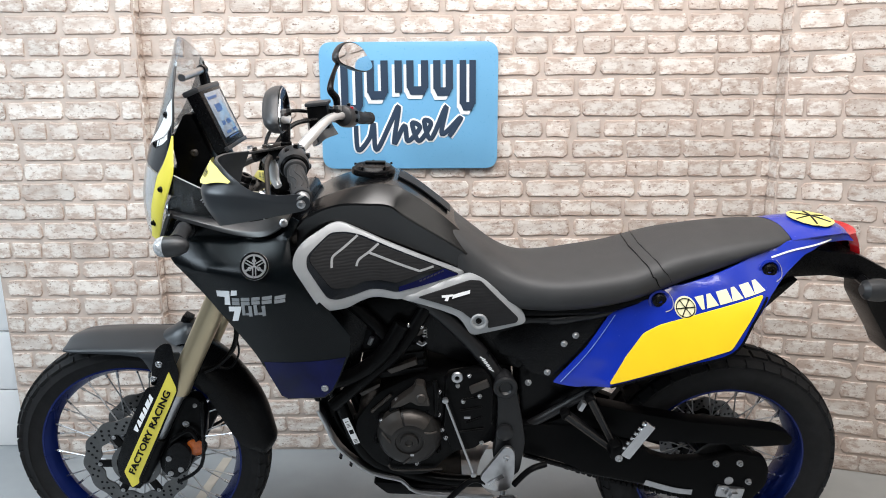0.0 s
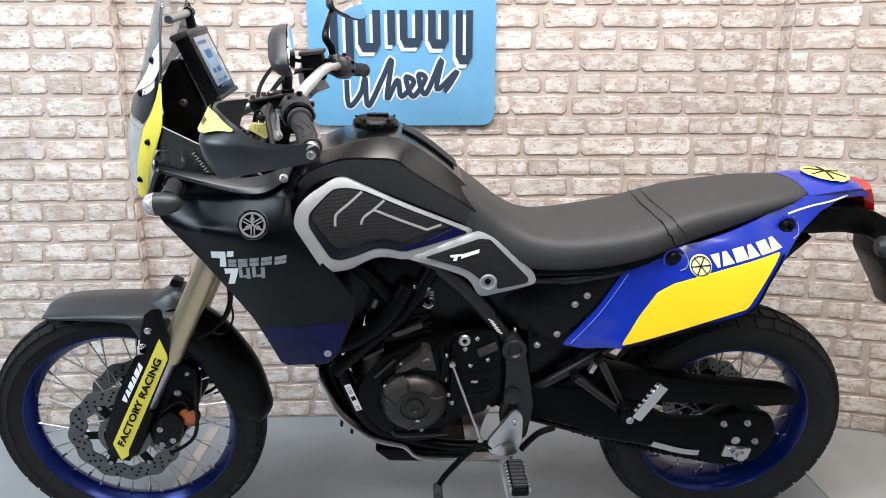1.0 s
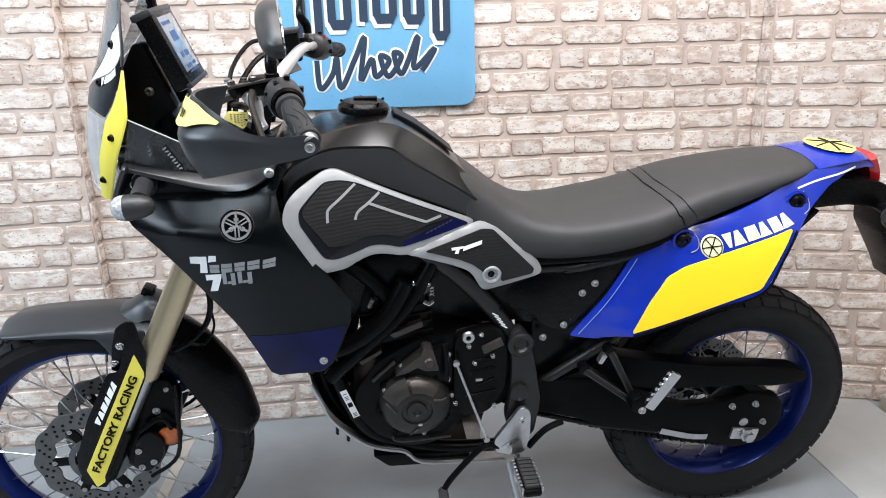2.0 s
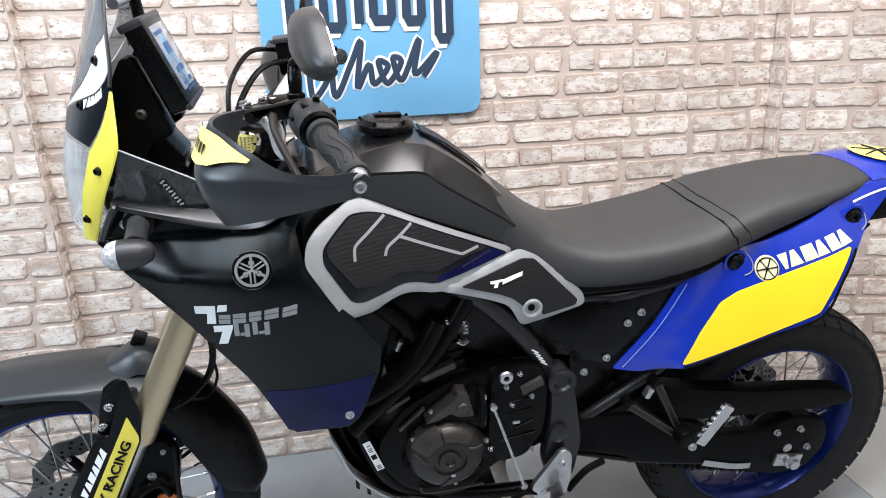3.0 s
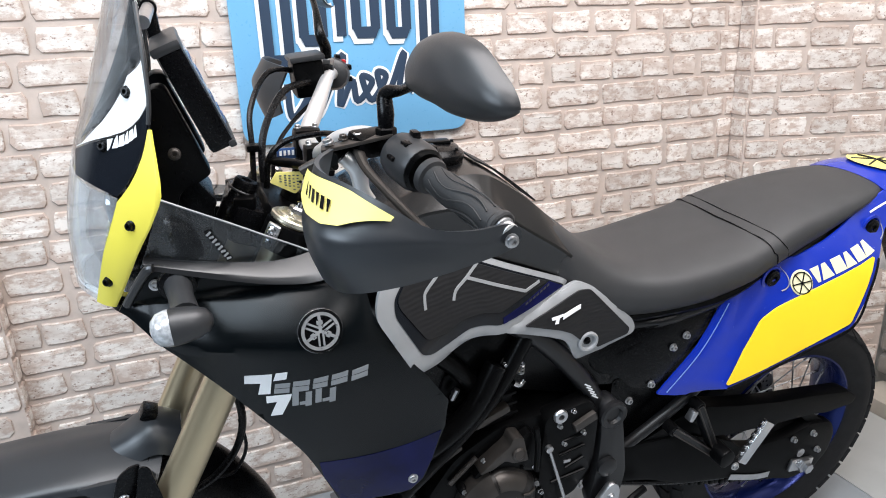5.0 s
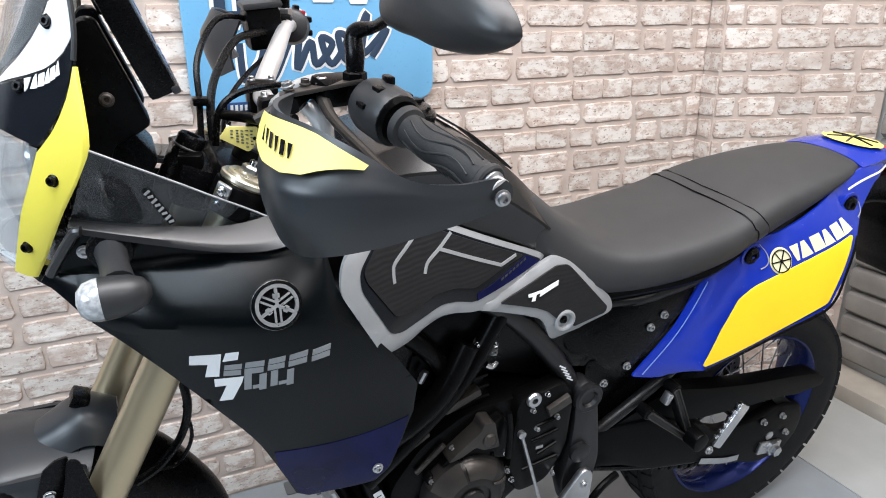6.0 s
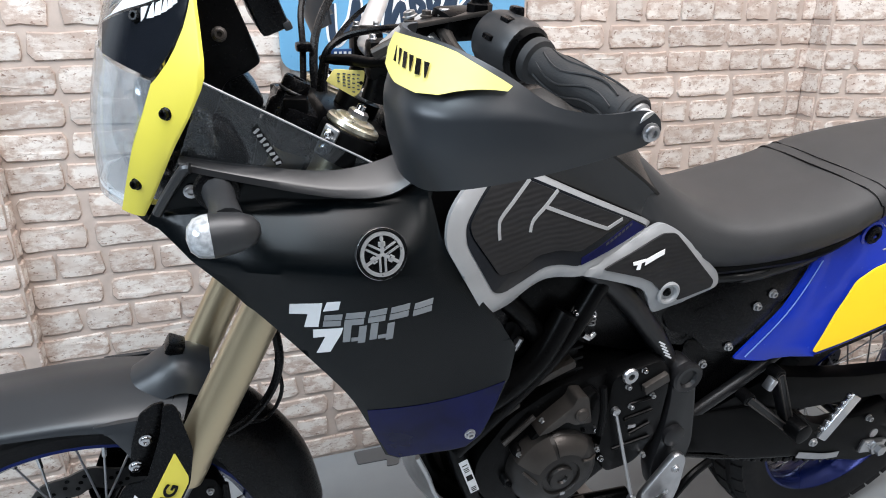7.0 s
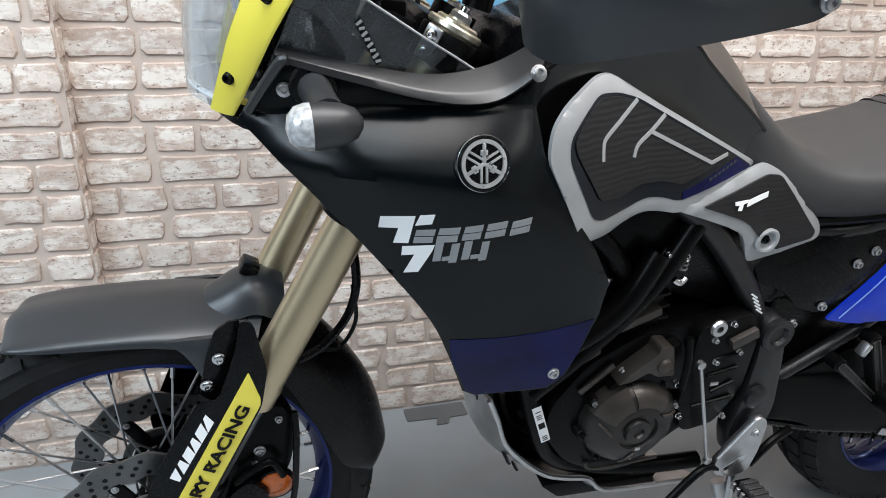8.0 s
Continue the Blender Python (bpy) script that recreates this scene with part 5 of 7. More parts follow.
fender = part("front_mudguard", mudguard([(-0.963, 0.685, 0.050, 0.006), (-0.952, 0.697, 0.068, 0.012), (-0.908, 0.706, 0.077, 0.020), (-0.855, 0.710, 0.080, 0.024), (-0.785, 0.712, 0.083, 0.028), (-0.715, 0.711, 0.086, 0.038), (-0.630, 0.706, 0.088, 0.056)], 0.004), M_FENDER, bike, "slate grey front mudguard", 60)
part("mudguard_rear", mudguard([(-0.650, 0.712, 0.083, 0.062), (-0.569, 0.661, 0.082, 0.075), (-0.520, 0.606, 0.080, 0.088), (-0.471, 0.518, 0.078, 0.092), (-0.448, 0.420, 0.068, 0.075), (-0.446, 0.384, 0.056, 0.045), (-0.462, 0.352, 0.036, 0.012)], 0.004), M_BLACK, fender, "black rear half of the mudguard", 60)
# raised mount with its clip, the flanks that run down beside the fork, and their bolts
mount_rows = []
for x, z, half in ((-0.712, 0.708, 0.024), (-0.690, 0.720, 0.028), (-0.664, 0.735, 0.030), (-0.640, 0.739, 0.030), (-0.605, 0.720, 0.030)):
    mount_rows.append([(x, -half - 0.020, z - 0.040), (x, -half, z - 0.008), (x, 0, z), (x, half, z - 0.008), (x, half + 0.020, z - 0.040)])
part("mudguard_mount", sheet_bm(patch(mount_rows, 5, 5), -0.006), M_FENDER, fender, "", 60)
clip_p = box_bm((0.026, 0.034, 0.020), Matrix.Translation((-0.648, 0, 0.750)) @ Matrix.Rotation(radians(28), 4, "Y"), 0.005)
part("cable_clip", clip_p, M_BLACK, fender)
FLAP = [(-0.764, 0.692), (-0.742, 0.678), (-0.724, 0.650), (-0.714, 0.618), (-0.700, 0.600), (-0.672, 0.604), (-0.655, 0.650), (-0.645, 0.692)]
PLATE = [(-0.680, 0.726), (-0.664, 0.728), (-0.672, 0.674), (-0.698, 0.604), (-0.724, 0.610), (-0.714, 0.662), (-0.698, 0.712)]
for s in (-1, 1):
    flap = shell_bm(rounded(FLAP, 0.012), lambda x, z: -0.0845 - 0.22 * max(0.0, min(0.06, 0.715 - z)), 0.012, 8, 0.004)
    part("mudguard_flap", flap if s < 0 else mirrored(flap), M_FENDER, fender)
    plate = shell_bm(rounded(PLATE, 0.006), lambda x, z: -0.104, 0.006, 5, 0.002)
    if s < 0:
        part("mudguard_bracket", plate, M_BLACK, fender)
    else:
        plate.free()
    for x, z in ((-0.6940, 0.6715), (-0.7125, 0.6290)):
        bolt(fender, (x, s * 0.1045, z), (0, s, 0), 0.0100, 0.006, M_CHROME)


def guard_y(x, z):
    """The fork guard wraps round the leg."""
    p = Vector((x - UP.x, z - UP.z))
    d = Vector((FORK_DIR.x, FORK_DIR.z))
    off = p.x * d.y - p.y * d.x
    return -0.138 + 5.0 * (off - 0.012) ** 2


GUARD = [(-0.648, 0.738), (-0.634, 0.668), (-0.644, 0.608), (-0.770, 0.350), (-0.772, 0.330), (-0.797, 0.318), (-0.832, 0.362), (-0.832, 0.400), (-0.790, 0.500), (-0.728, 0.612), (-0.699, 0.622), (-0.674, 0.690), (-0.664, 0.738)]
guard = part("fork_guard", shell_bm(rounded(GUARD, 0.010), guard_y, 0.004, 12, 0.001), M_BLACK, bike, "black fork guard with yellow decal")
part("fork_guard", mirrored(shell_bm(rounded([(x, min(z, 0.676)) for x, z in GUARD[1:-1]], 0.010), guard_y, 0.004, 8, 0.001)), M_BLACK, bike, "black fork guard")
YS = [(-0.658, 0.668), (-0.645, 0.624), (-0.646, 0.612), (-0.776, 0.352), (-0.778, 0.336), (-0.797, 0.324), (-0.812, 0.372)]
stripe = decal(guard, rounded(YS, 0.004), guard_y, M_LEMON, 0.0012, "yellow_stripe", 8, "yellow stripe with black lettering")
tx = bpy.data.curves.new("lettering", "FONT")
tx.body, tx.size, tx.align_x, tx.align_y, tx.extrude = "FACTORY RACING", 0.0315, "CENTER", "CENTER", 0.0003
tx.offset = 0.0009
tmp = new("lettering", tx)
dg = bpy.context.evaluated_depsgraph_get()
me = bpy.data.meshes.new_from_object(tmp.evaluated_get(dg))
bpy.data.objects.remove(tmp)
me.materials.clear()
me.materials.append(M_BLACK)
d2 = Vector((0.129, 0.251)).normalized()
cx, cz = -0.7285, 0.4915
wide = max(v.co.x for v in me.vertices) - min(v.co.x for v in me.vertices)
for v in me.vertices:
    a, b, c = v.co.x * 0.276 / wide, v.co.y * 0.74, v.co.z
    x, z = cx + d2.x * a - d2.y * b, cz + d2.y * a + d2.x * b
    v.co = (x, guard_y(x, z) - 0.0024 - c, z)
lettering = new("lettering", me)
lettering.parent = stripe
for k, (low, up) in enumerate(((0.35, 1.0), (1.0, 0.4), (1.0, 0.95), (1.0, 0.4), (1.0, 1.0), (1.0, 0.4))):
    tm, th = (k + 0.5) / 6, 0.078
    decal(guard, [(-0.774 + 0.060 * (tm - th * up), 0.494 + 0.112 * (tm - th * up)), (-0.764 + 0.057 * (tm - th * low), 0.485 + 0.105 * (tm - th * low)), (-0.764 + 0.057 * (tm + th * low), 0.485 + 0.105 * (tm + th * low)), (-0.774 + 0.060 * (tm + th * up), 0.494 + 0.112 * (tm + th * up))], guard_y, M_WHITE, 0.0014, "letter_bar", 2)

# screen and headlamp tower
SCR = [[(-0.640, -0.100, 0.998), (-0.668, -0.085, 1.000), (-0.700, -0.040, 1.008), (-0.704, 0, 1.010), (-0.700, 0.040, 1.008), (-0.668, 0.085, 1.000), (-0.640, 0.100, 0.998)],
       [(-0.606, -0.148, 1.092), (-0.640, -0.125, 1.085), (-0.692, -0.060, 1.100), (-0.700, 0, 1.105), (-0.692, 0.060, 1.100), (-0.640, 0.125, 1.085), (-0.606, 0.148, 1.092)],
       [(-0.572, -0.172, 1.172), (-0.612, -0.138, 1.165), (-0.664, -0.070, 1.185), (-0.680, 0, 1.195), (-0.664, 0.070, 1.185), (-0.612, 0.138, 1.165), (-0.572, 0.172, 1.172)],
       [(-0.568, -0.150, 1.250), (-0.592, -0.125, 1.255), (-0.632, -0.065, 1.270), (-0.648, 0, 1.275), (-0.632, 0.065, 1.270), (-0.592, 0.125, 1.255), (-0.568, 0.150, 1.250)],
       [(-0.566, -0.128, 1.335), (-0.580, -0.106, 1.345), (-0.606, -0.055, 1.360), (-0.616, 0, 1.365), (-0.606, 0.055, 1.360), (-0.580, 0.106, 1.345), (-0.566, 0.128, 1.335)],
       [(-0.566, -0.095, 1.392), (-0.570, -0.078, 1.412), (-0.582, -0.040, 1.442), (-0.588, 0, 1.455), (-0.582, 0.040, 1.442), (-0.570, 0.078, 1.412), (-0.566, 0.095, 1.392)]]
sgrid = patch(SCR, 5, 6)


def region(outline, cuts=8, lift=0.0, thick=0.003):
    """A piece of the screen's surface: the outline is in shares of its width and height."""
    at = sub(sgrid, 0, 1, 0, 1)
    bm = bmesh.new()
    bm.faces.new([bm.verts.new((u, v, 0)) for u, v in outline])
    us, vs_ = [p[0] for p in outline], [p[1] for p in outline]
    for lo, hi, no in ((min(us), max(us), (1, 0, 0)), (min(vs_), max(vs_), (0, 1, 0))):
        for i in range(1, cuts):
            c = lo + (hi - lo) * i / cuts
            bmesh.ops.bisect_plane(bm, geom=bm.verts[:] + bm.edges[:] + bm.faces[:], plane_co=[c * q for q in no], plane_no=no)
    e = 0.004
    for v in bm.verts:
        u, w = v.co.x, v.co.y
        p = at(u, w)
        n = (at(u + e, w) - at(u - e, w)).cross(at(u, w + e) - at(u, w - e)).normalized()
        if n.x > 0:
            n = -n
        v.co = p + n * lift
        v.normal = n
    made = bmesh.ops.extrude_face_region(bm, geom=bm.faces[:])
    for g in made["geom"]:
        if isinstance(g, bmesh.types.BMVert):
            g.co += Vector((thick, 0, 0))
    return bm


screen = part("windscreen", region([(0.04, 0.63), (0.0, 0.70), (0.01, 0.82), (0.05, 1.0), (0.95, 1.0), (0.99, 0.82), (1.0, 0.70), (0.96, 0.63), (0.80, 0.41), (0.70, 0.40), (0.30, 0.40), (0.20, 0.41)], 12), M_SMOKE, bike, "smoked windscreen with white and dark graphics")
part("headlamp_cover", region([(0.21, 0.01), (0.205, 0.39), (0.30, 0.375), (0.70, 0.375), (0.795, 0.39), (0.79, 0.01), (0.5, 0.0)], 10), M_CLEAR, bike, "clear polycarbonate headlamp cover")
for f in (lambda u: u, lambda u: 1 - u):
    side = part("screen_side", region([(f(0.095), 0.0), (f(0.208), 0.0), (f(0.205), 0.20), (f(0.195), 0.385), (f(0.052), 0.605), (f(0.035), 0.605), (f(0.004), 0.41), (f(0.05), 0.20)], 8, 0.001), M_LEMON, bike, "lemon yellow screen side panel", 60)
    for u, v in ((0.165, 0.113), (0.125, 0.322)):
        p = sub(sgrid, 0, 1, 0, 1)(f(u), v)
        bolt(side, p, (-0.6, -0.8 if f(0) == 0 else 0.8, 0.1), 0.0075, 0.007, M_BLACK)
    part("white_graphic", region([(f(0.40), 0.455), (f(0.20), 0.575), (f(0.008), 0.690), (f(0.008), 0.800), (f(0.18), 0.722), (f(0.29), 0.565), (f(0.36), 0.482)], 8, 0.0015, 0.0008), M_WHITE, screen, "white wedge graphic")
    part("edge_graphic", region([(f(0.008), 0.812), (f(0.015), 0.90), (f(0.05), 0.995), (f(0.14), 0.995), (f(0.31), 0.625), (f(0.38), 0.49), (f(0.29), 0.575), (f(0.18), 0.732)], 6, 0.0012, 0.0008), M_TINT, screen, "smoked band over the white wedge")
    part("dark_graphic", region([(f(0.40), 0.448), (f(0.20), 0.568), (f(0.008), 0.683), (f(0.045), 0.63), (f(0.198), 0.400), (f(0.36), 0.385)], 8, 0.0012, 0.0008), M_GRAPHIC, screen)
    for k, (low, up) in enumerate(((0.3, 1.0), (1.0, 0.35), (1.0, 0.95), (1.0, 0.35), (1.0, 1.0), (1.0, 0.35))):
        a, b = 0.245 - k * 0.0215, 0.540 + k * 0.0125
        hw = 0.0095
        part("letter_bar", region([(f(a + hw * up), b - 0.0055), (f(a - hw * up), b + 0.0055), (f(a - hw * low), b - 0.0245), (f(a + hw * low), b - 0.0335)], 1, 0.0022, 0.0008), M_WHITE, screen, smooth=0)
    for u, v in ((0.185, 0.680), (0.265, 0.512)):
        p = sub(sgrid, 0, 1, 0, 1)(f(u), v)
        bolt(screen, p, (-0.6, -0.8 if f(0) == 0 else 0.8, 0.3), 0.0085, 0.007, M_BLACK)
    part("screen_rim", tube_bm([sub(sgrid, 0, 1, 0, 1)(f(u), v) for u, v in ((0.045, 0.62), (0.004, 0.69), (0.006, 0.80), (0.02, 0.90), (0.05, 0.99))], 0.0028, 8, 5), M_GREY_PLASTIC, screen)
# lamps behind the clear cover
part("headlamp_tower", plate_bm(rounded([(-0.600, 1.015), (-0.612, 1.15), (-0.600, 1.23), (-0.572, 1.278), (-0.540, 1.20), (-0.527, 1.155), (-0.502, 1.120), (-0.52, 1.03)], 0.01), -0.045, 0.045, 0.01), M_BLACK, bike)
for z in (1.055, 1.125):
    for y in (-0.034, 0.034):
        unit = part("headlamp", lathe_bm([(0.030, 0.0), (0.030, 0.018), (0.026, 0.024), (0.0, 0.030)], (-0.620, y, z), (-1, 0, 0), 24), M_REFLECTOR, bike, "round projector headlamp")
        part("bezel", lathe_bm([(0.034, -0.004), (0.034, 0.014), (0.030, 0.018), (0.030, -0.004)], (-0.620, y, z), (-1, 0, 0), 24, closed=True), M_BLACK, unit)
part("lamp_tray", sheet_bm(patch([[(-0.690, -0.055, 1.022), (-0.698, 0, 1.022), (-0.690, 0.055, 1.022)], [(-0.62, -0.10, 1.014), (-0.62, 0, 1.014), (-0.62, 0.10, 1.014)]], 4, 4), 0.008), M_REFLECTOR, bike)
part("chin", sheet_bm(patch([[(-0.676, -0.03, 1.002), (-0.680, 0, 1.002), (-0.676, 0.03, 1.002)], [(-0.640, -0.098, 0.994), (-0.645, 0, 0.990), (-0.640, 0.098, 0.994)], [(-0.58, -0.12, 0.985), (-0.58, 0, 0.980), (-0.58, 0.12, 0.985)]], 4, 4), 0.01), M_BLACK, bike)

at_scr = sub(sgrid, 0, 1, 0, 1)
# white and chrome tubes drawn for the bright rim and streak on the cover
part("lamp_rim", tube_bm([at_scr(0.17 + 0.066 * k, 0.02) + Vector((0.006, 0, 0.006)) for k in range(11)], 0.004, 8, 3), M_WHITE, bike, "white lamp guide inside the headlamp cover, drawn bright for its highlight")
part("cover_streak", tube_bm([at_scr(0.185, 0.03 + 0.035 * k) + Vector((0.008, 0.004, 0)) for k in range(11)], 0.003, 8, 3), M_CHROME, bike, "chrome tube standing in for a bright streak on the headlamp cover")

# dash
dash_m = Matrix.Translation((-0.512, -0.016, 1.274)) @ Matrix.Rotation(radians(-22), 4, "Y")
dash = part("dash_display", box_bm((0.034, 0.152, 0.146), dash_m, 0.007), M_BLACK, bike, "black dash unit with a tall grey-blue screen")
part("display", box_bm((0.004, 0.112, 0.106), dash_m @ Matrix.Translation((0.0165, 0, 0.006)), 0.001), M_LCD, dash)
for z, y, w, h in ((0.046, -0.02, 0.06, 0.006), (0.020, -0.01, 0.04, 0.018), (-0.016, -0.025, 0.018, 0.010), (-0.016, 0.010, 0.026, 0.010), (-0.038, -0.020, 0.030, 0.006), (-0.038, 0.025, 0.022, 0.006), (-0.050, 0.0, 0.070, 0.003)):
    part("readout", box_bm((0.001, w, h), dash_m @ Matrix.Translation((0.0188, y, z)), 0), M_TAG, dash, smooth=0)
part("dash_bezel", box_bm((0.010, 0.156, 0.010), dash_m @ Matrix.Translation((0.014, 0, -0.070)), 0.003), M_GREY_PLASTIC, dash)
part("dash_hood", box_bm((0.040, 0.156, 0.014), dash_m @ Matrix.Translation((-0.002, 0, 0.071)), 0.006), M_GREY_PLASTIC, dash)
part("dash_bracket", plate_bm(rounded([(-0.600, 1.232), (-0.566, 1.292), (-0.548, 1.292), (-0.516, 1.208), (-0.503, 1.172), (-0.521, 1.160), (-0.546, 1.150), (-0.560, 1.112), (-0.588, 1.118)], 0.008), -0.085, -0.045, 0.006), M_MATT, bike)
part("dash_bracket", plate_bm(rounded([(-0.600, 1.232), (-0.566, 1.292), (-0.548, 1.292), (-0.516, 1.208), (-0.503, 1.172), (-0.521, 1.160), (-0.546, 1.150), (-0.560, 1.112), (-0.588, 1.118)], 0.008), 0.030, 0.070, 0.006), M_MATT, bike)
part("dash_backplate", plate_bm(rounded([(-0.600, 1.180), (-0.578, 1.268), (-0.560, 1.268), (-0.538, 1.190), (-0.524, 1.154), (-0.498, 1.118), (-0.52, 1.085)], 0.01), -0.050, 0.050, 0.005), M_BLACK, bike)
cross = part("accessory_bar", tube_bm([(-0.562, -0.075, 1.370), (-0.555, 0.040, 1.378)], 0.0085, 16), M_ALU, bike, "silver accessory bar with black ends")
for p, q in (((-0.555, 0.036, 1.378), (-0.5545, 0.054, 1.3785)),):
    part("end_cap", tube_bm([p, q], 0.0115, 16), M_BLACK, cross)
part("bar_stay", tube_bm([(-0.555, 0.044, 1.374), (-0.550, 0.046, 1.330), (-0.535, 0.048, 1.285)], 0.010, 10), M_BLACK, bike)
bolt(bike, (-0.548, -0.088, 1.205), (0, -1, 0.2), 0.009, 0.008, M_COVER)

# handlebar
BAR = [(-0.235, -0.452, 1.191), (-0.278, -0.300, 1.220), (-0.305, -0.200, 1.237), (-0.330, -0.120, 1.215), (-0.350, -0.060, 1.178), (-0.350, 0.0, 1.172), (-0.345, 0.060, 1.178), (-0.312, 0.120, 1.215), (-0.275, 0.200, 1.245), (-0.240, 0.300, 1.232), (-0.195, 0.452, 1.205)]
bar = part("handlebar", tube_bm(BAR, [0.0111, 0.0111, 0.0111, 0.014, 0.0143, 0.0143, 0.0143, 0.014, 0.0111, 0.0111, 0.0111], 18, 6), M_BAR, bike, "satin silver taper handlebar")
for y, x in ((-0.052, -0.350), (0.052, -0.347)):
    part("bar_clamp", box_bm((0.045, 0.034, 0.050), Matrix.Translation((x, y, 1.168)), 0.010), M_MATT, bar)
    part("bar_riser", tube_bm([(x - 0.010, y, 1.115), (x, y, 1.150)], 0.019, 14), M_MATT, bar)
    for dx in (-0.014, 0.014):
        bolt(bar, (x + dx, y, 1.192), (0, 0, 1), 0.006, 0.007, M_ALU)
for s, a, b in ((-1, Vector(BAR[0]), Vector(BAR[1])), (1, Vector(BAR[10]), Vector(BAR[9]))):
    d = (b - a).normalized()
    grip = part("grip", lathe_bm([(0.0165, 0.0), (0.0185, 0.002), (0.0185, 0.007), (0.0162, 0.010), (0.0165, 0.050), (0.0178, 0.075), (0.0170, 0.105), (0.0165, 0.122), (0.0210, 0.124), (0.0225, 0.128), (0.0225, 0.132), (0.016, 0.134)], a + d * 0.012, d, 28), M_GRIP, bar, "patterned black rubber grip")
    u = d.orthogonal().normalized()
    w = d.cross(u)
    for k in range(9):
        ang0 = 2 * math.pi * k / 9
        pts = []
        for j in range(7):
            t = 0.018 + j * 0.016
            an = ang0 + 0.35 * math.sin(j * 1.1)
            rr = 0.0168 + 0.0012 * math.sin(j / 6 * math.pi)
            pts.append(a + d * (0.012 + t) + (u * math.cos(an) + w * math.sin(an)) * rr)
        part("grip_rib", tube_bm(pts, 0.0011, 5, 2), M_GRIP, grip)
    part("bar_end", lathe_bm([(0.011, 0.008), (0.0135, 0.010), (0.0140, 0.014), (0.0140, 0.026), (0.012, 0.028)], a, d, 22), M_ALU, bar, "satin silver bar end")
    pod = part("switch_pod", lathe_bm([(0.019, -0.004), (0.028, -0.002), (0.0305, 0.006), (0.0305, 0.038), (0.027, 0.050), (0.018, 0.056)], b - d * 0.002, d, 26), M_GREY_PLASTIC, bar, "round black switch pod")
    part("pod_slot", box_bm((0.010, 0.012, 0.005), Matrix.Translation(b + d * 0.010 + Vector((-0.012, 0, 0.028))) @ d.to_track_quat("Y", "Z").to_matrix().to_4x4(), 0.001), M_BLACK, pod)
    part("pod_slot", box_bm((0.010, 0.012, 0.005), Matrix.Translation(b + d * 0.012 + Vector((-0.028, 0, 0.012))) @ d.to_track_quat("Y", "Z").to_matrix().to_4x4(), 0.001), M_BLACK, pod)
    part("pod_collar", lathe_bm([(0.024, 0), (0.028, 0.004), (0.028, 0.018), (0.024, 0.022)], b - d * 0.010, d, 24), M_MATT, pod)
    for j, (dx, dz) in enumerate(((0.029, 0.012), (0.030, -0.010), (0.008, 0.031))):
        part("switch", box_bm((0.010, 0.018, 0.010), Matrix.Translation(b + d * 0.026 + Vector((dx, 0, dz))), 0.003), M_BLACK, pod)
    # lever and perch
    part("lever_perch", box_bm((0.050, 0.034, 0.030), Matrix.Translation(b + d * 0.075 + Vector((-0.022, 0, 0.004))) @ d.to_track_quat("Y", "Z").to_matrix().to_4x4(), 0.008), M_MATT, bar)
    lp = b + d * 0.070 + Vector((-0.040, 0, 0.0))
    part("lever", tube_bm([lp, lp - d * 0.05 + Vector((-0.014, 0, -0.006)), lp - d * 0.14 + Vector((-0.018, 0, -0.014)), lp - d * 0.195 + Vector((-0.020, 0, -0.016)), lp - d * 0.205 + Vector((-0.026, 0, -0.016))], [0.008, 0.0055, 0.0050, 0.0045, 0.0055], 10), M_COVER, bar, "dark grey lever")
    bolt(bar, lp + Vector((0, 0, 0.012)), (0, 0, 1), 0.008, 0.008, M_ALU)
    # mirror stem
    foot = b + d * 0.058 + Vector((-0.010, 0, 0.018))
    if s < 0:
        way = [foot, foot + Vector((0, 0, 0.026)), foot + Vector((0.002, 0.006, 0.050)), Vector((-0.290, -0.268, 1.308)), Vector((-0.290, -0.325, 1.328))]
        inner, outer, top, low = Vector((-0.286, -0.320, 1.330)), Vector((-0.271, -0.469, 1.361)), Vector((-0.2806, -0.3945, 1.3834)), Vector((-0.2751, -0.3945, 1.2836))
    else:
        way = [foot, foot + Vector((-0.002, -0.004, 0.030)), Vector((-0.280, 0.225, 1.315)), Vector((-0.276, 0.270, 1.352)), Vector((-0.272, 0.320, 1.372))]
        inner, outer, top, low = Vector((-0.276, 0.310, 1.380)), Vector((-0.205, 0.480, 1.378)), Vector((-0.246, 0.395, 1.432)), Vector((-0.232, 0.395, 1.340))
    stem = part("mirror_stem", tube_bm(way, [0.0085, 0.0105, 0.0095, 0.0060, 0.0060], 12), M_BLACK, bar, "black mirror stem")
    part("stem_nut", lathe_bm([(0.013, 0), (0.013, 0.014), (0.010, 0.016)], foot - Vector((0, 0, 0.004)), (0, 0, 1), 6), M_ALU if s > 0 else M_MATT, stem)
    # mirror head: domed shell and flat glass
    ey = (inner - outer).normalized() * (-s)
    ez = top - low
    ez = (ez - ey * ez.dot(ey)).normalized()
    ex = ey.cross(ez)
    mc = (inner + outer + top + low) / 4
    mm = Matrix.Translation(mc) @ Matrix((ex, ey, ez)).transposed().to_4x4()
    outline = spline([(0, s * y * 0.972, z * 0.975) for y, z in ((-0.098, 0.000), (-0.092, 0.022), (-0.055, 0.044), (-0.005, 0.048), (0.050, 0.032), (0.084, 0.004), (0.103, -0.017), (0.103, -0.034), (0.060, -0.041), (0.008, -0.035), (-0.030, -0.024), (-0.070, -0.014))], 4, True)
    loops_m = []
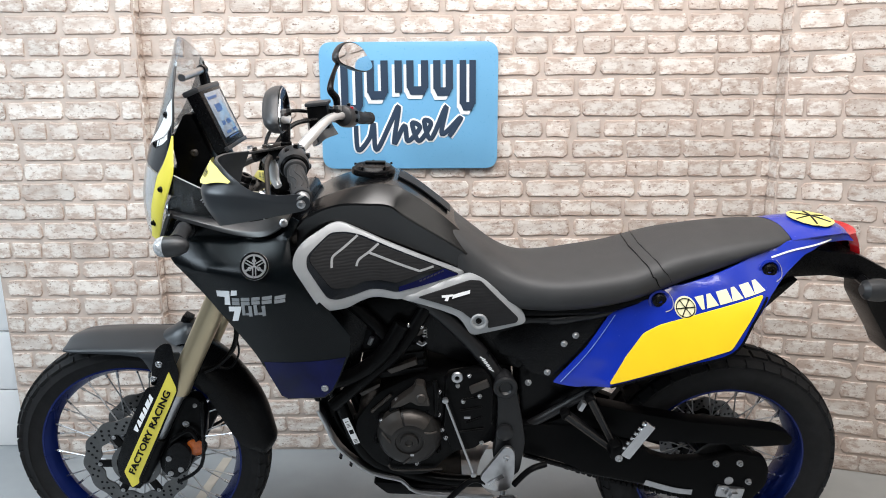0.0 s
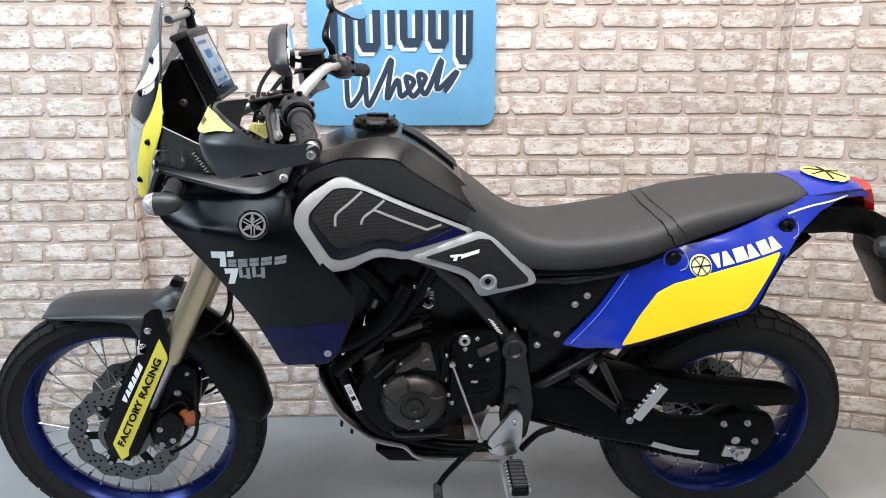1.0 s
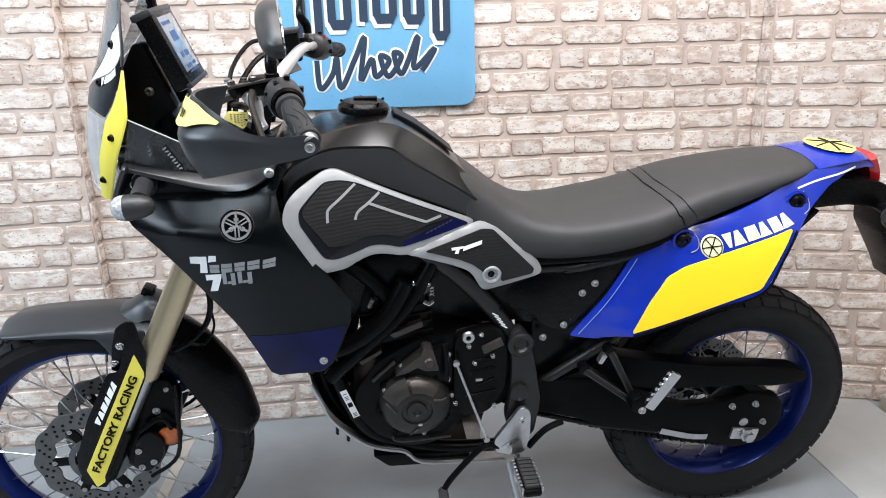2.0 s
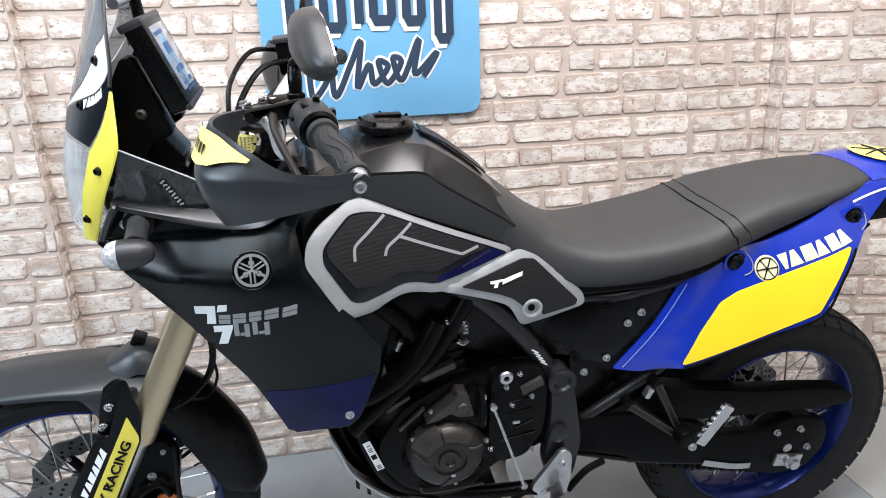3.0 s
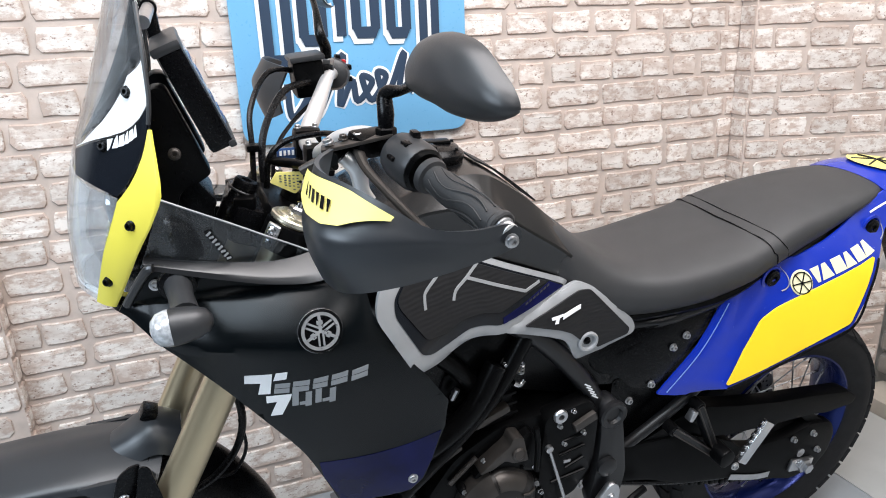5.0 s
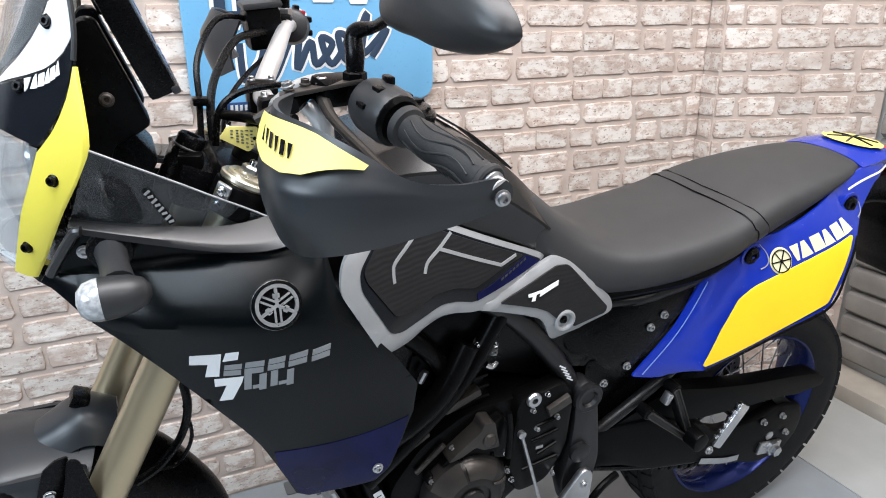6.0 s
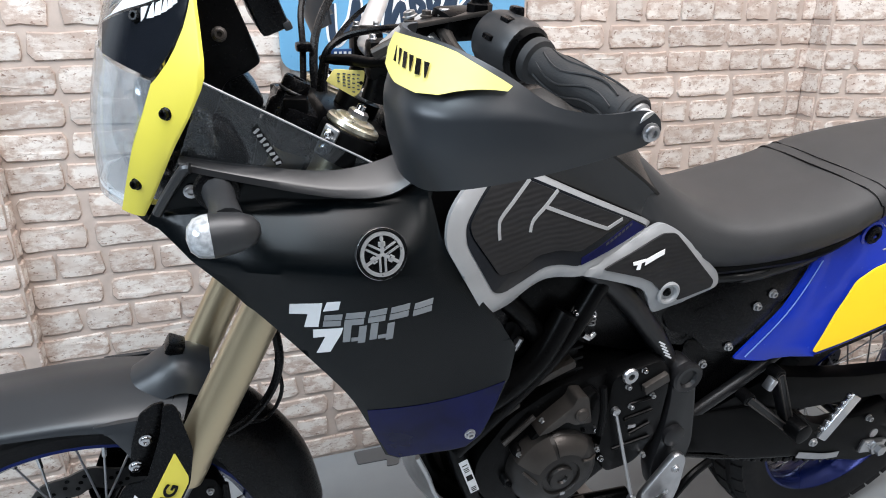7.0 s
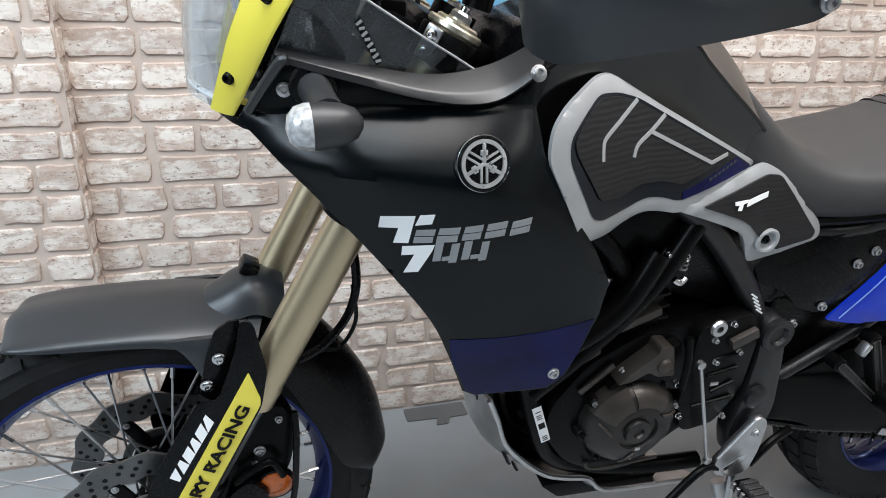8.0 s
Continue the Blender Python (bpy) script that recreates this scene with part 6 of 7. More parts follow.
    for f, dx in ((1.0, 0.008), (1.01, 0.003), (0.99, -0.004), (0.93, -0.011), (0.80, -0.018), (0.54, -0.023), (0.22, -0.025)):
        loops_m.append([mm @ Vector((dx, p.y * f, p.z * f + 0.010 * (1 - f))) for p in outline])
    bm = bmesh.new()
    rings(bm, loops_m)
    mirror = part("mirror", bm, M_GREY_PLASTIC, bar, "matt black mirror head", 60)
    bm = bmesh.new()
    rings(bm, [[mm @ Vector((x, p.y * 0.93, p.z * 0.93)) for p in outline] for x in (0.0095, 0.0112)])
    part("mirror_glass", bm, M_MIRROR, mirror, "mirror glass", 0)
    # handguard shell from the inner mount round to the bar end
    sx, sy = (0.0, 0.0) if s < 0 else (0.05, 0.055)
    HG = []
    for low, fold, top in (((-0.392, 0.285, 1.152), (-0.394, 0.280, 1.200), (-0.378, 0.262, 1.244)), ((-0.414, 0.335, 1.130), (-0.430, 0.343, 1.196), (-0.406, 0.318, 1.250)),
                           ((-0.408, 0.385, 1.125), (-0.434, 0.402, 1.198), (-0.411, 0.364, 1.251)), ((-0.392, 0.425, 1.136), (-0.418, 0.434, 1.199), (-0.392, 0.405, 1.247)),
                           ((-0.355, 0.448, 1.148), (-0.382, 0.454, 1.199), (-0.362, 0.440, 1.233)), ((-0.315, 0.455, 1.157), (-0.335, 0.461, 1.197), (-0.325, 0.456, 1.211)),
                           ((-0.275, 0.456, 1.165), (-0.285, 0.461, 1.189), (-0.280, 0.458, 1.203)), ((-0.238, 0.453, 1.172), (-0.236, 0.455, 1.187), (-0.238, 0.453, 1.203)),
                           ((-0.224, 0.453, 1.180), (-0.222, 0.454, 1.187), (-0.224, 0.453, 1.195))):
        p0, p1, p2 = (Vector((a + sx, s * (b_ + sy), c)) for a, b_, c in (low, fold, top))
        bulge = Vector((-0.003, s * 0.003, 0)) if low[0] < -0.30 else Vector((0, 0, 0))
        HG.append([p0, p0.lerp(p1, 0.5) + bulge, p1.lerp(p0, 0.12), p1.lerp(p2, 0.15), p1.lerp(p2, 0.6), p2])
    if s > 0:
        HG = HG[:5]
    hg = patch(HG, 4, 5)
    hand = part("handguard", sheet_bm(hg, 0.005 if s < 0 else -0.005), M_FENDER, bar, "matt black handguard with a lemon decal", 75)
    if s < 0:
        bolt(hand, Vector((-0.237 + sx, s * 0.4595, 1.187)), (0, s, 0), 0.0085, 0.006, M_ALU)
    part("guard_mount", tube_bm([(-0.372 + sx, s * 0.240, 1.225), (-0.345 + sx, s * 0.215, 1.235), b + d * 0.10], [0.010, 0.009, 0.011], 10), M_MATT, hand)
    bolt(hand, Vector((-0.376 + sx, s * 0.246, 1.246)), (-0.3, 0, 1), 0.008, 0.006, M_ALU)
    if s < 0:
        at = sub(hg, 0, 1, 0, 1)
        bm = bmesh.new()
        ol = [(0.94, 0.19), (0.83, 0.155), (0.74, 0.175), (0.675, 0.25), (0.650, 0.33), (0.665, 0.39), (0.83, 0.52), (0.89, 0.525), (0.94, 0.40)]
        vs_ = [bm.verts.new((u, v, 0)) for u, v in ol]
        bm.faces.new(vs_)
        for lo, hi, no in ((0.65, 0.94, (1, 0, 0)), (0.155, 0.525, (0, 1, 0))):
            for i in range(1, 14):
                c = lo + (hi - lo) * i / 14
                bmesh.ops.bisect_plane(bm, geom=bm.verts[:] + bm.edges[:] + bm.faces[:], plane_co=[c * q for q in no], plane_no=no)
        for v in bm.verts:
            p = at(v.co.x, v.co.y)
            n = (at(v.co.x + 0.01, v.co.y) - at(v.co.x - 0.01, v.co.y)).cross(at(v.co.x, v.co.y + 0.01) - at(v.co.x, v.co.y - 0.01)).normalized()
            n = n if n.dot(Vector((-1, s * 0.6, 0))) > 0 else -n
            v.co = p + n * 0.0066
        sticker2 = part("handguard_decal", bm, M_PALE, hand, "lemon decal")
        if s < 0:
            for k, (low, up) in enumerate(((0.3, 1.0), (1.0, 0.3), (1.0, 0.9), (1.0, 0.3), (1.0, 1.0), (1.0, 0.3))):
                v0 = 0.208 + k * 0.026
                a, b = 0.852 - k * 0.006, 0.765 - k * 0.006
                n = Vector((-0.55, -0.62, 0.55)).normalized()
                bm = bmesh.new()
                bm.faces.new([bm.verts.new(at(u, v) + n * 0.0088) for u, v in ((a, v0 - 0.0085 * low), (a, v0 + 0.0085 * low), (b, v0 + 0.006 + 0.0085 * up), (b, v0 + 0.006 - 0.0085 * up))])
                part("letter_bar", bm, M_BLACK, sticker2, smooth=0)
# grey bracket from the handguard's mount to the mirror's foot, an alloy clutch perch and its cable end
p_a, p_b = Vector((-0.372, -0.232, 1.236)), Vector((-0.306, -0.246, 1.250))
way2 = (p_b - p_a).normalized()
bracket = part("guard_bracket", box_bm(((p_b - p_a).length + 0.02, 0.024, 0.005), Matrix.Translation((p_a + p_b) / 2) @ way2.to_track_quat("X", "Z").to_matrix().to_4x4(), 0.002), M_COVER, bar, "grey alloy handguard bracket")
for p in (p_a, p_a + way2 * 0.020 + Vector((0, 0.010, 0))):
    bolt(bracket, p + Vector((0, 0, 0.003)), (0, 0, 1), 0.0065, 0.007, M_COVER)
part("clutch_perch", tube_bm([(-0.352, -0.225, 1.222), (-0.338, -0.232, 1.205), (-0.334, -0.238, 1.180), (-0.325, -0.246, 1.166)], [0.011, 0.012, 0.010, 0.008], 12), M_BAR, bar, "silver clutch perch")
part("cable_end", tube_bm([(-0.405, -0.215, 1.205), (-0.380, -0.222, 1.218), (-0.352, -0.228, 1.224)], [0.006, 0.007, 0.006], 10), M_COVER, bar)
part("cable_guide", box_bm((0.060, 0.150, 0.060), Matrix.Translation((-0.458, 0.005, 1.078)) @ Matrix.Rotation(radians(20), 4, "Y"), 0.014), M_BLACK, bike)
for y, z in ((-0.050, 1.112), (0.030, 1.106), (0.075, 1.100)):
    part("connector", box_bm((0.030, 0.024, 0.022), Matrix.Translation((-0.462, y, z)) @ Matrix.Rotation(radians(y * 300), 4, "Z"), 0.004), M_MATT, bike)
# front brake reservoir on the far side
res = part("brake_reservoir", box_bm((0.056, 0.055, 0.064), Matrix.Translation((-0.310, 0.212, 1.244)) @ Matrix.Rotation(radians(-6), 4, "Y"), 0.008), M_MATT, bar, "square black brake reservoir")
part("lid", box_bm((0.062, 0.061, 0.010), Matrix.Translation((-0.313, 0.212, 1.280)) @ Matrix.Rotation(radians(-6), 4, "Y"), 0.004), M_GREY_PLASTIC, res)
part("kill_switch", box_bm((0.014, 0.010, 0.008), Matrix.Translation((-0.232, 0.268, 1.260)), 0.003), M_RED, bar, "red kill switch")
# cables and hoses
CABLES = [([(-0.325, 0.215, 1.255), (-0.385, 0.170, 1.262), (-0.425, 0.110, 1.215), (-0.432, 0.073, 1.159), (-0.440, 0.035, 1.070)], 0.0060),
          ([(-0.310, 0.190, 1.240), (-0.365, 0.140, 1.235), (-0.405, 0.095, 1.190), (-0.420, 0.060, 1.140), (-0.420, 0.020, 1.060)], 0.0075),
          ([(-0.300, 0.170, 1.215), (-0.350, 0.130, 1.190), (-0.395, 0.080, 1.150), (-0.41, 0.04, 1.08)], 0.0045)]
for pts, r in CABLES:
    part("cable", tube_bm(pts, r * 0.8, 8, 6), M_BLACK, bar)
part("cable_clip", box_bm((0.022, 0.020, 0.012), Matrix.Translation((-0.432, 0.066, 1.163)), 0.004), M_BLACK, bar)
clamp_m = Matrix.Translation((-0.4390, -0.1300, 1.0885)) @ Matrix.Rotation(radians(-40), 4, "Z") @ Matrix.Rotation(radians(26), 4, "Y")
clamp_plate = part("clamp_plate", box_bm((0.020, 0.006, 0.042), clamp_m, 0.003), M_ALU, bike, "silver fork clamp with two bolts")
for dz in (-0.011, 0.011):
    bolt(clamp_plate, clamp_m @ Vector((0, -0.003, dz)), (-0.62, -0.77, 0.1), 0.0075, 0.006, M_CHROME)
lock = part("ignition_barrel", lathe_bm([(0.022, -0.040), (0.022, -0.010), (0.018, -0.004), (0.018, 0.004), (0.0165, 0.006), (0.0165, 0.010), (0.018, 0.012), (0.018, 0.024), (0.016, 0.027), (0.008, 0.027), (0.007, 0.022), (0.0, 0.022)], (-0.466, -0.026, 1.116), -FORK_DIR, 26), M_BLACK, bike, "black ignition lock barrel")
part("lock_ring", lathe_bm([(0.0182, 0.008), (0.0195, 0.009), (0.0195, 0.011), (0.0182, 0.012)], (-0.466, -0.026, 1.116), -FORK_DIR, 26, closed=True), M_GREY_PLASTIC, lock)
part("lever_tube", tube_bm([(-0.420, 0.0, 1.160), (-0.407, -0.024, 1.163), (-0.390, -0.056, 1.168), (-0.372, -0.088, 1.171), (-0.345, -0.140, 1.184)], [0.004, 0.007, 0.0075, 0.0065, 0.006], 12), M_MATT, bar)
part("cable", tube_bm([(-0.425, -0.012, 1.120), (-0.416, -0.012, 1.168), (-0.386, -0.004, 1.189), (-0.340, -0.030, 1.202), (-0.320, -0.090, 1.212)], 0.0048, 10, 6), M_BLACK, bar)
tag_blue = part("key_tag", plate_bm(rounded([(-0.398, 1.1635), (-0.349, 1.1640), (-0.346, 1.1480), (-0.398, 1.1440)], 0.003), 0.044, 0.046, 0.0006), M_TAG, bike, "navy paper key tag")
for k in range(6):
    x = -0.394 + k * 0.0066
    part("letter_bar", plate_bm([(x, 1.1520), (x + 0.0038, 1.1522), (x + 0.0040, 1.1602), (x + 0.0002, 1.1600)], 0.0428, 0.0436, 0), M_WHITE, tag_blue, smooth=0)
tag_out = [(-0.4155, 1.1590), (-0.3765, 1.1560), (-0.3775, 1.1440), (-0.3830, 1.1290), (-0.3900, 1.1230), (-0.4260, 1.1440)]
tag_y = part("key_tag", plate_bm(rounded(tag_out, 0.003), -0.063, -0.061, 0.0006), M_PALE, bike, "yellow paper key tag with handwriting")
part("tag_hole", lathe_bm([(0.0024, 0), (0.0024, 0.0006), (0.0, 0.0006)], (-0.3815, -0.0633, 1.1410), (0, -1, 0), 12), M_BLACK, tag_y)
for k, (x, top, low) in enumerate(((-0.412, 1.154, 1.145), (-0.405, 1.154, 1.139), (-0.399, 1.153, 1.137), (-0.393, 1.153, 1.131), (-0.387, 1.152, 1.134))):
    n = 5 if k else 3
    for i in range(n):
        z = top + (low - top) * i / (n - 1)
        part("text_bar", plate_bm([(x, z), (x + 0.0038 - 0.001 * (i % 2), z - 0.0004), (x + 0.0034, z - 0.0018), (x + 0.0004, z - 0.0014)], -0.0640, -0.0632, 0), M_NAVY, tag_y, smooth=0)

# black block added to keep the tank's lit front dark
part("tank_front_filler", plate_bm(rounded([(-0.352, 1.020), (-0.345, 1.070), (-0.325, 1.104), (-0.300, 1.108), (-0.285, 1.060), (-0.290, 1.020)], 0.010), -0.095, 0.095, 0.010), M_BLACK, bike)

# radiator and hoses behind the fairing
rad = part("radiator", box_bm((0.040, 0.27, 0.27), Matrix.Translation((-0.350, 0, 0.825)) @ Matrix.Rotation(radians(-12), 4, "Y"), 0.006), M_MATT, bike)
both("radiator_shroud", plate_bm(rounded([(-0.42, 0.98), (-0.32, 0.98), (-0.27, 0.65), (-0.36, 0.63)], 0.01), -0.165, -0.155, 0.003), M_BLACK)
part("drain_plug", lathe_bm([(0.006, 0), (0.014, 0.004), (0.016, 0.030), (0.011, 0.044), (0.006, 0.060), (0.003, 0.062)], (-0.300, -0.135, 0.645), (0.08, 0, -1), 16), M_MATT, bike, "black drain plug")
part("brake_hose", tube_bm([(-0.510, -0.060, 0.800), (-0.505, -0.062, 0.740), (-0.520, -0.066, 0.690), (-0.555, -0.078, 0.655), (-0.590, -0.085, 0.640)], 0.0065, 8, 6), M_BLACK, bike)
part("sensor_wire", tube_bm([(-0.510, -0.060, 0.740), (-0.505, -0.060, 0.680), (-0.530, -0.066, 0.640), (-0.565, -0.078, 0.650)], 0.0030, 6, 6), M_BLACK, bike)

# engine
eng = new("engine")
eng.parent = bike
case = [(-0.205, 0.46), (-0.205, 0.52), (-0.150, 0.600), (-0.060, 0.650), (0.080, 0.660), (0.165, 0.600), (0.180, 0.480), (0.140, 0.450), (0.070, 0.436), (0.022, 0.398), (-0.010, 0.356), (-0.080, 0.350), (-0.160, 0.395)]
part("crankcase", plate_bm(rounded(case, 0.025), -0.130, 0.130, 0.012), M_ENGINE, eng, "dark cast crankcase")
part("sump", plate_bm(rounded([(-0.17, 0.30), (0.08, 0.285), (0.06, 0.255), (-0.13, 0.262)], 0.01), -0.09, 0.09, 0.008), M_ENGINE, eng)
GC = (-0.064, -0.120, 0.489)
cov = part("generator_cover", lathe_bm([(0.084, 0), (0.084, 0.022), (0.079, 0.034), (0.071, 0.046), (0.058, 0.054), (0.036, 0.058), (0.034, 0.053), (0.024, 0.053), (0.022, 0.060), (0.010, 0.061), (0.008, 0.057), (0.0, 0.057)], GC, (0, -1, 0), 48), M_GENERATOR, eng, "round dark generator cover")
wedge = [(-0.112, 0.578), (-0.098, 0.592), (-0.052, 0.628), (-0.047, 0.644), (-0.026, 0.642), (-0.011, 0.584), (-0.043, 0.586), (-0.060, 0.597), (-0.085, 0.583)]
shoulder = part("cover_shoulder", plate_bm(rounded(wedge, 0.006), -0.162, -0.115, 0.006), M_COVER, eng, "bronze-grey cover shoulder")
part("shoulder_cap", lathe_bm([(0.013, 0), (0.013, 0.004), (0.009, 0.007), (0.0, 0.007)], (-0.034, -0.161, 0.606), (0, -1, 0.2), 20), M_COVER, shoulder)
part("shoulder_case", plate_bm(rounded([(-0.120, 0.560), (-0.085, 0.600), (-0.002, 0.640), (0.020, 0.600), (0.020, 0.540), (-0.05, 0.56)], 0.01), -0.150, -0.110, 0.008), M_ENGINE, eng)


def sector_bm(a0, a1, way, n=10):
    """A raised facet of the domed cover between two angles; way: radius and height over its foot."""
    bm = bmesh.new()
    rows = []
    for k in range(n + 1):
        a = radians(a0 + (a1 - a0) * k / n)
        rows.append([bm.verts.new((GC[0] + r * math.cos(a), GC[1] - h, GC[2] + r * math.sin(a))) for r, h in way])
    for p, q in zip(rows, rows[1:]):
        for k in range(len(way)):
            m = (k + 1) % len(way)
            bm.faces.new((p[k], p[m], q[m], q[k]))
    bm.faces.new(rows[0][::-1])
    bm.faces.new(rows[-1])
    bmesh.ops.recalc_face_normals(bm, faces=bm.faces[:])
    return bm


# raised facets take a paler bronze than the dome, as if lit
for a0, a1, r0, r1 in ((107, 156, 0.048, 0.086), (46, 101, 0.050, 0.079)):
    way = [(r0, 0.030), (r0, 0.0580), (0.060, 0.0560), (0.0715, 0.0480), (r1 - 0.002, 0.0380), (r1, 0.0260), (r1, 0.015)]
    part("cover_facet", sector_bm(a0, a1, way), M_COVER, cov, "bronze-grey raised facet, paler than the dome to look lit")
for a in (168, 24, 262):
    c, d = math.cos(radians(a)), math.sin(radians(a))
    part("cover_rib", tube_bm([(GC[0] + 0.046 * c - 0.010 * d, GC[1] - 0.0575, GC[2] + 0.046 * d + 0.010 * c), (GC[0] + 0.060 * c, GC[1] - 0.0545, GC[2] + 0.060 * d), (GC[0] + 0.072 * c + 0.006 * d, GC[1] - 0.046, GC[2] + 0.072 * d - 0.006 * c)], 0.0026, 8), M_COVER, cov)
for k in range(8):
    a = radians(45 * k + 12)
    c = (GC[0] + 0.085 * math.cos(a), -0.118, GC[2] + 0.085 * math.sin(a))
    boss = part("cover_boss", lathe_bm([(0.010, 0), (0.010, 0.026), (0.008, 0.030), (0.004, 0.030)], c, (0, -1, 0), 12), M_ENGINE, cov)
    bolt(boss, (c[0], -0.148, c[2]), (0, -1, 0), 0.0055, 0.006, M_ALU if k in (0, 3, 6) else M_MATT)
part("cover_mark", box_bm((0.009, 0.002, 0.006), Matrix.Translation((-0.057, -0.1775, 0.452)), 0.0005), M_ALU, cov)
part("lower_rail", tube_bm([(-0.120, -0.135, 0.392), (-0.100, -0.137, 0.376), (0.020, -0.138, 0.380)], 0.003, 8), M_COVER, eng)
sprk = part("sprocket_cover", plate_bm(rounded([(0.025, 0.660), (0.125, 0.680), (0.148, 0.640), (0.148, 0.520), (0.110, 0.450), (0.045, 0.440), (0.022, 0.500)], 0.02), -0.150, -0.110, 0.010), M_ENGINE, eng, "dark sprocket cover")
part("cover_block", plate_bm(rounded([(0.085, 0.634), (0.129, 0.655), (0.136, 0.638), (0.091, 0.617)], 0.002), -0.160, -0.140, 0.003), M_COVER, sprk)
for a, b in (((0.063, 0.564), (0.118, 0.575)), ((0.080, 0.528), (0.119, 0.545)), ((0.050, 0.500), (0.125, 0.512)), ((0.070, 0.596), (0.112, 0.604))):
    part("cover_rib", tube_bm([(a[0], -0.151, a[1]), (b[0], -0.152, b[1])], 0.0032, 8), M_ENGINE, sprk)
for x, z in ((0.057, 0.637), (0.071, 0.592), (0.112, 0.607), (0.011, 0.620), (0.010, 0.554), (0.028, 0.486), (0.120, 0.470)):
    bolt(sprk, (x, -0.150, z), r=0.006, h=0.008, mat=M_ALU if x > 0.05 else M_CHROME)
part("eyelet", lathe_bm([(0.006, 0), (0.014, 0.0), (0.015, 0.004), (0.013, 0.008), (0.006, 0.008)], (0.055, -0.150, 0.661), (0, -1, 0), 22, closed=True), M_ALU, sprk, "silver eyelet")
bolt(sprk, (0.085, -0.148, 0.664), r=0.006, h=0.008, mat=M_CHROME)
part("cover_emblem", box_bm((0.016, 0.003, 0.007), Matrix.Translation((0.082, -0.1515, 0.545)), 0.001), M_ALU, sprk)
# brackets and fastenings on the cylinder's flank
for outline in ([(-0.120, 0.672), (-0.047, 0.700), (-0.043, 0.687), (-0.108, 0.662)], [(-0.190, 0.606), (-0.138, 0.634), (-0.137, 0.626), (-0.182, 0.598)]):
    part("cylinder_ledge", plate_bm(rounded(outline, 0.002), -0.137, -0.110, 0.002), M_COVER, eng)
part("case_rib", tube_bm([(-0.160, -0.137, 0.553), (-0.110, -0.139, 0.602)], 0.0048, 8), M_COVER, eng)
for x, z, r in ((-0.155, 0.756, 0.006), (-0.107, 0.724, 0.006), (-0.133, 0.691, 0.007), (-0.095, 0.591, 0.006), (-0.038, 0.632, 0.0085), (-0.086, 0.735, 0.005), (-0.160, 0.748, 0.004)):
    bolt(eng, (x, -0.139 if z < 0.65 else -0.132, z), r=r, h=0.009, mat=M_ALU)
part("hose_clamp", tube_bm([(-0.152, -0.138, 0.764), (-0.160, -0.136, 0.744)], 0.006, 8), M_ALU, eng)
valve = part("throttle_valve", lathe_bm([(0.020, 0), (0.022, 0.006), (0.018, 0.014), (0.010, 0.018), (0.004, 0.020)], (-0.046, -0.126, 0.785), (0, -1, 0.1), 20), M_COVER, eng, "grey throttle valve with bright screws")
for x, z, r in ((-0.064, 0.797, 0.0045), (-0.033, 0.793, 0.006), (-0.050, 0.777, 0.004), (-0.040, 0.803, 0.004), (-0.070, 0.784, 0.0035)):
    bolt(valve, (x, -0.139, z), r=r, h=0.008, mat=M_CHROME)
part("throttle_lever", tube_bm([(-0.042, -0.140, 0.752), (-0.031, -0.142, 0.746), (-0.022, -0.140, 0.752)], 0.005, 8), M_CHROME, valve)
part("throttle_spring", tube_bm([Vector((-0.025 + 0.006 * math.cos(a), -0.132 + 0.006 * math.sin(a), 0.760 + a * 0.0012)) for a in (0.6 * k for k in range(40))], 0.0014, 5, 1, smooth=False), M_ALU, valve)
part("guard_bit", box_bm((0.024, 0.004, 0.008), Matrix.Translation((-0.198, -0.158, 0.664)) @ Matrix.Rotation(radians(-16), 4, "Y"), 0.002), M_ALU, eng, "bright clip")
cyl_m = Matrix.Translation((-0.105, 0, 0.715)) @ Matrix.Rotation(radians(-8), 4, "Y")
cyl = part("cylinder_block", box_bm((0.150, 0.235, 0.150), cyl_m, 0.012), M_ENGINE, eng, "dark cylinder block")
for k in range(4):
    part("cooling_fin", box_bm((0.158, 0.246, 0.006), cyl_m @ Matrix.Translation((0, 0, -0.055 + k * 0.022)), 0.002), M_ENGINE, cyl)
part("cylinder_head", box_bm((0.165, 0.245, 0.085), Matrix.Translation((-0.085, 0, 0.825)) @ Matrix.Rotation(radians(-8), 4, "Y"), 0.018), M_MATT, eng)
part("head_cover", box_bm((0.130, 0.225, 0.045), Matrix.Translation((-0.075, 0, 0.885)) @ Matrix.Rotation(radians(-8), 4, "Y"), 0.014), M_MATT, eng)
part("throttle_body", lathe_bm([(0.030, 0), (0.032, 0.01), (0.028, 0.05), (0.032, 0.09), (0.028, 0.10)], (0.000, -0.075, 0.815), (1, 0, 0.3), 22), M_MATT, eng)
part("throttle_body", lathe_bm([(0.030, 0), (0.032, 0.01), (0.028, 0.05), (0.032, 0.09), (0.028, 0.10)], (0.000, 0.055, 0.815), (1, 0, 0.3), 22), M_MATT, eng)
part("coolant_hose", tube_bm([(-0.300, -0.145, 0.640), (-0.210, -0.150, 0.660), (-0.130, -0.150, 0.720), (-0.080, -0.140, 0.800)], 0.020, 14, 6), M_MATT, eng)
part("coolant_hose", tube_bm([(-0.300, -0.110, 0.880), (-0.220, -0.130, 0.860), (-0.150, -0.130, 0.800), (-0.110, -0.125, 0.740)], 0.016, 14, 6), M_MATT, eng)
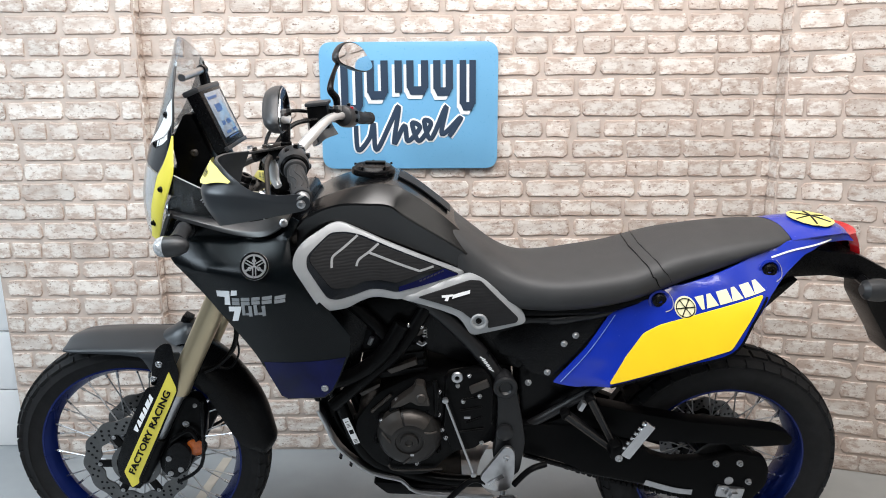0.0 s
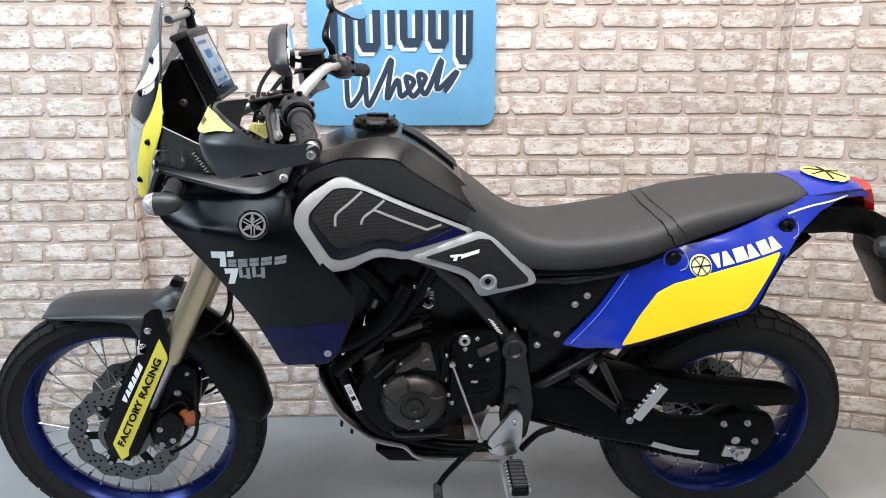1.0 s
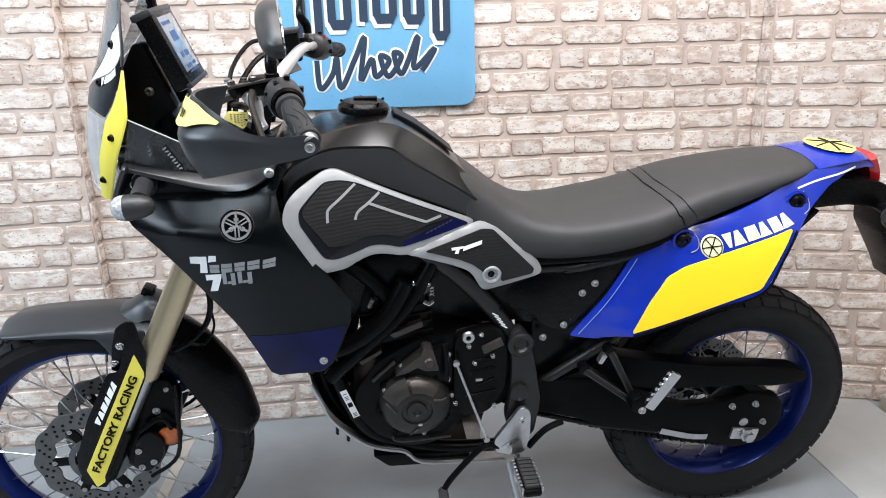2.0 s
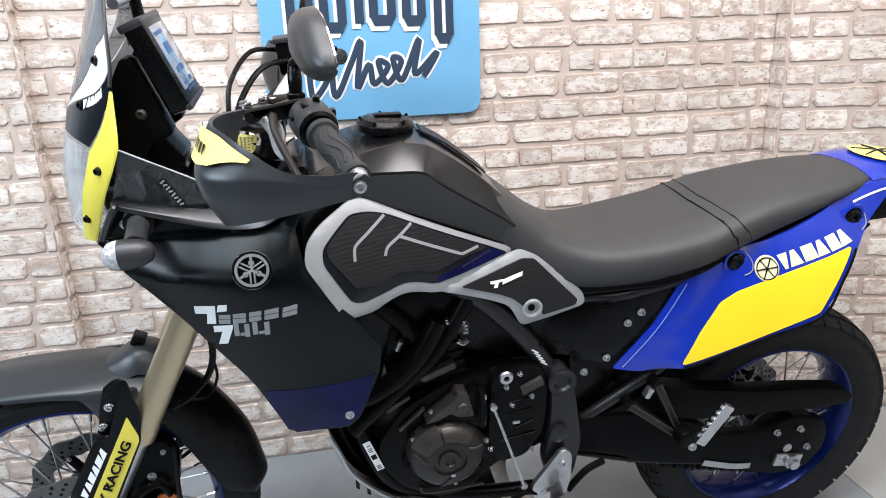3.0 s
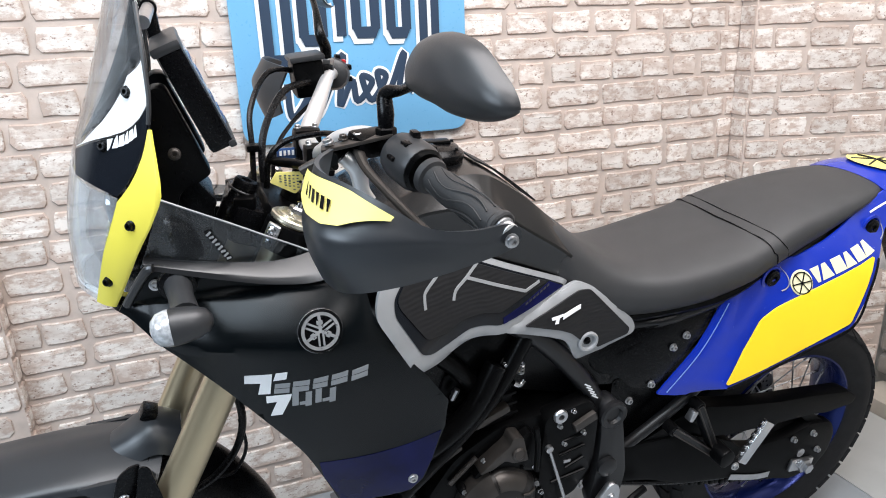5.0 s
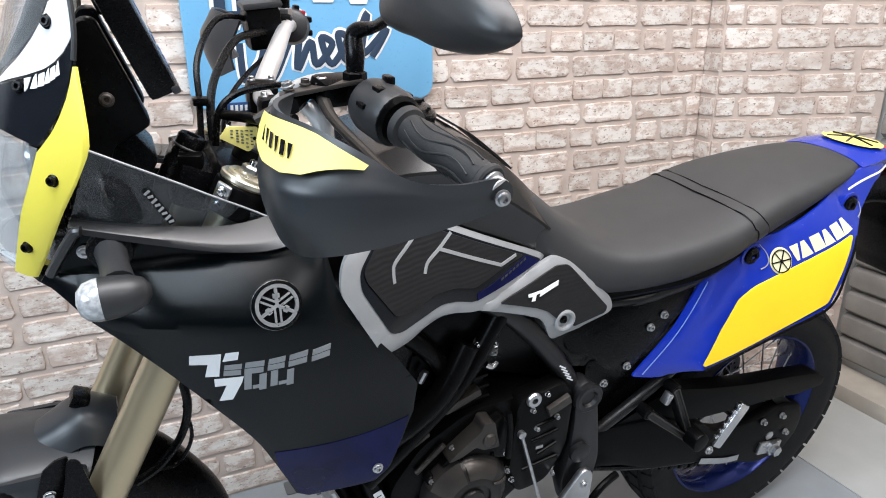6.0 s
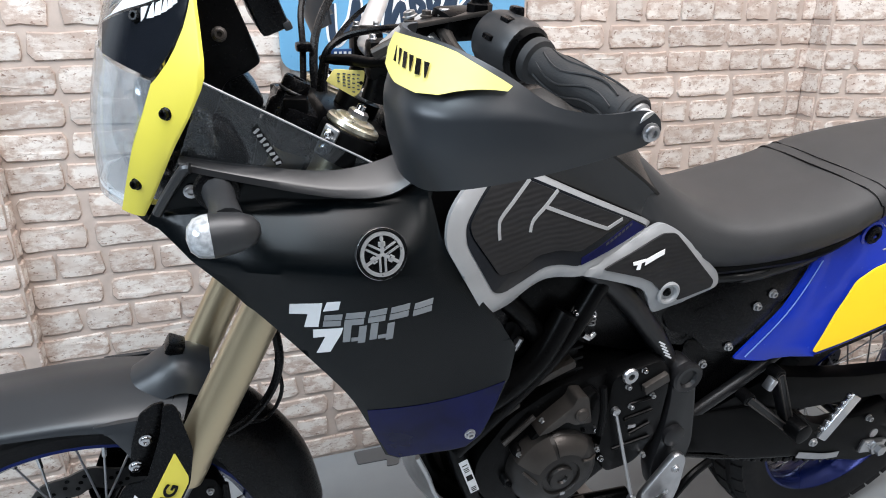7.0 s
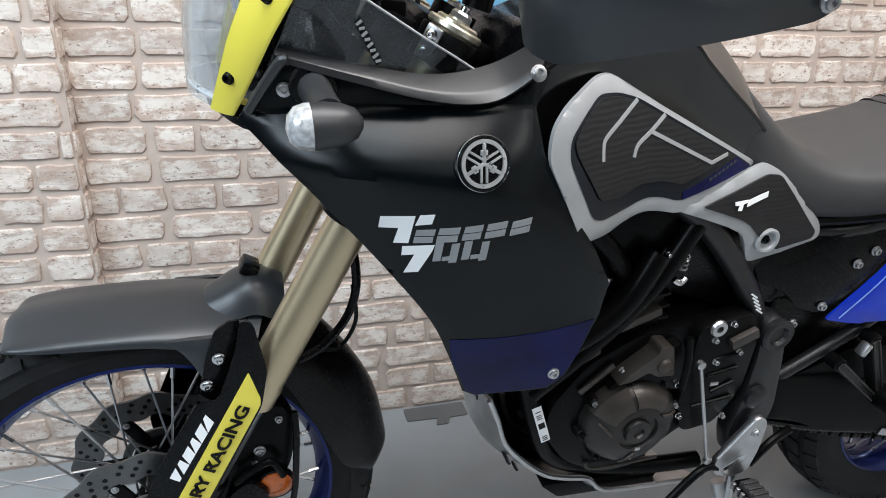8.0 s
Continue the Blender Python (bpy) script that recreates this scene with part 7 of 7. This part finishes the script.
part("exhaust_header", tube_bm([(-0.165, -0.050, 0.790), (-0.250, -0.055, 0.720), (-0.285, -0.045, 0.560), (-0.240, -0.030, 0.400), (-0.130, -0.020, 0.300)], 0.021, 16, 6), M_MATT, eng)
part("exhaust_header", tube_bm([(-0.165, 0.050, 0.790), (-0.225, 0.055, 0.720), (-0.235, 0.045, 0.560), (-0.190, 0.030, 0.430), (-0.110, 0.020, 0.340)], 0.021, 16, 6), M_MATT, eng)
part("oil_filter", lathe_bm([(0.034, 0), (0.034, 0.035), (0.030, 0.043), (0.0, 0.043)], (-0.175, -0.02, 0.440), (-1, 0, -0.1), 24), M_MATT, eng)
# white label on the frame tube
lab = part("label_plate", plate_bm([(-0.008, -0.040), (0.008, -0.040), (0.008, 0.040), (-0.008, 0.040)], -0.0015, 0.0, 0.0004), M_WHITE, bike, "small white warning label")
lab.matrix_local = Matrix.Translation((-0.2150, -0.1310, 0.492)) @ Matrix.Rotation(radians(-20), 4, "Y")
for z, w, h in ((-0.035, 0.009, 0.0012), (-0.031, 0.009, 0.0012), (-0.027, 0.009, 0.0012), (-0.002, 0.011, 0.012), (0.014, 0.009, 0.0012), (0.018, 0.009, 0.0012), (0.022, 0.009, 0.0012), (0.030, 0.009, 0.0014)):
    part("text_bar", box_bm((w, 0.0008, h), Matrix.Translation((0, -0.0018, z)), 0), M_BLACK, lab, smooth=0)
# vertical clutch arm, shift rod and pedal
part("clutch_arm", tube_bm([(0.000, -0.160, 0.655), (0.005, -0.165, 0.610), (0.004, -0.168, 0.560)], 0.006, 10), M_MATT, eng)
rod = part("shift_rod", tube_bm([(0.026, -0.170, 0.606), (0.100, -0.172, 0.388)], 0.0032, 10), M_ALU, bike, "thin silver shift rod")
for p in ((0.026, -0.170, 0.606), (0.100, -0.172, 0.388)):
    part("rod_end", lathe_bm([(0.006, -0.005), (0.0075, -0.004), (0.0075, 0.004), (0.006, 0.005)], p, (0, 1, 0), 14), M_ALU, rod)
part("shift_pedal", tube_bm([(0.150, -0.165, 0.345), (0.095, -0.175, 0.372), (0.020, -0.185, 0.300), (-0.005, -0.190, 0.262)], 0.0075, 10), M_MATT, bike)
part("pedal_rubber", tube_bm([(-0.006, -0.185, 0.258), (-0.006, -0.225, 0.258)], 0.012, 12), M_GRIP, bike)

# frame
both("frame_tube", tube_bm([(-0.300, -0.075, 1.020), (-0.180, -0.120, 0.940), (-0.020, -0.128, 0.850), (0.095, -0.122, 0.735), (0.160, -0.118, 0.640), (0.195, -0.116, 0.560)], 0.019, 16, 6), M_FRAME)
both("down_tube", tube_bm([(-0.340, -0.060, 0.900), (-0.300, -0.110, 0.720), (-0.248, -0.114, 0.580), (-0.212, -0.114, 0.470), (-0.176, -0.104, 0.395), (-0.110, -0.092, 0.345), (0.020, -0.090, 0.310), (0.150, -0.100, 0.310)], 0.016, 14, 6), M_MATT)
both("cross_tube", tube_bm([(-0.255, -0.150, 0.580), (-0.180, -0.152, 0.650), (-0.085, -0.140, 0.735), (-0.020, -0.130, 0.840)], 0.017, 14, 6), M_MATT)
piv = [(0.148, 0.655), (0.178, 0.670), (0.200, 0.645), (0.218, 0.560), (0.234, 0.470), (0.222, 0.372), (0.172, 0.352), (0.150, 0.420), (0.158, 0.500), (0.158, 0.580)]
plate_l, plate_r2 = both("pivot_plate", plate_bm(rounded(piv, 0.02), -0.150, -0.112, 0.008), M_FRAME)
part("pivot_boss", lathe_bm([(0.030, 0), (0.030, 0.010), (0.026, 0.013), (0.018, 0.012), (0.014, 0.006), (0.0, 0.006)], (0.175, -0.149, 0.634), (0, -1, 0), 28), M_FRAME, plate_l)
part("pivot_cap", lathe_bm([(0.022, 0), (0.022, 0.010), (0.016, 0.014), (0.0, 0.014)], (0.178, -0.149, 0.503), (0, -1, 0), 24), M_FRAME, plate_l)
spec = part("spec_label", tube_bm([(0.116, -0.1187, 0.710), (0.142, -0.1175, 0.670)], 0.0202, 16), M_BLACK, bike, "small black frame label with white print")
for k in range(5):
    c = Vector((0.118, -0.1395, 0.706)).lerp(Vector((0.139, -0.1383, 0.674)), k / 4)
    part("text_bar", box_bm((0.017, 0.0012, 0.0028), Matrix.Translation(c) @ Matrix.Rotation(radians(33), 4, "Y"), 0), M_WHITE, spec, smooth=0)
both("subframe_tube", tube_bm([(0.235, -0.112, 0.490), (0.385, -0.120, 0.596), (0.56, -0.110, 0.720), (0.75, -0.09, 0.860)], 0.0125, 12, 4), M_FRAME)
both("subframe_tube", tube_bm([(0.100, -0.080, 0.780), (0.24, -0.090, 0.790), (0.32, -0.112, 0.800), (0.52, -0.115, 0.850), (0.85, -0.07, 0.960)], 0.0125, 12, 4), M_FRAME)
# lower side cover under the seat
low = [(0.130, 0.760), (0.230, 0.786), (0.300, 0.792), (0.405, 0.828), (0.420, 0.800), (0.330, 0.680), (0.290, 0.640), (0.240, 0.655), (0.205, 0.690), (0.160, 0.700)]
LOW_Y = surface([(0.130, -0.092, 0.76), (0.225, -0.096, 0.785), (0.30, -0.120, 0.79), (0.41, -0.125, 0.82), (0.29, -0.122, 0.64), (0.16, -0.105, 0.70), (0.25, -0.120, 0.71)])
lower, lower_r = both("lower_side_cover", shell_bm(rounded(low, 0.012), LOW_Y, 0.012, 8, 0.003), M_BLACK)
ribbon(lower, [(0.205, 0.735), (0.255, 0.7555)], 0.0028, LOW_Y, 0.001, M_BLACK, "cover_step")
ribbon(lower, [(0.255, 0.7555), (0.281, 0.7367)], 0.0022, LOW_Y, 0.001, M_BLACK, "cover_step")
ribbon(lower, [(0.262, 0.784), (0.331, 0.810)], 0.0026, LOW_Y, 0.001, M_BLACK, "cover_step")
for x, z in ((0.345, 0.765), (0.318, 0.742), (0.282, 0.660), (0.236, 0.628)):
    bolt(lower, (x, LOW_Y(x, z) - 0.002, z), r=0.009, h=0.008, mat=M_ALU)
part("battery_box", plate_bm(rounded([(0.12, 0.80), (0.42, 0.83), (0.50, 0.86), (0.46, 0.74), (0.33, 0.62), (0.16, 0.66)], 0.02), -0.085, 0.085, 0.01), M_BLACK, bike)
part("inner_mudguard", plate_bm(rounded([(0.32, 0.62), (0.45, 0.72), (0.62, 0.78), (0.80, 0.85), (0.90, 0.90), (0.80, 0.79), (0.66, 0.72), (0.50, 0.66), (0.40, 0.55)], 0.02), -0.085, 0.085, 0.01), M_BLACK, bike)

# swingarm, chain and rear shock
arm = [(0.175, 0.500), (0.260, 0.510), (0.400, 0.500), (0.545, 0.440), (0.570, 0.415), (0.620, 0.397), (0.728, 0.398), (0.800, 0.418), (0.872, 0.405), (0.892, 0.365), (0.890, 0.315), (0.854, 0.262), (0.774, 0.250), (0.668, 0.285), (0.539, 0.328), (0.416, 0.352), (0.320, 0.395), (0.190, 0.430)]
swing, swing_r = both("swingarm", plate_bm(rounded(arm, 0.016), -0.128, -0.095, 0.010), M_ARM, "matt black swingarm")
part("chain_guard", plate_bm(rounded([(0.280, 0.505), (0.420, 0.562), (0.540, 0.534), (0.668, 0.511), (0.800, 0.497), (0.905, 0.482), (0.940, 0.462), (0.934, 0.440), (0.846, 0.434), (0.800, 0.442), (0.663, 0.447), (0.540, 0.455), (0.40, 0.48)], 0.010), -0.122, -0.080, 0.006), M_ARM, swing, "black chain guard")
part("arm_brace", plate_bm(rounded([(0.760, 0.445), (0.800, 0.445), (0.850, 0.405), (0.820, 0.395)], 0.006), -0.118, -0.100, 0.004), M_ARM, swing)
part("rear_sprocket", lathe_bm([(0.040, -0.003), (0.098, -0.003), (0.102, 0), (0.098, 0.003), (0.040, 0.003)], (0.785, -0.088, 0.3335), (0, 1, 0), 48, closed=True), M_DISC, bike)
part("adjuster_plate", box_bm((0.075, 0.010, 0.034), Matrix.Translation((0.790, -0.132, 0.300)) @ Matrix.Rotation(radians(8), 4, "Y"), 0.004), M_ALU, swing, "alloy chain adjuster plate")
part("axle_nut", lathe_bm([(0.020, 0), (0.020, 0.010), (0.014, 0.012), (0.014, 0.022), (0.008, 0.023)], (0.795, -0.134, 0.300), (0, -1, 0), 6), M_ALU, swing, "bright axle nut")
for x, z in ((0.742, 0.390), (0.805, 0.391), (0.836, 0.333), (0.770, 0.311)):
    bolt(swing, (x, -0.130, z), r=0.009, h=0.010, mat=M_ALU)
ribbon(swing, [(0.560, 0.330), (0.640, 0.305), (0.690, 0.298)], 0.016, lambda x, z: -0.129, 0.001, M_ALU, "swingarm_label")
bm = bmesh.new()
chain = [Vector((0.150, -0.088, 0.440)), Vector((0.30, -0.088, 0.372)), Vector((0.50, -0.088, 0.300)), Vector((0.70, -0.088, 0.250)), Vector((0.785, -0.088, 0.232))]
path = spline(chain, 13)
for i in range(0, len(path) - 1):
    d = path[i + 1] - path[i]
    box_bm((0.013, 0.016 if i % 2 else 0.011, 0.012), Matrix.Translation(path[i]) @ d.to_track_quat("X", "Z").to_matrix().to_4x4(), 0.002, bm)
tagged(part("chain", bm, M_MATT, bike, "dark drive chain"), kind="stuff")
part("chain_slider", tube_bm([(0.236, -0.110, 0.404), (0.40, -0.110, 0.352), (0.56, -0.112, 0.318)], 0.007, 8), M_BLACK, bike)
part("rear_axle", tube_bm([(0.785, -0.130, 0.3335), (0.785, 0.130, 0.3335)], 0.012, 14), M_ALU, bike)
part("shock_spring", tube_bm([Vector((0.29 + 0.034 * math.cos(a), 0.034 * math.sin(a), 0.46 + a * 0.0052)) for a in (0.5 * k for k in range(72))], 0.006, 8, 1, smooth=False), M_MATT, bike)

# rear foot peg carrier and footrests
def strut_pts(a, b, w0, w1):
    """A tapered bar's outline between two points."""
    a, b = Vector(a), Vector(b)
    n = (b - a).normalized()
    n = Vector((-n.y, n.x))
    return [tuple(a + n * w0), tuple(b + n * w1), tuple(b - n * w1), tuple(a - n * w0)]


hang, hang_r = both("peg_hanger", plate_bm(rounded([(0.440, 0.486), (0.462, 0.496), (0.480, 0.476), (0.474, 0.456), (0.452, 0.446), (0.438, 0.460)], 0.008), -0.200, -0.150, 0.005), M_MATT, "cast black rear footrest hanger")
for a, b in (((0.388, 0.600), (0.452, 0.478)), ((0.330, 0.556), (0.446, 0.464))):
    part("strut", plate_bm(rounded(strut_pts(a, b, 0.0095, 0.0075), 0.004), -0.166, -0.140, 0.003), M_FRAME, hang)
    for off in (-0.006, 0.006):
        d2h = (Vector(b) - Vector(a)).normalized()
        nh = Vector((-d2h.y, d2h.x)) * off
        part("strut_edge", tube_bm([(a[0] + nh.x, -0.167, a[1] + nh.y), (b[0] + nh.x, -0.167, b[1] + nh.y)], 0.0018, 6), M_COVER, hang)
for x, z in ((0.388, 0.600), (0.330, 0.556)):
    part("strut_eye", lathe_bm([(0.013, -0.02), (0.013, 0.004), (0.010, 0.006), (0.006, 0.004)], (x, -0.160, z), (0, -1, 0), 16), M_MATT, hang)
part("hanger_block", box_bm((0.026, 0.018, 0.013), Matrix.Translation((0.366, -0.165, 0.588)) @ Matrix.Rotation(radians(-65), 4, "Y"), 0.004), M_ALU, hang)
bolt(hang, (0.454, -0.222, 0.474), r=0.010, mat=M_ALU)
p0, p1 = Vector((0.466, -0.222, 0.478)), Vector((0.524, -0.222, 0.574))
dd = (p1 - p0).normalized()
pegb = part("rear_footrest", box_bm((0.108, 0.028, 0.014), Matrix.Translation((p0 + p1) / 2) @ dd.to_track_quat("X", "Y").to_matrix().to_4x4(), 0.005), M_CHROME, bike, "folded-up alloy rear footrest")
for k in range(6):
    c = p0.lerp(p1, 0.2 + k * 0.14)
    part("tooth", box_bm((0.008, 0.028, 0.008), Matrix.Translation(c + Vector((-dd.z, 0, dd.x)) * 0.0065) @ dd.to_track_quat("X", "Y").to_matrix().to_4x4(), 0.002), M_CHROME, pegb)
trip = [(0.176, 0.472), (0.194, 0.472), (0.204, 0.455), (0.205, 0.392), (0.196, 0.345), (0.163, 0.336), (0.122, 0.350), (0.117, 0.384)]
foot_plate = part("footrest_bracket", plate_bm(rounded(trip, 0.012), -0.176, -0.162, 0.004), M_ALU, bike, "polished alloy footrest bracket")
bolt(foot_plate, (0.183, -0.176, 0.440), r=0.010, mat=M_ALU)
# chrome ribbon drawn as a bright highlight across the bracket
ribbon(foot_plate, [(0.138, 0.362), (0.176, 0.388)], 0.010, lambda x, z: -0.176, 0.001, M_CHROME, "highlight_rib")
part("bracket_tail", tube_bm([(0.205, -0.165, 0.350), (0.245, -0.160, 0.392), (0.290, -0.150, 0.404)], 0.008, 10), M_MATT, foot_plate)
pegf = part("rider_footrest", box_bm((0.044, 0.115, 0.020), Matrix.Translation((0.186, -0.235, 0.322)), 0.008), M_MATT, bike, "toothed footrest with a black rubber pad")
for k in range(9):
    for sx in (-1, 1):
        part("tooth", box_bm((0.006, 0.007, 0.014), Matrix.Translation((0.186 + sx * 0.023, -0.188 - k * 0.012, 0.327)), 0.001), M_ALU, pegf)
part("rubber_pad", box_bm((0.034, 0.095, 0.012), Matrix.Translation((0.186, -0.238, 0.336)), 0.004), M_GRIP, pegf)
for k in range(7):
    part("pad_rib", box_bm((0.032, 0.005, 0.004), Matrix.Translation((0.186, -0.200 - k * 0.013, 0.343)), 0.001), M_GRIP, pegf)
stand = part("side_stand", tube_bm([(0.165, -0.150, 0.300), (0.190, -0.210, 0.180), (0.215, -0.268, 0.045)], [0.014, 0.013, 0.012], 14), M_ALU, bike, "bare alloy side stand leg")
part("stand_foot", box_bm((0.075, 0.050, 0.012), Matrix.Translation((0.220, -0.280, 0.036)) @ Matrix.Rotation(radians(-6.8), 4, "X"), 0.004), M_MATT, stand)
part("stand_spring", tube_bm([(0.180, -0.160, 0.330), (0.172, -0.185, 0.230)], 0.008, 10), M_ALU, stand)

# skid plate
RIM = [(-0.302, 0.540), (-0.282, 0.492), (-0.264, 0.442), (-0.228, 0.396), (-0.180, 0.353), (-0.135, 0.335), (-0.089, 0.322), (-0.050, 0.286), (0.050, 0.276), (0.160, 0.270)]
skid = patch([[(x, y, z) for x, z in RIM] for y in (-0.112, -0.058, 0.0, 0.058, 0.112)], 6, 3)
for row in skid:
    for v in row:
        dip = 1 - (v.y / 0.112) ** 2
        deep = 0.012 + 0.026 * min(1, max(0, (0.50 - v.z) / 0.10))
        v.z -= 0.6 * deep * dip
        v.x -= deep * dip
skid_plate = part("skid_plate", sheet_bm(skid, 0.005), M_ALU, bike, "bare aluminium skid plate with slots", 50)
both("skid_rim", tube_bm([(x, -0.112, z) for x, z in RIM], 0.0045, 8, 3), M_ALU, "bright rolled edge")
for x, y, z, w in ((-0.250, -0.092, 0.392, 0.034), (-0.226, -0.086, 0.358, 0.018)):
    part("slot", box_bm((0.008, w, 0.004), Matrix.Translation((x, y, z)) @ Matrix.Rotation(radians(50), 4, "Y"), 0), M_BLACK, skid_plate, smooth=0)
# black filler blocks added where the gaps between parts read only as dark
part("linkage_filler", plate_bm(rounded([(0.215, 0.66), (0.34, 0.66), (0.42, 0.60), (0.40, 0.50), (0.30, 0.44), (0.225, 0.46)], 0.015), -0.088, 0.088, 0.008), M_BLACK, bike)
part("airbox_filler", plate_bm(rounded([(-0.16, 0.93), (0.06, 0.90), (0.20, 0.80), (0.22, 0.66), (0.10, 0.66), (-0.02, 0.70), (-0.16, 0.78)], 0.03), -0.095, 0.095, 0.012), M_BLACK, bike, "black filler block closing the gap above the engine")
part("inner_filler", plate_bm(rounded([(-0.42, 0.99), (-0.20, 0.97), (-0.16, 0.80), (-0.20, 0.62), (-0.33, 0.60), (-0.36, 0.70), (-0.45, 0.85)], 0.02), -0.120, 0.120, 0.012), M_BLACK, bike)

# front brake calipers and reflectors
for s in (-1, 1):
    cal = part("brake_caliper", plate_bm(rounded([(-0.668, 0.548), (-0.640, 0.572), (-0.612, 0.566), (-0.596, 0.520), (-0.606, 0.452), (-0.640, 0.384), (-0.664, 0.338), (-0.712, 0.312), (-0.740, 0.345), (-0.735, 0.400), (-0.712, 0.452)], 0.016), s * 0.075 - 0.018, s * 0.075 + 0.018, 0.009), M_MATT, bike, "black brake caliper")
    part("caliper_body", plate_bm(rounded([(-0.700, 0.430), (-0.668, 0.452), (-0.640, 0.420), (-0.652, 0.366), (-0.690, 0.330), (-0.722, 0.350)], 0.014), s * 0.104 - 0.012, s * 0.104 + 0.012, 0.008), M_BLACK, cal)
    for x, y, z, r in ((-0.6517, 0.094, 0.4890, 0.0095), (-0.660, 0.094, 0.466, 0.005), (-0.700, 0.117, 0.352, 0.008), (-0.672, 0.117, 0.364, 0.008), (-0.700, 0.117, 0.398, 0.008), (-0.622, 0.094, 0.545, 0.006)):
        bolt(cal, (x, s * y, z), (0, s, 0), r, 0.006, M_ALU)
    ref = part("reflector", lathe_bm([(0.025, 0), (0.025, 0.006), (0.022, 0.008), (0.0, 0.0095)], (-0.632, s * 0.096, 0.422), (0, s, 0), 28), M_ORANGE, bike, "round amber reflector")
    part("reflector_rim", lathe_bm([(0.0285, -0.004), (0.0285, 0.005), (0.025, 0.006), (0.025, -0.004)], (-0.632, s * 0.096, 0.422), (0, s, 0), 28, closed=True), M_BLACK, ref)
    part("reflector_stay", tube_bm([(-0.690, s * 0.112, 0.450), (-0.640, s * 0.110, 0.480), (-0.620, s * 0.112, 0.450)], 0.006, 8), M_MATT, ref)
    part("caliper_hose", tube_bm([(-0.600, s * 0.100, 0.560), (-0.600, s * 0.115, 0.500), (-0.615, s * 0.120, 0.380), (-0.680, s * 0.125, 0.330)], 0.005, 8, 5), M_BLACK, bike)

# ---- wall bricks, last ----
lay(wall_north, 2.15, 1.86, lambda u, z: pose(-1.02 + u, WALL_Y, z), 295, 0, 0.95)
lay(panel_left, 0.57, 1.86, lambda u, z: pose(-1.59 + u, 2.325, z), 290, 0, 0.9)
ang = math.degrees(math.atan2(-0.168, 0.555))
lay(panel_right, 0.580, 1.86, lambda u, z: pose(1.13 + u * math.cos(radians(ang)), 2.30 + u * math.sin(radians(ang)), z, 0, 0, ang), 290, 1, 0.9)
for z in range(26):
    b = new("brick", rnd.choice(SHORT))
    b.matrix_world = pose(-1.02, 2.345, z * COURSE + COURSE * 0.5 + 0.002, 0, 0, 90) @ Matrix.Diagonal((0.40, 1, 1, 1))
    b.parent = panel_left
    b = new("brick", rnd.choice(SHORT))
    b.matrix_world = pose(1.13, 2.332, z * COURSE + COURSE * 0.5 + 0.002, 0, 0, -90) @ Matrix.Diagonal((0.65, 1, 1, 1))
    b.parent = panel_right
